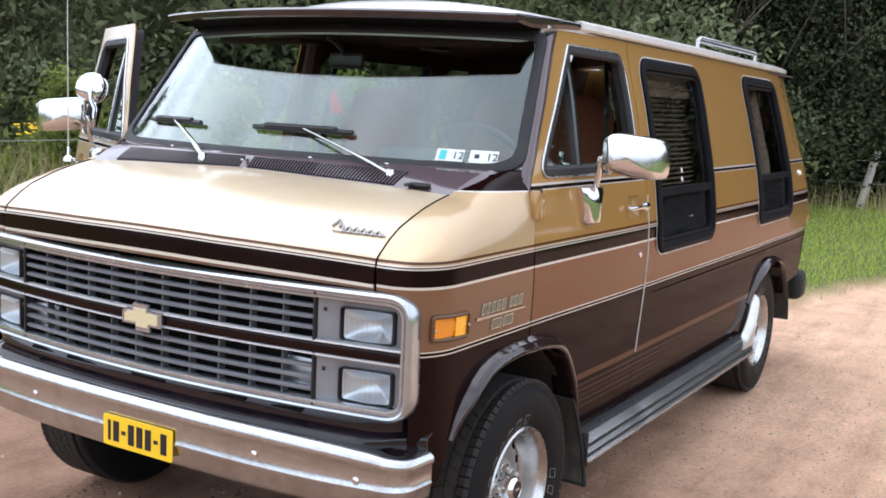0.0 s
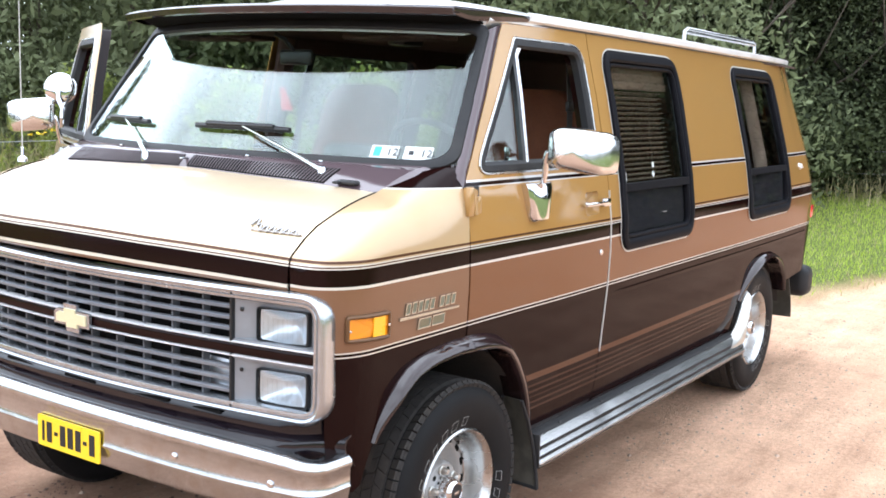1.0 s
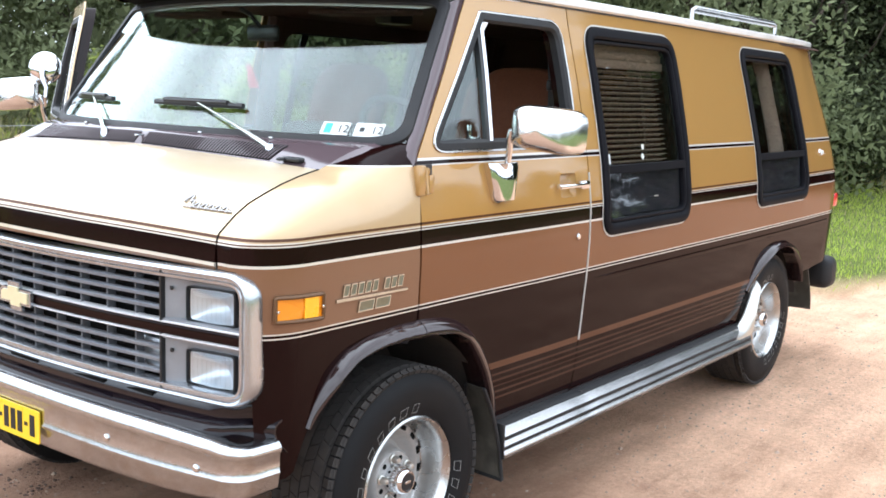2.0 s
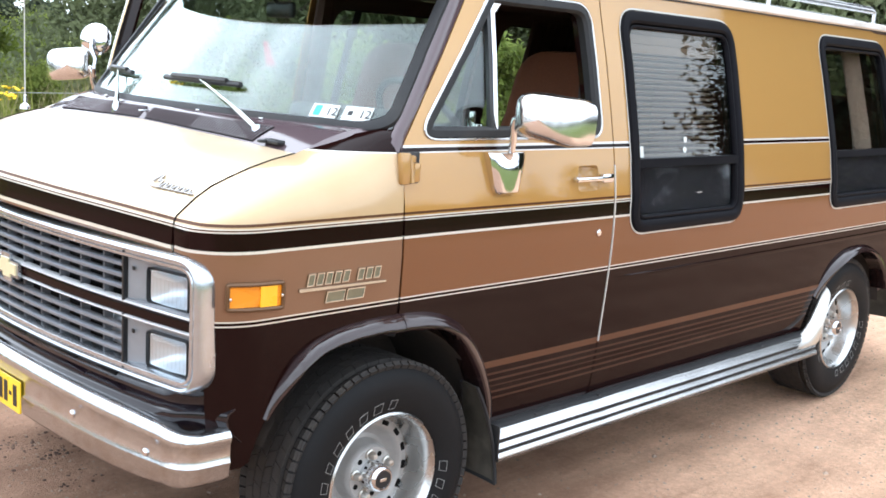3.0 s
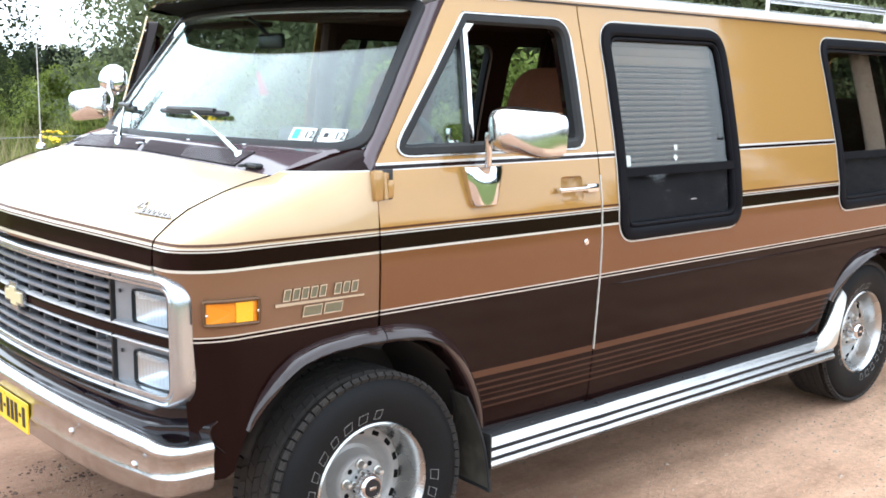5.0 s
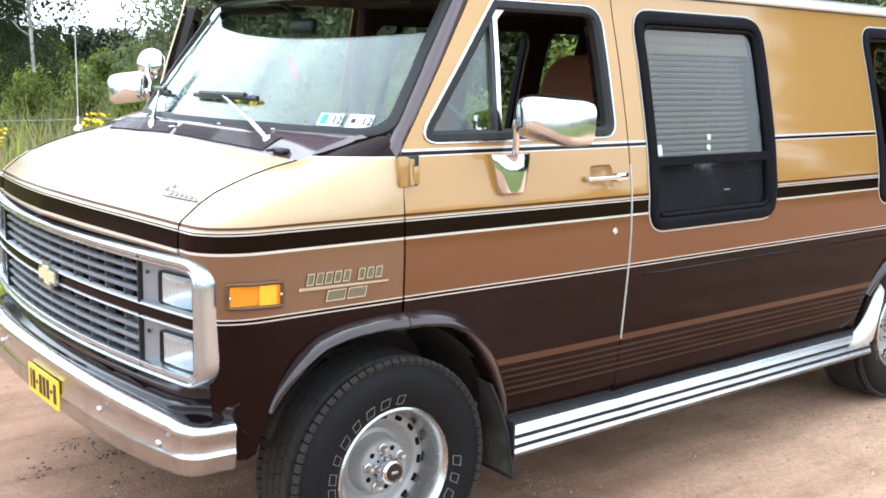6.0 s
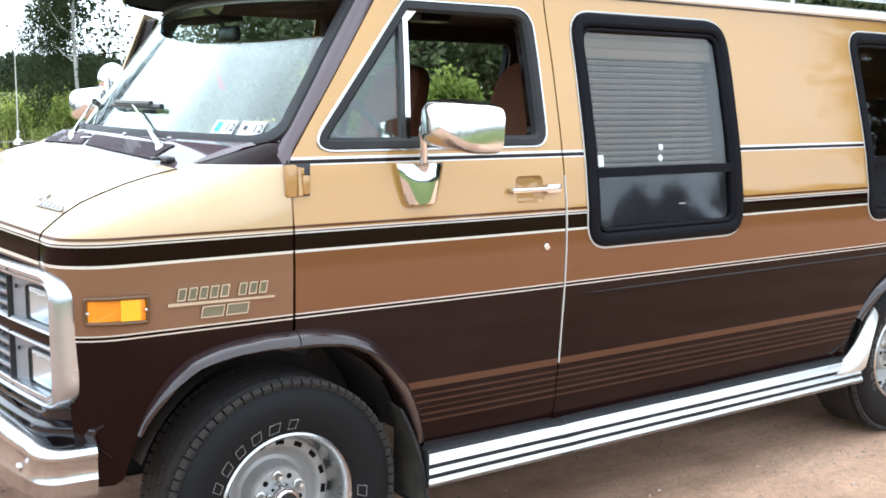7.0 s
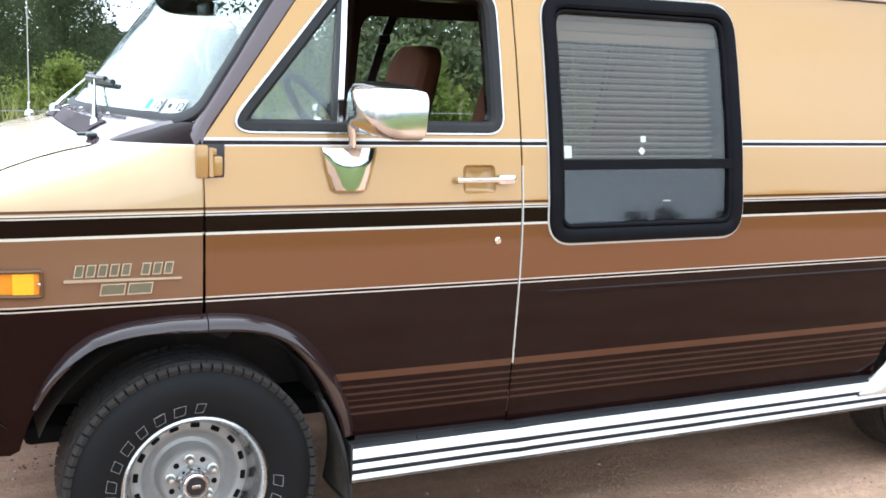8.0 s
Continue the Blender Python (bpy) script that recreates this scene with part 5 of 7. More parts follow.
# side marker lamp and plain badge shapes
mk = rpoly([(-0.556, 0.968), (-0.403, 0.962), (-0.403, 1.036), (-0.556, 1.040)], 0.010, 4)
mfr = frame_ring(mk, [(-0.003, -0.001), (-0.002, 0.010), (0.003, 0.013), (0.008, 0.011), (0.009, -0.002), (-0.003, -0.004)], side)
for g, f in ((lambda q: q, 0), (mirrored, 1)):
    mo = part("side_marker", g(mfr), M_AMBERRIM, van, "amber side marker lamp in a bronze rim")
    c = np.array(mk).mean(0)
    rows = [[side(lerp(c[0], x, s), lerp(c[1], z, s), -d) for x, z in mk] for s, d in ((0.93, 0.001), (0.925, 0.005), (0.88, 0.007), (0.0, 0.0075))]
    part("marker_lens", g(grid(rows, closed=True)), M_AMBER, mo)
    q = [(-0.475, 0.974), (-0.425, 0.972), (-0.425, 1.030), (-0.475, 1.032)]
    part("marker_reflector", g(sheet(q, [], 0.03, lambda x, z, t: side(x, z, -0.0088 + t), 0.003)), M_AMBERLIT, mo)
    for x in (-0.546, -0.413):
        part("screw", g(rbox(side(x, 1.0, -0.014), (0.008, 0.004, 0.008), 0.002)), M_CHROME, mo)
    # badge: a bright line with plain letter-sized blocks above and below
    bd = part("wing_badge", g(sheet([(-0.352, 0.997), (-0.042, 0.994), (-0.042, 1.0005), (-0.352, 1.0065)], [], 0.05, lambda x, z, t: side(x, z, -0.006 + t), 0.006)), M_BADGE, van, "bright raised badge of plain blocks on a line")
    def block(x0, x1, z0, z1, slant=0.006):
        o = [(x0, z0), (x1, z0), (x1 + slant, z1), (x0 + slant, z1)]
        w = 0.0035
        h = [(x0 + w, z0 + w), (x1 - w, z0 + w), (x1 + slant - w, z1 - w), (x0 + slant + w, z1 - w)]
        return sheet(o, [h], 0.04, lambda x, z, t: side(x, z, -0.006 + t), 0.006)

    def plaque(x0, x1, z0, z1, slant=0.006):
        w = 0.003
        return sheet([(x0 + w, z0 + w), (x1 - w, z0 + w), (x1 + slant - w, z1 - w), (x0 + slant + w, z1 - w)], [], 0.04, lambda x, z, t: side(x, z, -0.004 + t), 0.004)
    xs = -0.328
    for k in range(9):
        if k != 5:
            part("badge_block", g(block(xs, xs + 0.0245, 1.010, 1.045)), M_BADGE, bd)
            part("badge_face", g(plaque(xs, xs + 0.0245, 1.010, 1.045)), M_BADGEFACE, bd)
        xs += 0.0305 if k != 5 else 0.022
    for xx in (-0.262, -0.190):
        part("badge_block", g(block(xx, xx + 0.066, 0.957, 0.990)), M_BADGE, bd)
        part("badge_face", g(plaque(xx, xx + 0.066, 0.957, 0.990)), M_BADGEFACE, bd)

# flowing script ornament on the bonnet, as a plain squiggle
sq = []
for k in range(90):
    s = k / 89
    v = lerp(-0.615, -0.780, s)
    a = 0.210 + 0.034 * math.sin(s * 44) * (1.0 - 0.4 * s) + (0.075 * math.exp(-((s - 0.08) / 0.06) ** 2))
    sq.append(hood_point(v, a) + Vector((-0.002, 0, 0.0035)))
part("script_ornament", tube(sq, 0.0034, 6), M_SCRIPT, bonnet, "flowing bright script ornament")
sq = [hood_point(lerp(-0.625, -0.79, s), 0.182 + 0.012 * s) + Vector((-0.002, 0, 0.003)) for s in np.linspace(0, 1, 12)]
part("script_underline", tube(sq, 0.0022, 6), M_SCRIPT, bonnet)
# rear flank ornament
orn = []
for k in range(24):
    s = k / 23
    orn.append(side(lerp(3.80, 3.90, s), 1.295 + 0.018 * math.sin(s * 18) * (1 - 0.5 * s), -0.003))
both("flank_ornament", tube(orn, 0.004, 6), M_CHROME)

# -------- wheels
def build_wheel(center, post, spin):
    cx, cy, cz = center
    ly = lambda prof, n=64: lathe(prof, n, (cx, cy + 0.03, cz))
    rim = part("wheel", post(ly([(0.206, 0.012), (0.206, 0.03), (0.198, 0.05), (0.192, 0.13), (0.19, 0.19), (0.175, 0.19), (0.176, 0.112), (0.172, 0.102), (0.164, 0.0985), (0.150, 0.0975), (0.143, 0.101), (0.136, 0.112), (0.126, 0.124), (0.112, 0.130), (0.100, 0.126), (0.094, 0.112), (0.090, 0.096), (0.080, 0.090), (0.0, 0.090)])), M_ARGENT, van, "silver slotted steel wheel")
    part("trim_ring", post(ly([(0.1725, 0.1015), (0.176, 0.096), (0.183, 0.072), (0.190, 0.038), (0.198, 0.011), (0.207, 0.003), (0.213, 0.008), (0.211, 0.018), (0.2, 0.03)])), M_LIP, rim, "dull polished wheel lip")
    slots = []
    for k in range(16):
        a = 2 * math.pi * (k + 0.5) / 16 + spin
        m = Matrix.Translation((cx, cy + 0.03, cz)) @ Matrix.Rotation(-a, 4, "Y") @ Matrix.Translation((0.1585, 0.0978, 0)) @ Matrix.Rotation(radians(4), 4, "Z")
        slots.append(move(rbox((0, 0, 0), (0.015, 0.008, 0.027), 0.003), m))
    for sgeo in slots:
        part("wheel_slot", post(sgeo), M_MATT, rim)
    part("hub_plate", post(ly([(0.092, 0.094), (0.089, 0.077), (0.083, 0.071), (0.0, 0.071)], 48)), M_ARGENT, rim)
    cap = part("centre_cap", post(ly([(0.047, 0.074), (0.046, 0.050), (0.043, 0.028), (0.038, 0.016), (0.034, 0.012), (0.031, 0.012), (0.030, 0.015), (0.0, 0.015)], 36)), M_CHROME, rim, "chrome centre cap with a black badge")
    part("cap_badge", post(ly([(0.029, 0.016), (0.028, 0.013), (0.0, 0.0125)], 30)), M_INK, cap)
    part("cap_emblem", post(rbox((cx, cy + 0.0420, cz), (0.026, 0.002, 0.010), 0.001)), M_CHROME, cap)
    for k in range(5):
        a = 2 * math.pi * k / 5 + spin + 0.35
        part("lug_nut", post(lathe([(0.0, 0.040), (0.008, 0.042), (0.0115, 0.050), (0.0125, 0.063), (0.0165, 0.065), (0.017, 0.074)], 12, (cx + 0.0655 * math.cos(a), cy + 0.03, cz + 0.0655 * math.sin(a)))), M_DULL, rim)
        a += math.pi / 5
        part("hub_hole", post(lathe([(0.0, 0.0695), (0.0085, 0.0695), (0.009, 0.074)], 12, (cx + 0.066 * math.cos(a), cy + 0.03, cz + 0.066 * math.sin(a)))), M_MATT, rim)
    R = TYRE_R
    tyre = part("tyre", post(ly([(0.205, 0.21), (0.207, 0.015), (0.212, 0.008), (0.222, 0.003), (0.25, -0.004), (0.29, -0.008), (0.318, -0.004), (0.337, 0.006), (0.350, 0.02), (0.358, 0.035), (R - 0.014, 0.055), (R - 0.013, 0.12), (R - 0.014, 0.225), (0.356, 0.248), (0.33, 0.270), (0.28, 0.275), (0.21, 0.255)], 96)), M_TYRE, rim, "black all-terrain tyre")
    blocks = []
    n, ribs = 72, 50
    F = [(0, 1, 3, 2), (4, 6, 7, 5), (0, 4, 5, 1), (2, 3, 7, 6), (0, 2, 6, 4), (1, 5, 7, 3)]

    def tread_block(y, w, shear, fill, turn, sink, lean, count):
        """One block of tread, a slanted bar on the tyre's crown."""
        ww = 2 * math.pi * R / count * fill
        m = Matrix.Translation((cx, cy + 0.03, cz)) @ Matrix.Rotation(-2 * math.pi * turn, 4, "Y") @ Matrix.Translation((R - 0.008 - sink, y, 0)) @ Matrix.Rotation(lean, 4, "Z")
        blocks.append(move(([(sx * 0.008, sy * w / 2, sz * ww / 2 + sy * shear) for sx in (-1, 1) for sy in (-1, 1) for sz in (-1, 1)], F), m))

    for k in range(ribs):
        for row, y in enumerate((0.0695, 0.1068, 0.1442, 0.1815)):
            tread_block(y, 0.0335, 0.007 if row % 2 else -0.007, 0.94, (k + 0.37 * row) / ribs, 0.0, 0.0, ribs)
    for k in range(n):
        for row, y in enumerate((0.032, 0.219)):
            tread_block(y, 0.035, 0.0, 0.80, (k + 0.5 * row) / n, 0.006, -0.42 if row else 0.42, n)
        # shoulder lugs
        a = 2 * math.pi * k / n
        m = Matrix.Translation((cx, cy + 0.03, cz)) @ Matrix.Rotation(-a, 4, "Y") @ Matrix.Translation((0.3465, 0.0185, 0)) @ Matrix.Rotation(1.05, 4, "Z")
        V = [(sx * 0.0035, sy * 0.016, sz * 0.0128) for sx in (-1, 1) for sy in (-1, 1) for sz in (-1, 1)]
        blocks.append(move((V, F), m))
    tagged(part("tread", post(join(*blocks)), M_TREAD, tyre, recalc=True), kind="stuff")
    # raised outline blocks on the sidewall, plain shapes
    for a0, count, step in ((171, 7, -13.9), (-2, 7, -13.9), (-150, 3, -13.9)):
        for k in range(count):
            am = radians(a0 + k * step)
            def fm(x, z, t):
                r = 0.2415 + z
                aa = am - x / 0.2415
                yb = interp(r, [0.222, 0.25, 0.29, 0.318], [0.003, -0.004, -0.008, -0.004])
                return (cx + r * math.cos(aa), cy + 0.03 + yb - 0.0008 + t, cz + r * math.sin(aa))
            hw = (0.0165, 0.0140, 0.0172, 0.0140, 0.0158, 0.0168, 0.0130)[k % 7]
            o = [(-hw - 0.003, -0.0145), (hw - 0.003, -0.0145), (hw + 0.003, 0.0145), (-hw + 0.003, 0.0145)]
            w = 0.0011
            hh = [(-hw - 0.003 + w, -0.0145 + w), (hw - 0.003 - w, -0.0145 + w), (hw + 0.003 - w, 0.0145 - w), (-hw + 0.003 + w, 0.0145 - w)]
            bars = sheet(o, [hh], 0.03, fm, 0.0008)
            part("sidewall_block", post(bars), M_WHITE, tyre)
    return rim


build_wheel(FRONT_WHEEL, lambda g: g, 0.1)
build_wheel(REAR_WHEEL, lambda g: g, 0.9)
build_wheel(FRONT_WHEEL, mirrored, 0.5)
build_wheel(REAR_WHEEL, mirrored, 0.2)

# -------- mud flaps, running boards
fl = []
for z in np.linspace(0.272, 0.60, 10):
    f = (z - 0.272) / 0.328
    fl.append([(0.457 - 0.085 * f ** 2.2 + 0.010 * math.sin(s * 3 + z * 9) * s, lerp(-0.034, -0.002, f) + 0.23 * (1 - 0.65 * f) * s, z - 0.012 * (1 - s) * (1 - f)) for s in np.linspace(0, 1, 8)])
rim_of = lambda rows: tube([r[-1] for r in reversed(rows)] + rows[0][::-1] + [r[0] for r in rows], 0.0065, 6)
for f_, g_ in zip(both("mud_flap", shell(fl, (0.008, 0, 0)), M_FLAP, label="dusty black rubber mud flap"), (lambda q: q, mirrored)):
    part("flap_rim", g_(rim_of(fl)), M_RUBBER, f_)
fl = []
for z in np.linspace(0.335, 0.68, 8):
    f = (z - 0.335) / 0.345
    fl.append([(lerp(3.91, 3.74, f ** 1.6) - 0.05 * s + 0.01 * math.sin(s * 4), 0.045 + 0.26 * s, z) for s in np.linspace(0, 1, 8)])
both("mud_flap", shell(fl, (0.008, 0, 0)), M_FLAP, label="dusty black rubber mud flap")
SEC = [(0.080, 0.4430), (0.055, 0.4428), (0.030, 0.4415), (0.020, 0.439), (0.010, 0.434), (0.0, 0.427), (-0.010, 0.417), (-0.018, 0.407), (-0.020, 0.402), (-0.0165, 0.398), (-0.0185, 0.392), (-0.027, 0.386), (-0.033, 0.377), (-0.0325, 0.372), (-0.029, 0.370), (-0.030, 0.364), (-0.036, 0.361), (-0.042, 0.350), (-0.042, 0.341), (-0.034, 0.336), (0.02, 0.336)]
rows = []
for x in np.linspace(0.458, 2.74, 40):
    dent = 0.002 * math.exp(-((x - 1.05) / 0.05) ** 2) + 0.001 * math.exp(-((x - 1.75) / 0.1) ** 2)
    rows.append([(x, y + dent, z - dent) for y, z in SEC])
g = shell(rows, (0, 0.012, -0.002))
boards = both("running_board", g, M_ALU, label="polished aluminium running board with black ribs")
for bdx, post in zip(boards, (lambda q: q, mirrored)):
    for (ya, za), (yb, zb) in (((-0.0205, 0.4045), (-0.0185, 0.391)), ((-0.0335, 0.375), (-0.0305, 0.364)), ((-0.0425, 0.347), (-0.033, 0.333))):
        strip = [[(x, ya - 0.0022, za), (x, (ya + yb) / 2 - 0.0026, (za + zb) / 2), (x, yb - 0.0022, zb)] for x in np.linspace(0.46, 2.735, 24)]
        part("rubber_rib", post(shell(strip, (0, 0.003, 0))), M_RUBBER, bdx)
    # dark strip added for the flank mirrored in the board's inner edge
    edge = [[(x, 0.036, 0.4450), (x, 0.020, 0.4412), (x, 0.009, 0.4362), (x, 0.003, 0.4312)] for x in np.linspace(0.46, 2.735, 24)]
    part("rubber_edge", post(shell(edge, (0, 0.001, -0.003))), M_RUBBER, bdx)
    part("board_end", post(rbox((0.457, -0.004, 0.40), (0.008, 0.07, 0.12), 0.003)), M_BLACK, bdx)
    for x in (0.70, 1.06, 1.60, 2.28):
        part("board_bolt", post(rbox((x, 0.014, 0.438), (0.014, 0.012, 0.010), 0.004)), M_BLACK, bdx)
    kick = []
    for k in range(16):
        s = k / 15
        xt = lerp(2.60, 2.87, s ** 0.9)
        ztop = interp(s, [0, 0.3, 0.55, 0.8, 1.0], [0.42, 0.445, 0.50, 0.58, 0.655])
        zb = interp(s, [0, 0.5, 0.75, 1.0], [0.39, 0.37, 0.40, 0.60])
        kick.append([(lerp(xt - 0.03, xt, t) - 0.01 * t, lerp(-0.028, 0.012, t) - 0.012 * math.sin(math.pi * t), lerp(zb, ztop, t)) for t in np.linspace(0, 1, 8)])
    part("kick_plate", post(shell(kick, (0, 0.006, 0))), M_DULL, bdx, "upswept dull metal plate before the rear wheel")
sill = [[side(x, z, 0.004) for z in (0.35, 0.40, 0.47)] for x in np.linspace(0.5, 2.72, 12)]
both("sill", shell(sill, (0, 0.02, 0)), M_DARK)

# -------- wipers and aerial
def wiper(piv, s0, s1, hb, knee):
    arm = part("windscreen_wiper", tube([piv, Vector(piv).lerp(Vector(knee), 0.25) + Vector((0, 0, 0.004)), Vector(piv).lerp(Vector(knee), 0.45) + Vector((0, 0, 0.004)), knee], [0.009, 0.008, 0.005, 0.0036], 8), M_BADGE, van, "bright wiper arm with a black blade")
    pts = [screen(s, hb, -0.012) for s in np.linspace(s0, s1, 8)]
    part("wiper_blade", tube(pts, 0.0095, 8), M_BLACK, arm)
    part("wiper_spine", tube([p + Vector((-0.005, 0, 0.009)) for p in pts[1:-1]], 0.009, 8), M_BLACK, arm)
    part("wiper_pivot", move(lathe([(0.0, -0.022), (0.012, -0.018), (0.016, 0.0), (0.016, 0.02)], 16), Matrix.Translation(Vector(piv) + Vector((0.0, 0, -0.004))) @ Matrix.Rotation(radians(-90), 4, "X")), M_CHROME, arm)


wiper((-0.213, 0.426, 1.395), 0.073, -0.385, 0.175, tuple(screen(-0.146, 0.19, -0.022)))
wiper((-0.262, 1.196, 1.402), 0.79, 0.39, 0.175, tuple(screen(0.604, 0.19, -0.022)))
ant = part("aerial", tube([(-0.302, 1.855, 1.365), (-0.298, 1.862, 1.80), (-0.290, 1.872, 2.35)], [0.0026, 0.0020, 0.0014], 6), M_TAPE, van, "thin aerial on a chrome foot")
part("aerial_foot", move(lathe([(0.0, -0.045), (0.006, -0.04), (0.008, -0.01), (0.018, 0.0), (0.02, 0.012)], 16), Matrix.Translation((-0.302, 1.855, 1.352)) @ Matrix.Rotation(radians(-90), 4, "X")), M_CHROME, ant)

# -------- windscreen stickers
def stick(s0, s1, h0, h1, ink):
    f = lambda s, h, t: screen(s, h, -0.003 + t)
    st = part("windscreen_sticker", sheet([(s0, h0), (s1, h0), (s1, h1), (s0, h1)], [], 0.03, f, 0.001), M_STICKER, wind, "pale registration sticker")
    a, b = screen(s0, h0, -0.0048), screen(s1, h0, -0.0048)
    yx = (b - a).normalized()
    zx = (screen(s0, h1, -0.0048) - a).normalized()
    m = Matrix((( -yx.x, zx.x, 0, 0), (-yx.y, zx.y, 0, 0), (-yx.z, zx.z, 0, 0), (0, 0, 0, 1)))
    nrm_ = Vector((-yx.x, -yx.y, -yx.z)).cross(zx)
    for i in range(3):
        m[i][2] = nrm_[i]
    m = Matrix.Translation(screen(lerp(s0, s1, 0.2), lerp(h0, h1, 0.45), -0.0048)) @ m
    part("sticker_print", text_geo("12", 0.040, m, 0.0002), M_INK, st)
    if ink:
        part("sticker_print", sheet([(lerp(s0, s1, 0.62), h0 + 0.01), (lerp(s0, s1, 0.88), h0 + 0.01), (lerp(s0, s1, 0.88), h1 - 0.01), (lerp(s0, s1, 0.62), h1 - 0.01)], [], 0.03, lambda s, h, t: screen(s, h, -0.0042 + t), 0.0004), M_TEAL, st)
    else:
        part("sticker_print", sheet([(lerp(s0, s1, 0.65), h0 + 0.03), (lerp(s0, s1, 0.82), h0 + 0.03), (lerp(s0, s1, 0.82), h1 - 0.03), (lerp(s0, s1, 0.65), h1 - 0.03)], [], 0.03, lambda s, h, t: screen(s, h, -0.0042 + t), 0.0004), M_INK, st)


stick(-0.922, -0.827, 0.030, 0.118, False)
stick(-0.808, -0.713, 0.032, 0.116, True)

# ---------------------------------------------------------------- the van: inside
part("cabin_floor", join(rbox((1.6, CY, 0.60), (2.0, 1.82, 0.05), 0.01), rbox((1.9, CY, 0.605), (4.4, 1.08, 0.05), 0.01)), M_LINER, van)
for post in (lambda q: q, mirrored):
    part("wheel_box", post(join(rbox((3.175, 0.44, 0.72), (1.0, 0.02, 0.3), 0.004), rbox((3.175, 0.26, 0.862), (1.0, 0.36, 0.02), 0.004))), M_LINER, van)
dash = []
for y in np.linspace(0.12, 2 * CY - 0.12, 16):
    v = y - CY
    x = -0.16 + 0.25 * v * v
    dash.append([(x - 0.02, y, 1.40), (x + 0.12, y, 1.415), (x + 0.24, y, 1.42), (x + 0.30, y, 1.40), (x + 0.31, y, 1.33), (x + 0.26, y, 1.15), (x + 0.24, y, 0.95), (x + 0.1, y, 0.8)])
dashb = part("dashboard", shell(dash, (-0.02, 0, -0.02)), M_DASH, van, "dark padded dashboard")
part("instrument_hood", rbox((0.17, 0.50, 1.43), (0.16, 0.40, 0.07), 0.03, 3), M_DASH, dashb)
part("engine_cover", rbox((0.42, CY, 0.88), (0.75, 0.46, 0.52), 0.08, 3), M_LINER, van)
c, ax = Vector((0.53, 0.50, 1.40)), Vector((0.80, 0, 0.60)).normalized()
u1, u2 = Vector((0, 1, 0)), ax.cross(Vector((0, 1, 0))).normalized()
ringp = [c + 0.19 * (math.cos(t) * u1 + math.sin(t) * u2) for t in [2 * math.pi * k / 36 for k in range(37)]]
sw = part("steering_wheel", tube(ringp, 0.013, 8, cap=False), M_DASH, van, "dark steering wheel")
part("steering_hub", join(tube([c - 0.03 * ax, c - 0.30 * ax], [0.05, 0.035], 12), *[tube([c - 0.02 * ax, c + 0.185 * (math.cos(t) * u1 + math.sin(t) * u2)], 0.012, 6) for t in (0.1, math.pi - 0.1, -math.pi / 2)]), M_DASH, sw)


def seat(x, y, zb):
    """A captain's chair with arm rests."""
    s = part("captain_seat", rbox((x, y, zb), (0.52, 0.50, 0.20), 0.08, 4), M_VELOUR, van, "rust-brown velour captain's seat")
    rows = []
    for t in (0.0, 0.04, 0.2, 0.35, 0.5, 0.62, 0.66, 0.70, 0.80, 0.87, 0.92, 0.955, 0.98, 0.993, 1.0):
        z = lerp(zb + 0.02, zb + 0.78, t)
        w = 0.25 * (1 - 0.16 * t) * (max(0.0, 1 - ((t - 0.82) / 0.181) ** 3) ** (1 / 3) if t > 0.82 else 1.0)
        w *= 0.975 if t == 0.66 else 1.0
        w = max(w, 0.02)
        dp = 0.085 * (1 - 0.35 * t) * (0.5 if t in (0.0, 1.0) else 1.0)
        xc = x + 0.23 + 0.20 * t
        rows.append([(xc + (dp - (0.006 if j % 3 == 0 and 0.04 < t < 0.98 else 0.0)) * math.copysign(abs(math.cos(a)) ** 0.6, math.cos(a)), y + w * math.copysign(abs(math.sin(a)) ** 0.6, math.sin(a)), z) for j, a in enumerate([2 * math.pi * j / 36 for j in range(36)])])
    part("backrest", grid(rows, closed=True, cap=True), M_VELOUR, s)
    for dy in (-0.27, 0.27):
        part("arm_rest", rbox((x + 0.06, y + dy, zb + 0.24), (0.36, 0.06, 0.07), 0.025, 3), M_VELOUR, s)
    part("pedestal", rbox((x, y, (zb + 0.62) / 2 - 0.05), (0.36, 0.36, zb - 0.66), 0.02), M_DASH, s)


seat(0.88, 0.50, 0.91)
seat(0.88, 2 * CY - 0.50, 0.91)
seat(2.1, 0.52, 0.90)
seat(2.1, 2 * CY - 0.52, 0.90)
part("rear_bench", join(rbox((3.45, CY, 0.92), (0.6, 1.55, 0.24), 0.08, 3), rbox((3.85, CY, 1.25), (0.2, 1.55, 0.62), 0.08, 3)), M_VELOUR, van, "rust-brown rear bench")
hl = []
for i in range(16):
    x = lerp(0.42, 4.1, i / 15)
    hl.append([(x, CY + v, min(1.925 + 0.085 * (1 - abs(v / 0.832) ** 2.6) - 0.04, 1.965)) for v in np.linspace(-0.79, 0.79, 17)])
part("headlining", shell(hl, (0, 0, 0.008)), M_LINER, van, "brown headlining")
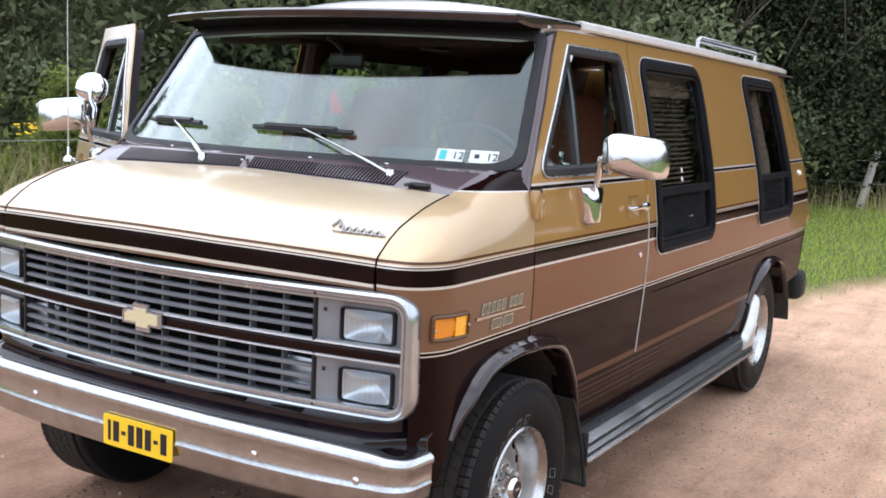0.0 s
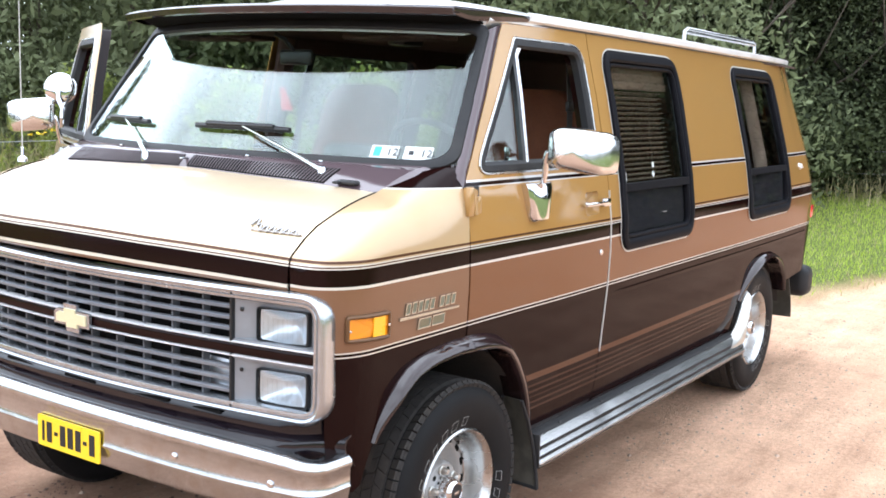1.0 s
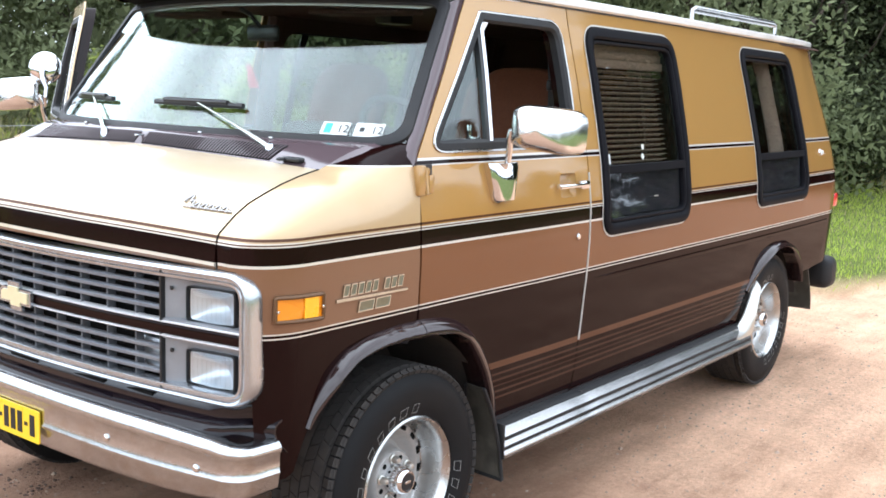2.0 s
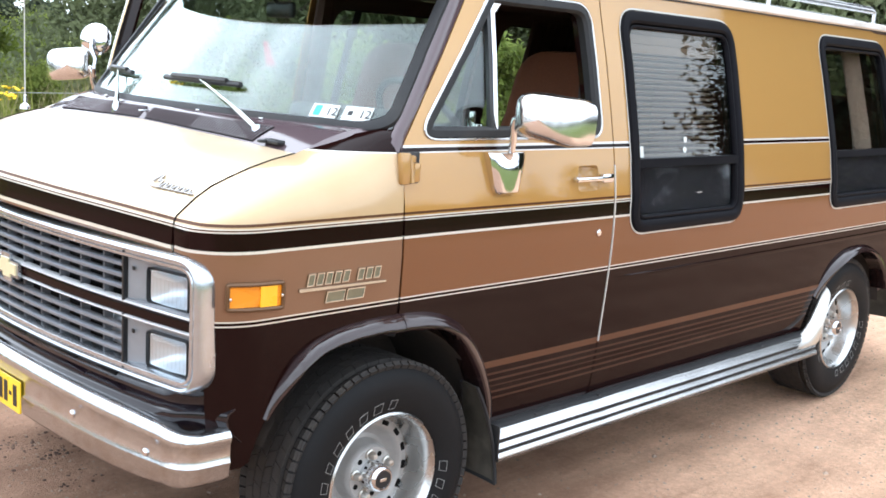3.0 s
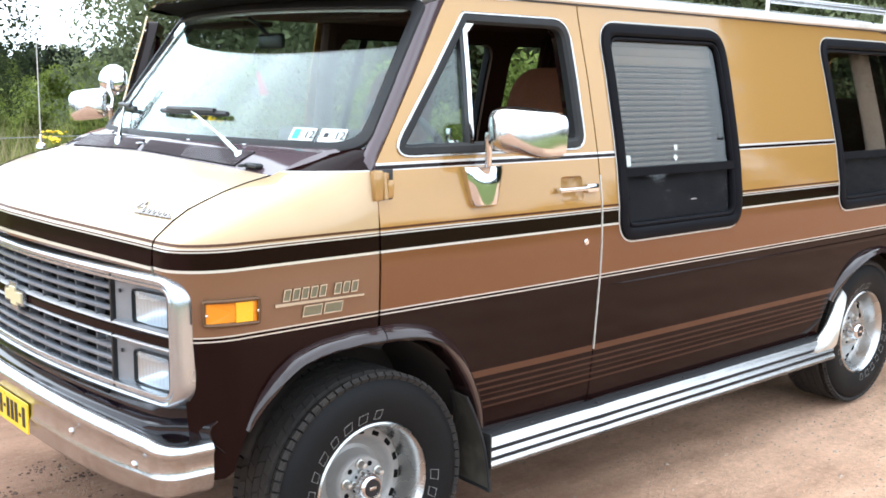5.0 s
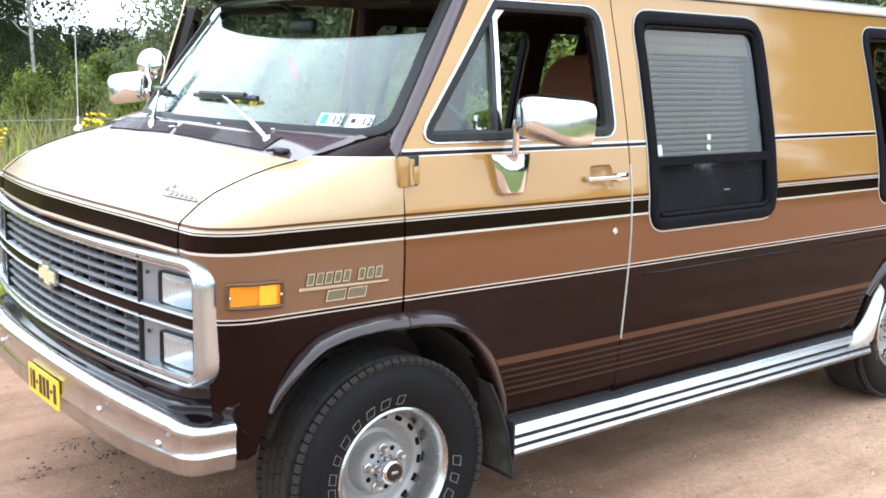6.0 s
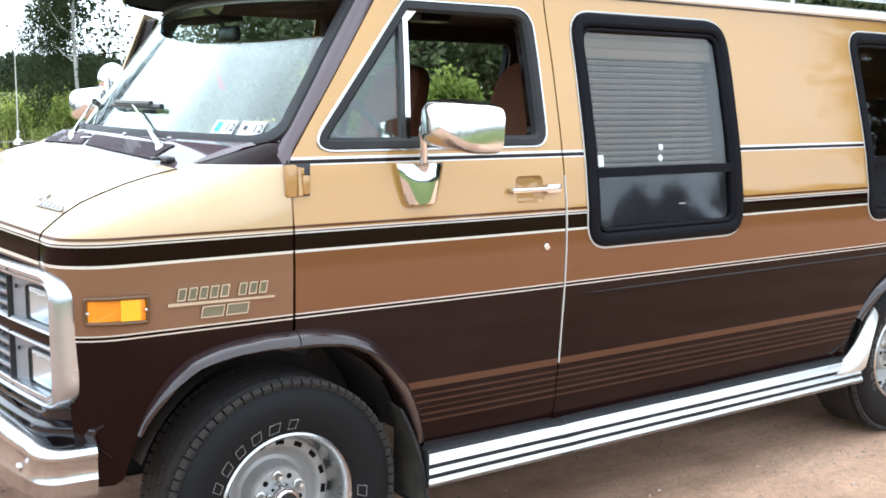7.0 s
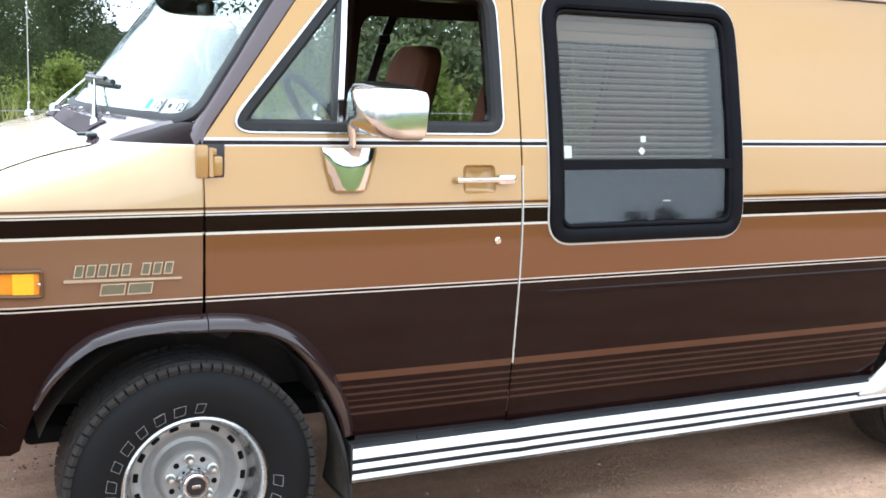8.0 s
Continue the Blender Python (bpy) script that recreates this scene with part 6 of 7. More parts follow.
for post in (lambda q: q, mirrored):
    holes = [[(lerp((WX[0] + WX[1]) / 2 + d, x, 0.93), lerp(1.45, z, 0.93)) for x, z in window_outline(d)] for d in WINDOWS] if post is not mirrored else [far_outline(x0 + 0.03, x1 - 0.03, z0 + 0.03, z1 - 0.03) for x0, x1, z0, z1, _ in FAR_WINDOWS]
    ln = sheet([(1.06, 0.62), (2.65, 0.62)] + arch(3.175, 0.39, 0.50, 0.47, 165, 15, 12) + [(4.2, 0.62), (4.2, 1.90), (1.06, 1.90)], holes, 0.12, lambda x, z, t: (x, skin_y(x, z) + 0.045 + t, z), 0.02)
    part("wall_lining", post(ln), M_LINER, van, "brown wall lining")
    part("door_post", post(join(tube([(1.08, 0.10, 0.6), (1.09, 0.10, 1.35), (1.09, 0.20, 1.9)], 0.045, 8))), M_LINER, van)
for pts in ([(1.10, 0.26, 1.84), (1.10, 0.24, 1.62), (1.08, 0.22, 1.2), (1.0, 0.22, 0.95)], [(1.36, 1.815, 1.93), (1.27, 1.80, 1.72), (1.21, 1.785, 1.55), (1.10, 1.75, 1.25), (1.0, 1.72, 0.95)]):
    strap = []
    for i in range(len(pts) - 1):
        for s in (0, 0.5):
            p = Vector(pts[i]).lerp(Vector(pts[i + 1]), s)
            strap.append([tuple(p + Vector((-0.022, 0, 0))), tuple(p), tuple(p + Vector((0.022, 0, 0)))])
    belt = part("seat_belt", shell(strap, (0, 0.003, 0)), M_BLACK, van, "black seat belt strap")
    q = Vector(pts[1])
    part("belt_guide", rbox(tuple(q), (0.062, 0.022, 0.045), 0.010), M_BLACK, belt)
part("roof_console", rbox((1.27, 1.20, 1.895), (0.16, 0.10, 0.05), 0.012), M_BLACK, van, "small black ceiling lamp unit")
part("cupboard", rbox((3.3, 2 * CY - 0.25, 1.0), (0.1, 0.2, 0.7), 0.02), M_LINER, van)
rv = part("interior_mirror", rbox((0.235, 0.945, 1.768), (0.03, 0.155, 0.058), 0.014, 3), M_BLACK, van, "black interior mirror on a stalk")
part("mirror_stalk", tube([(0.215, 0.94, 1.79), (0.185, 0.96, 1.83), (0.16, CY, 1.85)], 0.008, 8), M_BLACK, rv)
pend = part("hanging_pennant", shell([[(0.19 + 0.004 * k, 0.962 - 0.022 * k / 6, 1.655 - 0.085 * k / 6), (0.19 + 0.004 * k, 0.985 + 0.012 * k / 6, 1.655 - 0.085 * k / 6)] for k in range(7)], (0.003, 0, 0)), M_REDCLOTH, van, "small red pennant hanging below the mirror")
part("pennant_cord", tube([(0.225, 0.945, 1.74), (0.19, 0.972, 1.655)], 0.0018, 5), M_INK, pend)
for y in (0.55, 2 * CY - 0.55):
    part("sun_blind", rbox((0.34, y, 1.845), (0.14, 0.42, 0.02), 0.008), M_LINER, van)

# ---------------------------------------------------------------- ground
def edge_mask(x, y):
    """0 on the dirt, 1 in the grass."""
    w = 0.35 * noise.noise(Vector((x * 0.6, y * 0.6, 3.0))) + 0.15 * noise.noise(Vector((x * 2.3, y * 2.3, 5.0)))
    far = (y - 4.3 - 1.5 * min(6.0, max(0.0, -1.2 - x))) / 0.7 + w * 2
    right = (x - 6.4 + (y - 0.5) * 0.25) / 0.6 + w * 2
    if y < 0.6:
        right = (x - 6.4 - (0.6 - y) * 3.2) / 0.8 + w * 2
    near = min(0.5, (-y - 5.6) / 0.8 + w)
    return min(1.0, max(0.0, max(far, right, near) + 0.5))


def ground_z(x, y):
    n = noise.noise(Vector((x * 0.35, y * 0.35, 0.0))) * 0.018 + noise.noise(Vector((x * 1.6, y * 1.6, 7.0))) * 0.006
    near = math.exp(-((y - CY) / 1.6) ** 2) * (1 if -1.5 < x < 5 else 0.4)
    n *= 1 - 0.8 * near
    rut = 0.0
    for c in (-0.9, -2.4):
        rut -= 0.012 * math.exp(-((y - c - 0.1 * math.sin(x * 0.4)) / 0.22) ** 2)
    m = edge_mask(x, y)
    rise = 0.10 * m + 0.02 * max(0.0, y - 6)
    rise = min(rise, 0.9)
    return n + rut + rise + 0.008 * smooth(x / 3.2)


def axis_values(lo, hi, fine0, fine1, step):
    inner = list(np.arange(fine0, fine1 + 1e-6, step))
    a, s, out = fine0, step, []
    while a > lo:
        s *= 1.22
        a -= s
        out.append(max(a, lo))
    b, s, outr = fine1, step, []
    while b < hi:
        s *= 1.22
        b += s
        outr.append(min(b, hi))
    return list(reversed(out)) + inner + outr


gx, gy = axis_values(-1500, 1500, -4, 9, 0.1), axis_values(-1500, 1500, -4.5, 7, 0.1)
rows = []
masks = []
for x in gx:
    row = []
    for y in gy:
        row.append((x, y, ground_z(x, y)))
        masks.append(edge_mask(x, y))
    rows.append(row)


def ground_material():
    m, n, l, p = node_mat("sandy_dirt_and_turf")
    geo = n.new("ShaderNodeNewGeometry")

    def noise_tex(scale, detail, rough=0.6):
        k = n.new("ShaderNodeTexNoise")
        k.inputs["Scale"].default_value, k.inputs["Detail"].default_value, k.inputs["Roughness"].default_value = scale, detail, rough
        l.new(geo.outputs["Position"], k.inputs["Vector"])
        return k.outputs["Fac"]

    def ramp(fac, stops):
        k = n.new("ShaderNodeValToRGB")
        for i, (pos, c) in enumerate(stops):
            e = k.color_ramp.elements[i] if i < 2 else k.color_ramp.elements.new(pos)
            e.position, e.color = pos, rgb(c)
        l.new(fac, k.inputs["Fac"])
        return k.outputs["Color"]

    def mix(fac, a, b):
        k = n.new("ShaderNodeMix")
        k.data_type = "RGBA"
        l.new(fac, k.inputs[0])
        l.new(a, k.inputs[6])
        l.new(b, k.inputs[7])
        return k.outputs[2]
    big, mid, fine, grit = noise_tex(0.5, 5), noise_tex(3.5, 6), noise_tex(40, 8, 0.7), noise_tex(260, 3)
    sand = ramp(mid, [(0.25, (0.31, 0.195, 0.138)), (0.5, (0.43, 0.287, 0.205)), (0.75, (0.53, 0.375, 0.275))])
    damp = ramp(fine, [(0.3, (0.20, 0.122, 0.083)), (0.7, (0.54, 0.385, 0.285))])
    dirt = mix(ramp(big, [(0.4, (0.25, 0.25, 0.25)), (0.7, (0.6, 0.6, 0.6))]), sand, damp)
    vor = n.new("ShaderNodeTexVoronoi")
    vor.inputs["Scale"].default_value = 38
    l.new(geo.outputs["Position"], vor.inputs["Vector"])
    stone = ramp(vor.outputs["Distance"], [(0.06, (0.6, 0.6, 0.6)), (0.16, (0, 0, 0))])
    dirt = mix(stone, dirt, ramp(noise_tex(60, 2), [(0.35, (0.13, 0.09, 0.065)), (0.65, (0.60, 0.50, 0.41))]))
    vor2 = n.new("ShaderNodeTexVoronoi")
    vor2.inputs["Scale"].default_value = 95
    l.new(geo.outputs["Position"], vor2.inputs["Vector"])
    stone2 = ramp(vor2.outputs["Distance"], [(0.12, (0.55, 0.55, 0.55)), (0.26, (0, 0, 0))])
    dirt = mix(stone2, dirt, ramp(noise_tex(150, 2), [(0.38, (0.15, 0.095, 0.066)), (0.62, (0.62, 0.50, 0.40))]))
    paleness = n.new("ShaderNodeAttribute")
    paleness.attribute_name = "paleness"
    toned = n.new("ShaderNodeMix")
    toned.data_type, toned.blend_type = "RGBA", "MULTIPLY"
    toned.inputs[0].default_value = 1.0
    l.new(dirt, toned.inputs[6])
    l.new(ramp(paleness.outputs["Fac"], [(0.0, (1.12, 1.0, 0.94)), (1.0, (1.86, 1.76, 1.66))]), toned.inputs[7])
    dirt = toned.outputs[2]
    # faint wheel ruts and swept sand along the track
    mp = n.new("ShaderNodeMapping")
    mp.inputs["Rotation"].default_value = (0, 0, radians(-12))
    mp.inputs["Scale"].default_value = (0.35, 2.6, 1.0)
    l.new(geo.outputs["Position"], mp.inputs["Vector"])
    track = n.new("ShaderNodeTexNoise")
    track.inputs["Scale"].default_value, track.inputs["Detail"].default_value, track.inputs["Roughness"].default_value = 1.6, 7.0, 0.65
    l.new(mp.outputs["Vector"], track.inputs["Vector"])
    worn = n.new("ShaderNodeMix")
    worn.data_type, worn.blend_type = "RGBA", "MULTIPLY"
    worn.inputs[0].default_value = 1.0
    l.new(dirt, worn.inputs[6])
    l.new(ramp(track.outputs["Fac"], [(0.3, (0.74, 0.70, 0.67)), (0.5, (1.0, 0.99, 0.97)), (0.72, (1.2, 1.2, 1.2))]), worn.inputs[7])
    dirt = worn.outputs[2]
    turf = ramp(fine, [(0.2, (0.06, 0.085, 0.022)), (0.5, (0.13, 0.165, 0.038)), (0.8, (0.24, 0.25, 0.09))])
    at = n.new("ShaderNodeAttribute")
    at.attribute_name = "turf"
    l.new(mix(at.outputs["Fac"], dirt, turf), p.inputs["Base Color"])
    p.inputs["Roughness"].default_value = 0.95
    p.inputs["Specular IOR Level"].default_value = 0.2
    add = n.new("ShaderNodeMath")
    add.operation = "ADD"
    l.new(fine, add.inputs[0])
    l.new(track.outputs["Fac"], add.inputs[1])
    bp = n.new("ShaderNodeBump")
    bp.inputs["Strength"].default_value, bp.inputs["Distance"].default_value = 0.9, 0.03
    l.new(add.outputs[0], bp.inputs["Height"])
    b2 = n.new("ShaderNodeBump")
    b2.inputs["Strength"].default_value, b2.inputs["Distance"].default_value = 0.8, 0.008
    l.new(grit, b2.inputs["Height"])
    l.new(bp.outputs["Normal"], b2.inputs["Normal"])
    l.new(b2.outputs["Normal"], p.inputs["Normal"])
    return m


M_GROUND = ground_material()
ground = make("ground", grid(rows), M_GROUND, sharp=180, recalc=False)
tagged(ground, "pinkish sandy dirt track with grass verges", "ground", kind="structure")
att = ground.data.attributes.new("turf", "FLOAT", "POINT")
att.data.foreach_set("value", masks)

# darker ground at the van's nose; paler sand on the travelled track
paleness_values = []
for x in gx:
    for y in gy:
        w = 0.5 * noise.noise(Vector((x * 0.5, y * 0.5, 11.0))) + 0.25 * noise.noise(Vector((x * 1.7, y * 1.7, 13.0)))
        paleness_values.append(smooth((x - 0.35 * y - 0.2) / 1.9 + 0.45 * w))
att = ground.data.attributes.new("paleness", "FLOAT", "POINT")
att.data.foreach_set("value", paleness_values)

rng = np.random.default_rng(4)
M_PEBBLE = plain("pebbles", (0.36, 0.26, 0.19), 0.85, 0.0, 0.6, 9, wear=(0.60, 0.50, 0.41), wearscale=30)


def pebble_geo(count, x0, x1, y0, y1, lo, hi):
    V, F = [], []
    for k in range(count):
        x, y = rng.uniform(x0, x1), rng.uniform(y0, y1)
        if edge_mask(x, y) > 0.4:
            continue
        s = lo + (hi - lo) * rng.random() ** 4
        z = ground_z(x, y)
        o = len(V)
        a = rng.uniform(0, 6.28)
        for dx, dy, dz in ((1, 0, .1), (.2, .9, 0), (-.9, .3, .1), (-.4, -.8, 0), (.5, -.7, .1)):
            j = 1 + rng.uniform(-.25, .25)
            V.append((x + s * j * (dx * math.cos(a) - dy * math.sin(a)), y + s * j * (dx * math.sin(a) + dy * math.cos(a)), z + s * dz - 0.2 * s))
        V.append((x + 0.1 * s, y, z + 0.6 * s))
        F += [(o + i, o + (i + 1) % 5, o + 5) for i in range(5)]
    return V, F


peb = make("pebbles", join(pebble_geo(15000, -2.5, 6, -2.2, 1.6, 0.002, 0.010), pebble_geo(7000, -3.2, -0.2, -1.2, 2.6, 0.002, 0.009), pebble_geo(900, -4, 8, -4.5, 3.5, 0.007, 0.02)), M_PEBBLE, sharp=20, recalc=False)
tagged(peb, "small loose stones scattered on the dirt", "gravel", kind="stuff")


def soil_crumbs(spots):
    """Loose crumbs of dark damp soil, thick in the middle of each spot and thinning out."""
    r = np.random.default_rng(12)
    V, F = [], []
    for cx, cy, spread, count in spots:
        for k in range(count):
            x, y = cx + r.normal(0, spread), cy + r.normal(0, 0.7 * spread)
            q = 0.002 + 0.008 * r.random() ** 3
            z, o, a = ground_z(x, y), len(V), r.uniform(0, 6.28)
            for ring, lift in ((1.0, -0.2), (0.72, 0.45)):
                for i in range(6):
                    f, j = a + math.pi * i / 3, q * ring * r.uniform(0.7, 1.25)
                    V.append((x + j * math.cos(f), y + j * math.sin(f), z + q * (lift + r.uniform(-0.1, 0.1))))
            F += [(o + i, o + (i + 1) % 6, o + 6 + (i + 1) % 6, o + 6 + i) for i in range(6)] + [tuple(range(o + 6, o + 12))]
    return V, F


M_CLOD = plain("dark_damp_soil", (0.13, 0.078, 0.055), 0.95, 0.0, 0.6, 40, bump=0.6, bscale=150)
crumbs = make("soil_crumbs", soil_crumbs([(-0.39, 1.79, 0.07, 70), (-0.29, 1.63, 0.05, 50), (-0.36, 1.34, 0.06, 30), (-0.63, 1.58, 0.05, 50), (-0.19, 1.82, 0.06, 40), (0.05, 1.86, 0.07, 30), (0.1, 1.4, 0.08, 30), (-0.4, 1.6, 0.35, 90)]), M_CLOD, sharp=60)
tagged(crumbs, "crumbs of dark damp soil scattered on the dirt", "soil", kind="stuff")

# ---------------------------------------------------------------- plants
def leaf_material(name, dark, light, puff=0.0, trans=0.35):
    m, n, l, p = node_mat(name)
    geo = n.new("ShaderNodeNewGeometry")
    info = n.new("ShaderNodeObjectInfo")
    tc = n.new("ShaderNodeTexCoord")
    nz = n.new("ShaderNodeTexNoise")
    nz.inputs["Scale"].default_value, nz.inputs["Detail"].default_value = 0.8, 4.0
    l.new(tc.outputs["Object"], nz.inputs["Vector"])
    a = n.new("ShaderNodeMath")
    a.operation = "ADD"
    l.new(geo.outputs["Random Per Island"], a.inputs[0])
    l.new(nz.outputs["Fac"], a.inputs[1])
    h = n.new("ShaderNodeMath")
    h.operation = "MULTIPLY"
    h.inputs[1].default_value = 0.5
    l.new(a.outputs[0], h.inputs[0])
    ramp = n.new("ShaderNodeValToRGB")
    ramp.color_ramp.elements[0].position, ramp.color_ramp.elements[1].position = 0.2, 0.8
    ramp.color_ramp.elements[0].color, ramp.color_ramp.elements[1].color = rgb(dark), rgb(light)
    l.new(h.outputs[0], ramp.inputs["Fac"])
    hsv = n.new("ShaderNodeHueSaturation")
    mr = n.new("ShaderNodeMapRange")
    mr.inputs["To Min"].default_value, mr.inputs["To Max"].default_value = 0.75, 1.25
    l.new(info.outputs["Random"], mr.inputs["Value"])
    l.new(mr.outputs["Result"], hsv.inputs["Value"])
    l.new(ramp.outputs["Color"], hsv.inputs["Color"])
    p.inputs["Roughness"].default_value = 0.6
    p.inputs["Specular IOR Level"].default_value = 0.12
    l.new(hsv.outputs["Color"], p.inputs["Base Color"])
    t = n.new("ShaderNodeBsdfTranslucent")
    l.new(hsv.outputs["Color"], t.inputs["Color"])
    if puff:
        # leaves of one clump share a rounded light and shade
        at = n.new("ShaderNodeAttribute")
        at.attribute_name = "clump"
        nm = n.new("ShaderNodeMix")
        nm.data_type = "VECTOR"
        nm.inputs[0].default_value = puff
        l.new(geo.outputs["Normal"], nm.inputs[4])
        l.new(at.outputs["Vector"], nm.inputs[5])
        nn = n.new("ShaderNodeVectorMath")
        nn.operation = "NORMALIZE"
        l.new(nm.outputs[1], nn.inputs[0])
        l.new(nn.outputs["Vector"], p.inputs["Normal"])
        l.new(nn.outputs["Vector"], t.inputs["Normal"])
    mix = n.new("ShaderNodeMixShader")
    mix.inputs[0].default_value = trans
    l.new(p.outputs[0], mix.inputs[1])
    l.new(t.outputs[0], mix.inputs[2])
    l.new(mix.outputs[0], n["Material Output"].inputs["Surface"])
    return m


M_OAK = leaf_material("dark_woodland_leaves", (0.030, 0.042, 0.027), (0.080, 0.098, 0.058), 0.94, 0.25)
M_WILLOW = leaf_material("grey_green_leaves", (0.165, 0.190, 0.098), (0.255, 0.290, 0.150), 0.5, 0.5)
M_SALLOW = leaf_material("sallow_leaves", (0.062, 0.078, 0.038), (0.138, 0.164, 0.076), 0.93, 0.3)
M_DARKLEAF = leaf_material("loose_dark_leaves", (0.05, 0.068, 0.03), (0.10, 0.125, 0.055), 0.4, 0.5)
M_FRESH = leaf_material("fresh_green_leaves", (0.16, 0.21, 0.042), (0.32, 0.37, 0.09), 0.5, 0.5)
M_FAR = leaf_material("distant_leaves", (0.060, 0.080, 0.050), (0.105, 0.130, 0.080), 0.9)
M_BLADE = leaf_material("green_grass", (0.27, 0.37, 0.045), (0.56, 0.66, 0.13))
M_DRY = leaf_material("dry_grass", (0.28, 0.24, 0.11), (0.58, 0.51, 0.29))
M_WEED = leaf_material("weed_stems", (0.24, 0.28, 0.05), (0.46, 0.48, 0.12), 0.0, 0.5)
M_FLOWER = plain("yellow_petals", (0.80, 0.56, 0.015), 0.7, 0.0, 0.15, 60)
M_BARK = plain("grey_brown_bark", (0.085, 0.065, 0.05), 0.95, 0.0, 0.35, 10, bump=0.8, bscale=30, wear=(0.14, 0.13, 0.10))
M_BIRCH = plain("birch_bark", (0.55, 0.53, 0.48), 0.85, 0.0, 0.1, 10, bump=0.4, bscale=40, wear=(0.06, 0.055, 0.05), wearscale=5)
M_POST = plain("weathered_wood", (0.50, 0.46, 0.41), 0.9, 0.0, 0.2, 20, bump=0.6, bscale=80, wear=(0.30, 0.27, 0.23))
M_WIRE = plain("galvanised_wire", (0.35, 0.35, 0.35), 0.5, 0.8, 0.1, 50)


def crown_arrays(seed, height, radius, base, clumps, per, leaf, spread, lobes=7, corners=4):
    """Many small leaves in clumps round uneven lobes."""
    r = np.random.default_rng(seed)
    lob = []
    for k in range(lobes):
        f = (k + r.random()) / lobes
        z = lerp(base, height, 0.12 + 0.82 * f)
        w = radius * (0.35 + 0.75 * math.sin(math.pi * min(1.0, 0.18 + 0.8 * f)) ** 0.8) * (1 - 0.45 * f)
        a = r.uniform(0, 6.28)
        lob.append((math.cos(a) * w * 0.55, math.sin(a) * w * 0.55, z, w * r.uniform(0.6, 0.95), (height - base) * r.uniform(0.13, 0.22)))
    lob = np.array(lob)
    pick = r.integers(0, lobes, clumps)
    d = r.normal(size=(clumps, 3))
    d /= np.linalg.norm(d, axis=1, keepdims=True)
    rad = r.uniform(0.55, 1.08, (clumps, 1)) ** 0.6
    rad[: clumps // 4] *= 0.6
    cen = lob[pick, :3] + d * rad * np.stack([lob[pick, 3], lob[pick, 3], lob[pick, 4]], 1)
    pos = np.repeat(cen, per, 0) + r.normal(size=(clumps * per, 3)) * spread
    n = len(pos)
    u = r.normal(size=(n, 3))
    u /= np.linalg.norm(u, axis=1, keepdims=True)
    w = np.cross(u, r.normal(size=(n, 3)))
    w /= np.linalg.norm(w, axis=1, keepdims=True)
    s = leaf * r.uniform(0.55, 1.3, (n, 1))
    s[: n // 4] *= 1.4
    if corners == 3:
        V = np.stack([pos - u * s - w * s * 0.35, pos + u * s * 1.1, pos - u * s * 0.4 + w * s * 0.75], 1).reshape(-1, 3)
    else:
        V = np.stack([pos - u * s, pos + w * s * 0.42, pos + u * s, pos - w * s * 0.42], 1).reshape(-1, 3)
    away = pos - lob[np.repeat(pick, per), :3]
    away /= np.maximum(np.linalg.norm(away, axis=1, keepdims=True), 1e-6)
    near = pos - np.repeat(cen, per, 0)
    near /= np.maximum(np.linalg.norm(near, axis=1, keepdims=True), 1e-6)
    away = away * 0.6 + near * 0.4 + np.array([0, 0, 0.15])
    away /= np.maximum(np.linalg.norm(away, axis=1, keepdims=True), 1e-6)
    return V, n, away


def leaf_mesh(name, V, n, mat):
    me = bpy.data.meshes.new(name)
    k = len(V) // n
    me.vertices.add(k * n)
    me.vertices.foreach_set("co", np.ascontiguousarray(V, np.float32).ravel())
    me.loops.add(k * n)
    me.loops.foreach_set("vertex_index", np.arange(k * n, dtype=np.int32))
    me.polygons.add(n)
    me.polygons.foreach_set("loop_start", np.arange(0, k * n, k, dtype=np.int32))
    me.update(calc_edges=True)
    me.materials.append(mat)
    return me


def limbs_geo(seed, height, radius, base, thick):
    r = np.random.default_rng(seed + 50)
    trunk = [(0, 0, -0.1)]
    for k in range(1, 8):
        trunk.append((trunk[-1][0] + r.normal() * 0.05 * height / 8, trunk[-1][1] + r.normal() * 0.05 * height / 8, height * 0.9 * k / 7))
    parts = [tube(trunk, [thick * (1.25 if k == 0 else 1 - 0.85 * k / 7) for k in range(8)], 9)]
    for k in range(9):
        f = r.uniform(0.25, 0.85)
        i = int(f * 7)
        p = Vector(trunk[i]).lerp(Vector(trunk[min(7, i + 1)]), f * 7 - i)
        a = r.uniform(0, 6.28)
        L = radius * r.uniform(0.5, 0.95) * (1.15 - 0.6 * f)
        q = p + Vector((math.cos(a) * L * 0.55, math.sin(a) * L * 0.55, L * 0.35))
        e = p + Vector((math.cos(a) * L, math.sin(a) * L, L * 0.85))
        t = thick * (1 - 0.8 * f) * 0.55
        parts.append(tube([p, q, e], [t, t * 0.6, t * 0.15], 6))
    return join(*parts)


PLANTS = {}


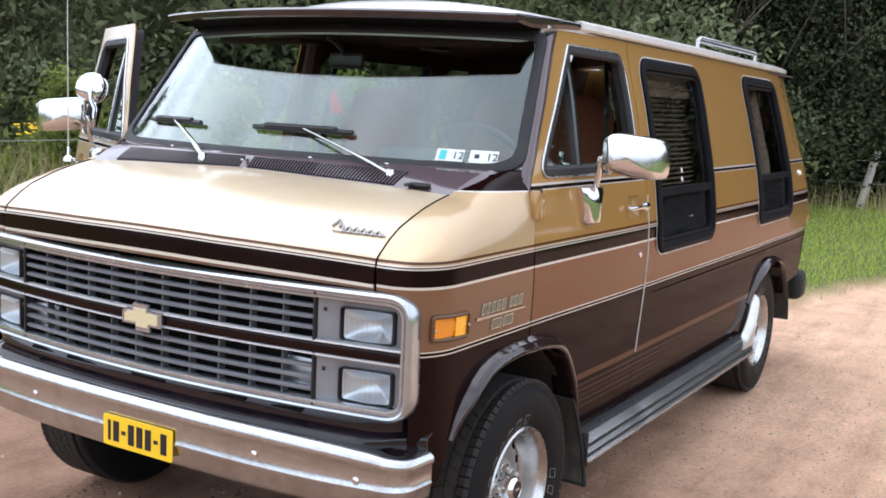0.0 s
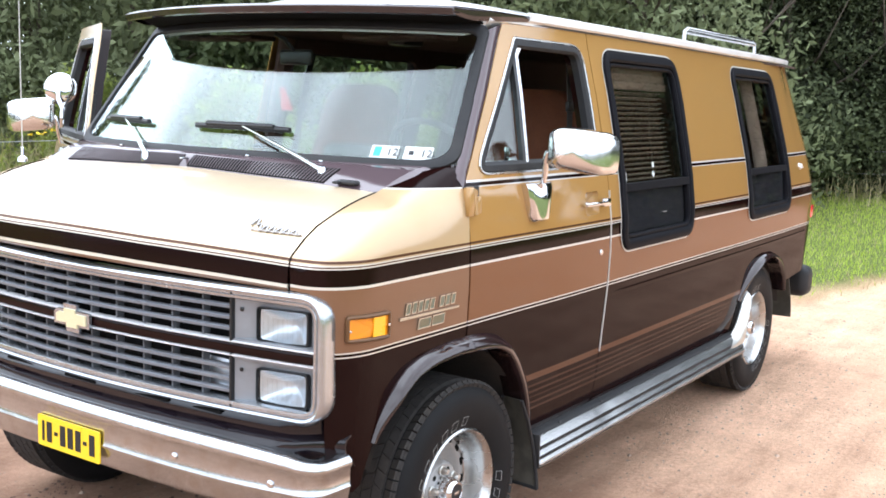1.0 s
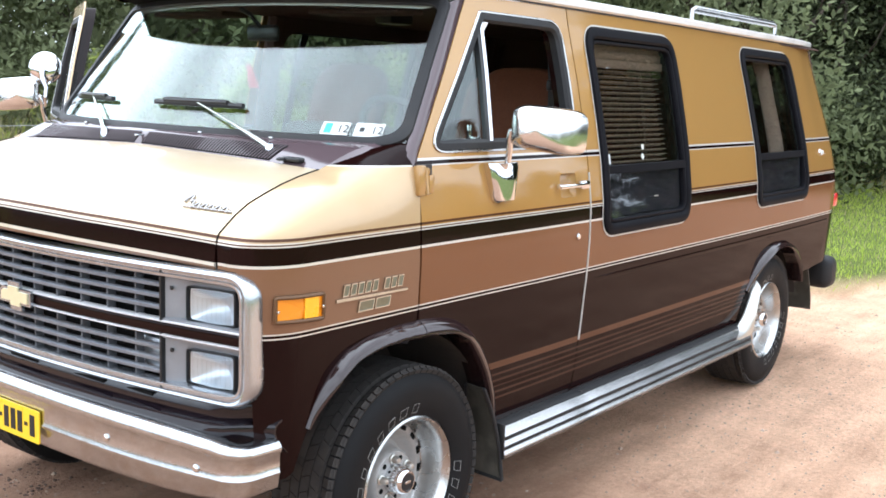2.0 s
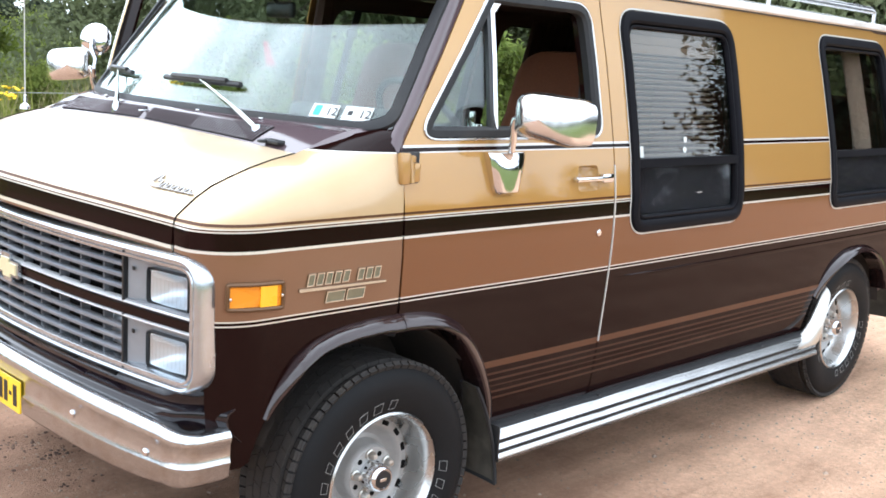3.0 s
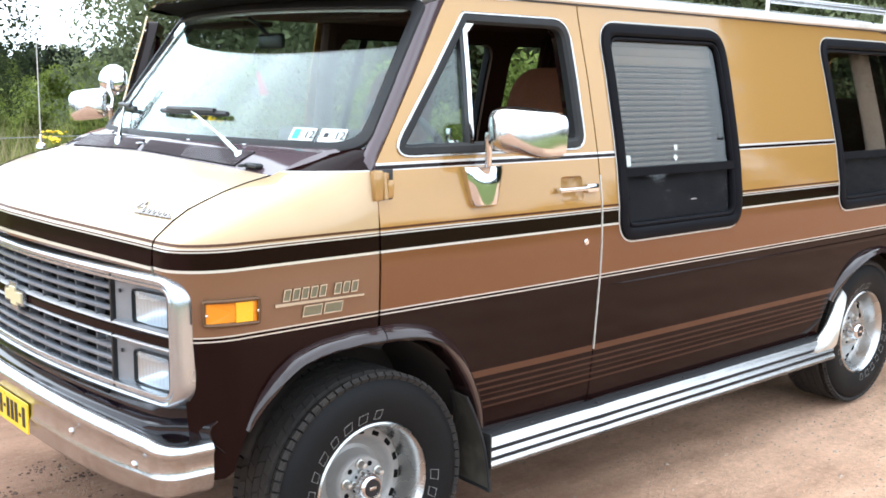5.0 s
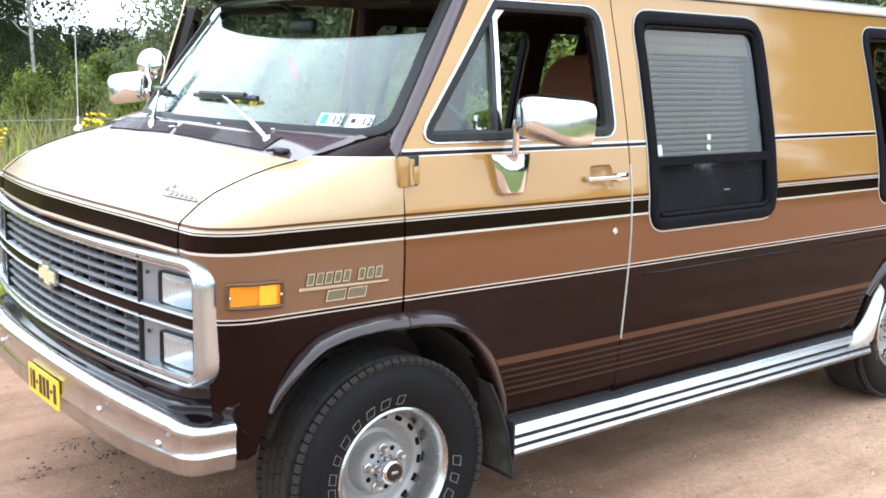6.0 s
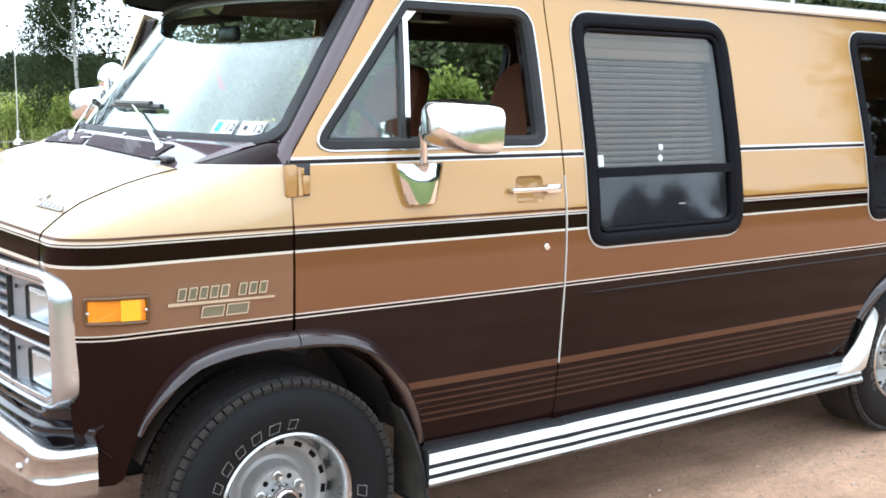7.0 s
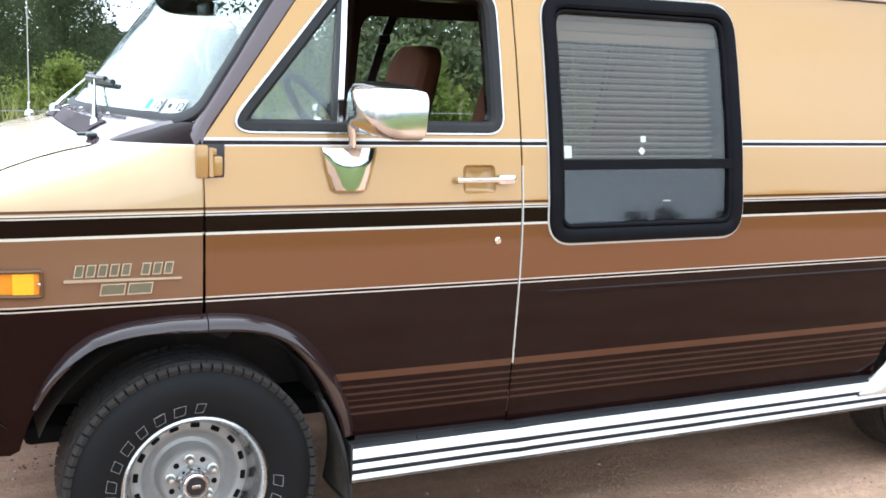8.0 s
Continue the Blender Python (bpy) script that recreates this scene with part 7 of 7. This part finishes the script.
def variety(key, name, category, label, seed, height, radius, base, clumps, per, leaf, spread, thick, leafmat, barkmat, lobes=8, corners=3):
    """Build one plant with trunk and crown; copies of it stand elsewhere."""
    V, n, away = crown_arrays(seed, height, radius, base, clumps, per, leaf, spread, lobes, corners)
    crown_me = leaf_mesh("crown", V, n, leafmat)
    at = crown_me.attributes.new("clump", "FLOAT_VECTOR", "FACE")
    at.data.foreach_set("vector", np.ascontiguousarray(away, np.float32).ravel())
    PLANTS[key] = dict(name=name, category=category, label=label, crown=crown_me, limbs=limbs_geo(seed, height, radius, base, thick), bark=barkmat, mesh=None)


def plant(key, x, y, scale, turn, group=""):
    d = PLANTS[key]
    e = thing(d["name"], (x, y, ground_z(x, y) - 0.03), d["label"], d["category"], group)
    e.rotation_euler = (0, 0, turn)
    e.scale = (scale, scale, scale)
    if d["mesh"] is None:
        t = make("trunk", d["limbs"], d["bark"], sharp=180)
        d["mesh"] = t.data
    else:
        t = new("trunk", d["mesh"])
    c = new("crown", d["crown"])
    t.parent = c.parent = e
    return e


variety("oak", "tree", "tree", "tall dark-leaved woodland tree", 1, 11.0, 3.4, 0.6, 700, 33, 0.056, 0.21, 0.22, M_OAK, M_BARK, 11)
variety("oak2", "tree", "tree", "broad dark-leaved tree at the wood's edge", 2, 9.0, 3.6, 0.3, 700, 33, 0.056, 0.22, 0.20, M_OAK, M_BARK, 10)
variety("willow", "bush", "bush", "large rounded bush with grey-green leaves", 3, 5.5, 2.6, 0.1, 570, 30, 0.062, 0.19, 0.08, M_WILLOW, M_BARK, 10, 4)
variety("alder", "tree", "tree", "young tree with loose mid-green leaves", 4, 7.0, 2.3, 0.3, 600, 33, 0.060, 0.20, 0.10, M_WILLOW, M_BARK, 10)
variety("shrub", "bush", "bush", "fresh green leafy shrub in the field", 5, 2.2, 1.1, 0.05, 420, 26, 0.045, 0.11, 0.03, M_FRESH, M_BARK, 8)
variety("sallow", "bush", "bush", "tall grey-green sallow bush before the wood", 9, 5.5, 2.6, -0.5, 940, 32, 0.040, 0.16, 0.08, M_SALLOW, M_BARK, 11)
variety("loose", "birch_tree", "tree", "slender birch with loose dark leaves and pale trunk", 8, 9.0, 0.85, 2.4, 300, 24, 0.060, 0.17, 0.055, M_DARKLEAF, M_BIRCH, 10)
variety("sapling", "tree", "tree", "young feathery mid-green tree before the dark wood", 21, 7.0, 2.0, 0.2, 620, 34, 0.046, 0.17, 0.08, M_DARKLEAF, M_BARK, 11)
variety("mid", "tree", "tree", "dark tree deeper in the wood", 12, 9.0, 3.6, -0.6, 420, 27, 0.165, 0.40, 0.2, M_OAK, M_BARK, 10)
variety("far", "tree", "tree", "distant tree in the tree line", 7, 9.0, 4.2, -1.2, 170, 11, 0.5, 0.5, 0.2, M_FAR, M_BARK, 9)

EYE0 = (-2.0, -2.2)


def by_bearing(deg, dist):
    return EYE0[0] + dist * math.sin(radians(deg)), EYE0[1] + dist * math.cos(radians(deg))


pr = random.Random(11)


def stand(key, spots, group=""):
    for deg, dist, sc in spots:
        x, y = by_bearing(deg, dist)
        plant(key, x, y, sc, pr.uniform(0, 6.28), group)


# dark wood behind the van's tail
for k in range(13):
    stand("oak" if k % 2 else "oak2", [(67 + k * 2.6 + pr.uniform(-1, 1), pr.uniform(25, 30), pr.uniform(0.85, 1.15))], "dark wood")
for k in range(9):
    stand("mid", [(68 + k * 3.8 + pr.uniform(-1, 1), pr.uniform(34, 44), pr.uniform(1.2, 1.5))], "dark wood")
stand("sallow", [(72.0, 20, 1.0), (77.5, 21, 1.1), (82.0, 22, 0.55), (66, 18, 1.1), (86.5, 23, 0.7)], "bushes at the wood's edge")
stand("sallow", [(73.5, 23, 1.4), (69.5, 21, 1.3)], "bushes at the wood's edge")
for key, x, y, sc in (("sallow", 25.5, -6.0, 1.9), ("sallow", 28.5, -7.2, 2.0), ("sallow", 26.5, -3.0, 2.1), ("sallow", 30.5, -5.0, 2.2)):
    plant(key, x, y, sc, pr.uniform(0, 6.28), "dark wood")
for k in range(3):
    stand("oak" if k % 2 else "oak2", [(92 + k * 3.6 + pr.uniform(-1, 1), pr.uniform(23, 27), pr.uniform(1.25, 1.55))], "dark wood")
for k in range(4):
    stand("mid", [(89 + k * 3.6 + pr.uniform(-1, 1), pr.uniform(31, 34), pr.uniform(1.4, 1.6))], "dark wood")
# the wood goes on past the track
for k in range(7):
    deg = radians(95 + k * 2.2)
    d = pr.uniform(21, 26)
    plant("oak" if k % 2 else "oak2", 2.0 + d * math.sin(deg), d * math.cos(deg), pr.uniform(1.0, 1.25), pr.uniform(0, 6.28), "dark wood")
for k in range(8):
    deg = radians(95 + k * 2.6)
    plant("mid", 2.0 + 31 * math.sin(deg), 31 * math.cos(deg), pr.uniform(1.25, 1.45), pr.uniform(0, 6.28), "dark wood")
# bushes and trees across the verge
stand("willow", [(26.2, 14.5, 0.60), (31.5, 14, 0.74)], "bushes across the verge")
for k in range(9):
    stand("willow" if k % 3 else "alder", [(37.5 + k * 3.3 + pr.uniform(-1, 1), pr.uniform(15, 18), pr.uniform(0.85, 1.15))], "bushes across the verge")
for k in range(8):
    stand("alder", [(39 + k * 3.7 + pr.uniform(-1, 1), pr.uniform(20, 24), 1.4 if k % 2 else 1.25)], "trees across the verge")
plant("willow", 6.3, 9.3, 1.05, 0.7, "bushes across the verge")
stand("shrub", [(15.5, 12.5, 0.50), (18.0, 13.5, 0.55), (20.8, 12.8, 0.48), (23.0, 11.5, 0.50), (17.0, 17.5, 0.62), (21.5, 18.5, 0.64), (19.3, 23, 0.7), (23.5, 22, 0.7), (12.0, 12.5, 0.6), (33.0, 10.5, 0.7), (40.0, 9.8, 0.7), (48, 10.5, 0.75)], "green shrubs in the field")
# trees left of the gap
for key, x, y, sc in (("oak2", -0.4, 24.5, 0.95), ("sapling", 0.8, 12.6, 0.42), ("sapling", 0.95, 14.2, 0.46), ("sapling", 0.0, 12.0, 0.36), ("sapling", 2.8, 12.9, 0.42), ("loose", 2.83, 12.2, 0.62), ("shrub", -0.9, 8.6, 0.55)):
    plant(key, x, y, sc, pr.uniform(0, 6.28), "trees left of the field")
# far tree line all round
for k in range(180):
    deg = k * 2 + pr.uniform(-0.8, 0.8)
    if 32 < deg < 114:
        continue
    gap = deg < 32 or deg > 345
    stand("mid" if 114 <= deg < 132 else "far", [(deg, pr.uniform(150, 180) if gap else (pr.uniform(110, 140) if deg > 132 else pr.uniform(48, 56)), pr.uniform(0.48, 0.62) if gap else pr.uniform(0.45, 0.62) if deg < 134 else pr.uniform(0.65, 0.95))], "distant tree line")
for k in range(36):
    stand("far", [(6 + k * 0.78 + pr.uniform(-0.3, 0.3), pr.uniform(140, 155), pr.uniform(0.42, 0.54))], "distant tree line")

# grass blades and weeds
gr_ = np.random.default_rng(9)


def blades(count, region, h0, h1, width, lean, cond, drop=1.0):
    x0, x1, y0, y1 = region
    V = []
    k = 0
    while k < count:
        x, y = gr_.uniform(x0, x1), gr_.uniform(y0, y1)
        k += 1
        if gr_.random() > cond(x, y):
            continue
        z = ground_z(x, y) - 0.01
        h = gr_.uniform(h0, h1)
        a, b = gr_.uniform(0, 6.28), gr_.uniform(0, 6.28)
        w = width * gr_.uniform(0.6, 1.3)
        dx, dy = math.cos(a) * w, math.sin(a) * w
        lx, ly = math.cos(b) * lean * h, math.sin(b) * lean * h
        q = gr_.uniform(0.2, 1.0)
        V += [(x - dx, y - dy, z), (x + dx, y + dy, z), (x + dx * 0.7 + lx * 0.35 * q, y + dy * 0.7 + ly * 0.35 * q, z + h * 0.6), (x - dx * 0.7 + lx * 0.35 * q, y - dy * 0.7 + ly * 0.35 * q, z + h * 0.6),
              (x - dx * 0.7 + lx * 0.35 * q, y - dy * 0.7 + ly * 0.35 * q, z + h * 0.6), (x + dx * 0.7 + lx * 0.35 * q, y + dy * 0.7 + ly * 0.35 * q, z + h * 0.6), (x + dx * 0.1 + lx * q, y + dy * 0.1 + ly * q, z + h), (x - dx * 0.1 + lx * q, y - dy * 0.1 + ly * q, z + h)]
    V = np.array(V)
    return V, len(V) // 4


def grass(name, label, category, mat, *args):
    V, n = blades(*args)
    ob = new(name, leaf_mesh(name, V, n, mat))
    return tagged(ob, label, category, kind="stuff")


verge = lambda x, y: edge_mask(x, y)
grass("short_grass", "bright green grass on the verge", "grass", M_BLADE, 62000, (5.2, 20, -3.5, 9), 0.02, 0.085, 0.005, 0.7, lambda x, y: edge_mask(x, y) ** 1.5)
grass("dry_turf", "pale dead grass along the dirt edge", "grass", M_DRY, 42000, (5.2, 18, -3.5, 7), 0.015, 0.07, 0.0045, 0.9, lambda x, y: min(1.0, edge_mask(x, y) * 2) * (0.25 + 0.75 * max(0.0, 1 - abs(edge_mask(x, y) - 0.35) * 2) + 0.5 * max(0.0, noise.noise(Vector((x * 0.8, y * 0.8, 2.0))))))
grass("verge_grass", "green grass along the field edge", "grass", M_BLADE, 26000, (-7, 12, 3.6, 9), 0.15, 0.55, 0.006, 0.45, verge)
grass("tall_dry_grass", "tall straw-coloured grass stalks", "grass", M_DRY, 30000, (-7, 13, 4.2, 9.5), 0.5, 1.15, 0.0045, 0.35, lambda x, y: edge_mask(x, y) * (0.5 + 0.5 * noise.noise(Vector((x * 0.7, y * 0.7, 1)))))
grass("tall_weeds", "rank green weeds in the field", "weeds", M_WEED, 30000, (-10, 30, 5.5, 32), 0.4, 1.1, 0.014, 0.5, verge)
grass("tall_dry_grass", "tall seeding grass by the fence", "grass", M_DRY, 4500, (13.5, 20, -4, 12), 0.25, 0.65, 0.006, 0.4, lambda x, y: smooth((x - 14.0) / 3))


def ragwort(x, y, h):
    """A weed with a branching stem and yellow flower heads."""
    e = thing("ragwort", (x, y, ground_z(x, y)), "tall weed with clusters of yellow flowers", "flower", "yellow flowers")
    st, heads = [], []
    st.append(tube([(0, 0, -0.02), (0.02, 0.01, h * 0.5), (0.03, 0.0, h * 0.8)], [0.006, 0.005, 0.004], 6))
    r = np.random.default_rng(int(abs(x * 100) + abs(y * 10)))
    for k in range(9):
        a = r.uniform(0, 6.28)
        L = r.uniform(0.03, 0.13)
        top = Vector((0.03 + math.cos(a) * L, math.sin(a) * L, h * r.uniform(0.9, 1.02)))
        st.append(tube([(0.03, 0, h * 0.78), tuple(top)], 0.002, 5))
        for j in range(5):
            c = top + Vector((r.normal() * 0.02, r.normal() * 0.02, r.normal() * 0.008))
            heads.append(move(lathe([(0.0, -0.006), (0.008, -0.005), (0.014, 0.0), (0.006, 0.004), (0.0, 0.005)], 7), Matrix.Translation(c) @ Matrix.Rotation(radians(-90) + r.normal() * 0.4, 4, "X")))
    for k in range(14):
        z = h * r.uniform(0.1, 0.75)
        a = r.uniform(0, 6.28)
        st.append(([(0, 0, z), (math.cos(a) * 0.06 - math.sin(a) * 0.015, math.sin(a) * 0.06 + math.cos(a) * 0.015, z + 0.03), (math.cos(a) * 0.13, math.sin(a) * 0.13, z + 0.01), (math.cos(a) * 0.06 + math.sin(a) * 0.015, math.sin(a) * 0.06 - math.cos(a) * 0.015, z + 0.03)], [(0, 1, 2, 3)]))
    a = make("stem", join(*st), M_WEED, recalc=False)
    b = tagged(make("blossom", join(*heads), M_FLOWER), kind="stuff")
    a.parent = b.parent = e


for x, y, h in ((2.8, 6.2, 1.2), (1.08, 5.55, 1.1), (0.26, 5.4, 1.0), (0.12, 5.5, 1.05)):
    ragwort(x, y, h)

# fence by the verge
def fence_post(x, y, h, tilt):
    rows = []
    for k in range(7):
        t = k / 6
        r = 0.075 * (1 - 0.08 * t) * (0.85 if k == 6 else 1)
        rows.append([(r * math.cos(a) * (1 + 0.1 * math.sin(3 * a)), r * math.sin(a), h * t - 0.1 * (1 - t)) for a in [2 * math.pi * j / 10 for j in range(10)]])
    ob = make("fence_post", grid(rows, closed=True, cap=True), M_POST)
    ob.location = (x, y, ground_z(x, y))
    ob.rotation_euler = (radians(tilt * 0.85), radians(tilt * 0.5), 0)
    return tagged(ob, "weathered leaning wooden fence post", "post", "fence posts")


FENCE = [(17.8, -2.6), (17.0, 1.8), (16.4, 6.0), (15.6, 10.5)]
for k, (x, y) in enumerate(FENCE):
    fence_post(x, y, 1.05, 13 if k == 1 else 4)
for z in (0.45, 0.85):
    g = join(*[tube([(a[0], a[1], ground_z(*a) + z), ((a[0] + b[0]) / 2, (a[1] + b[1]) / 2, ground_z(*a) + z - 0.04), (b[0], b[1], ground_z(*b) + z)], 0.004, 5) for a, b in zip(FENCE, FENCE[1:])])
    tagged(make("fence_wire", g, M_WIRE), "thin sagging fence wire between posts", "wire")
# a single wire along the field's edge
EDGE = [(-6.5, 6.1), (7.5, 5.5)]
for x, y in EDGE:
    fence_post(x, y, 1.3, 3)
g = tube([(lerp(-6.5, 7.5, f), lerp(6.1, 5.5, f), lerp(ground_z(*EDGE[0]), ground_z(*EDGE[1]), f) + 1.17 - 0.06 * math.sin(math.pi * f)) for f in np.linspace(0, 1, 13)], 0.003, 5)
tagged(make("fence_wire", g, M_WIRE), "thin fence wire along the weedy field edge", "wire")
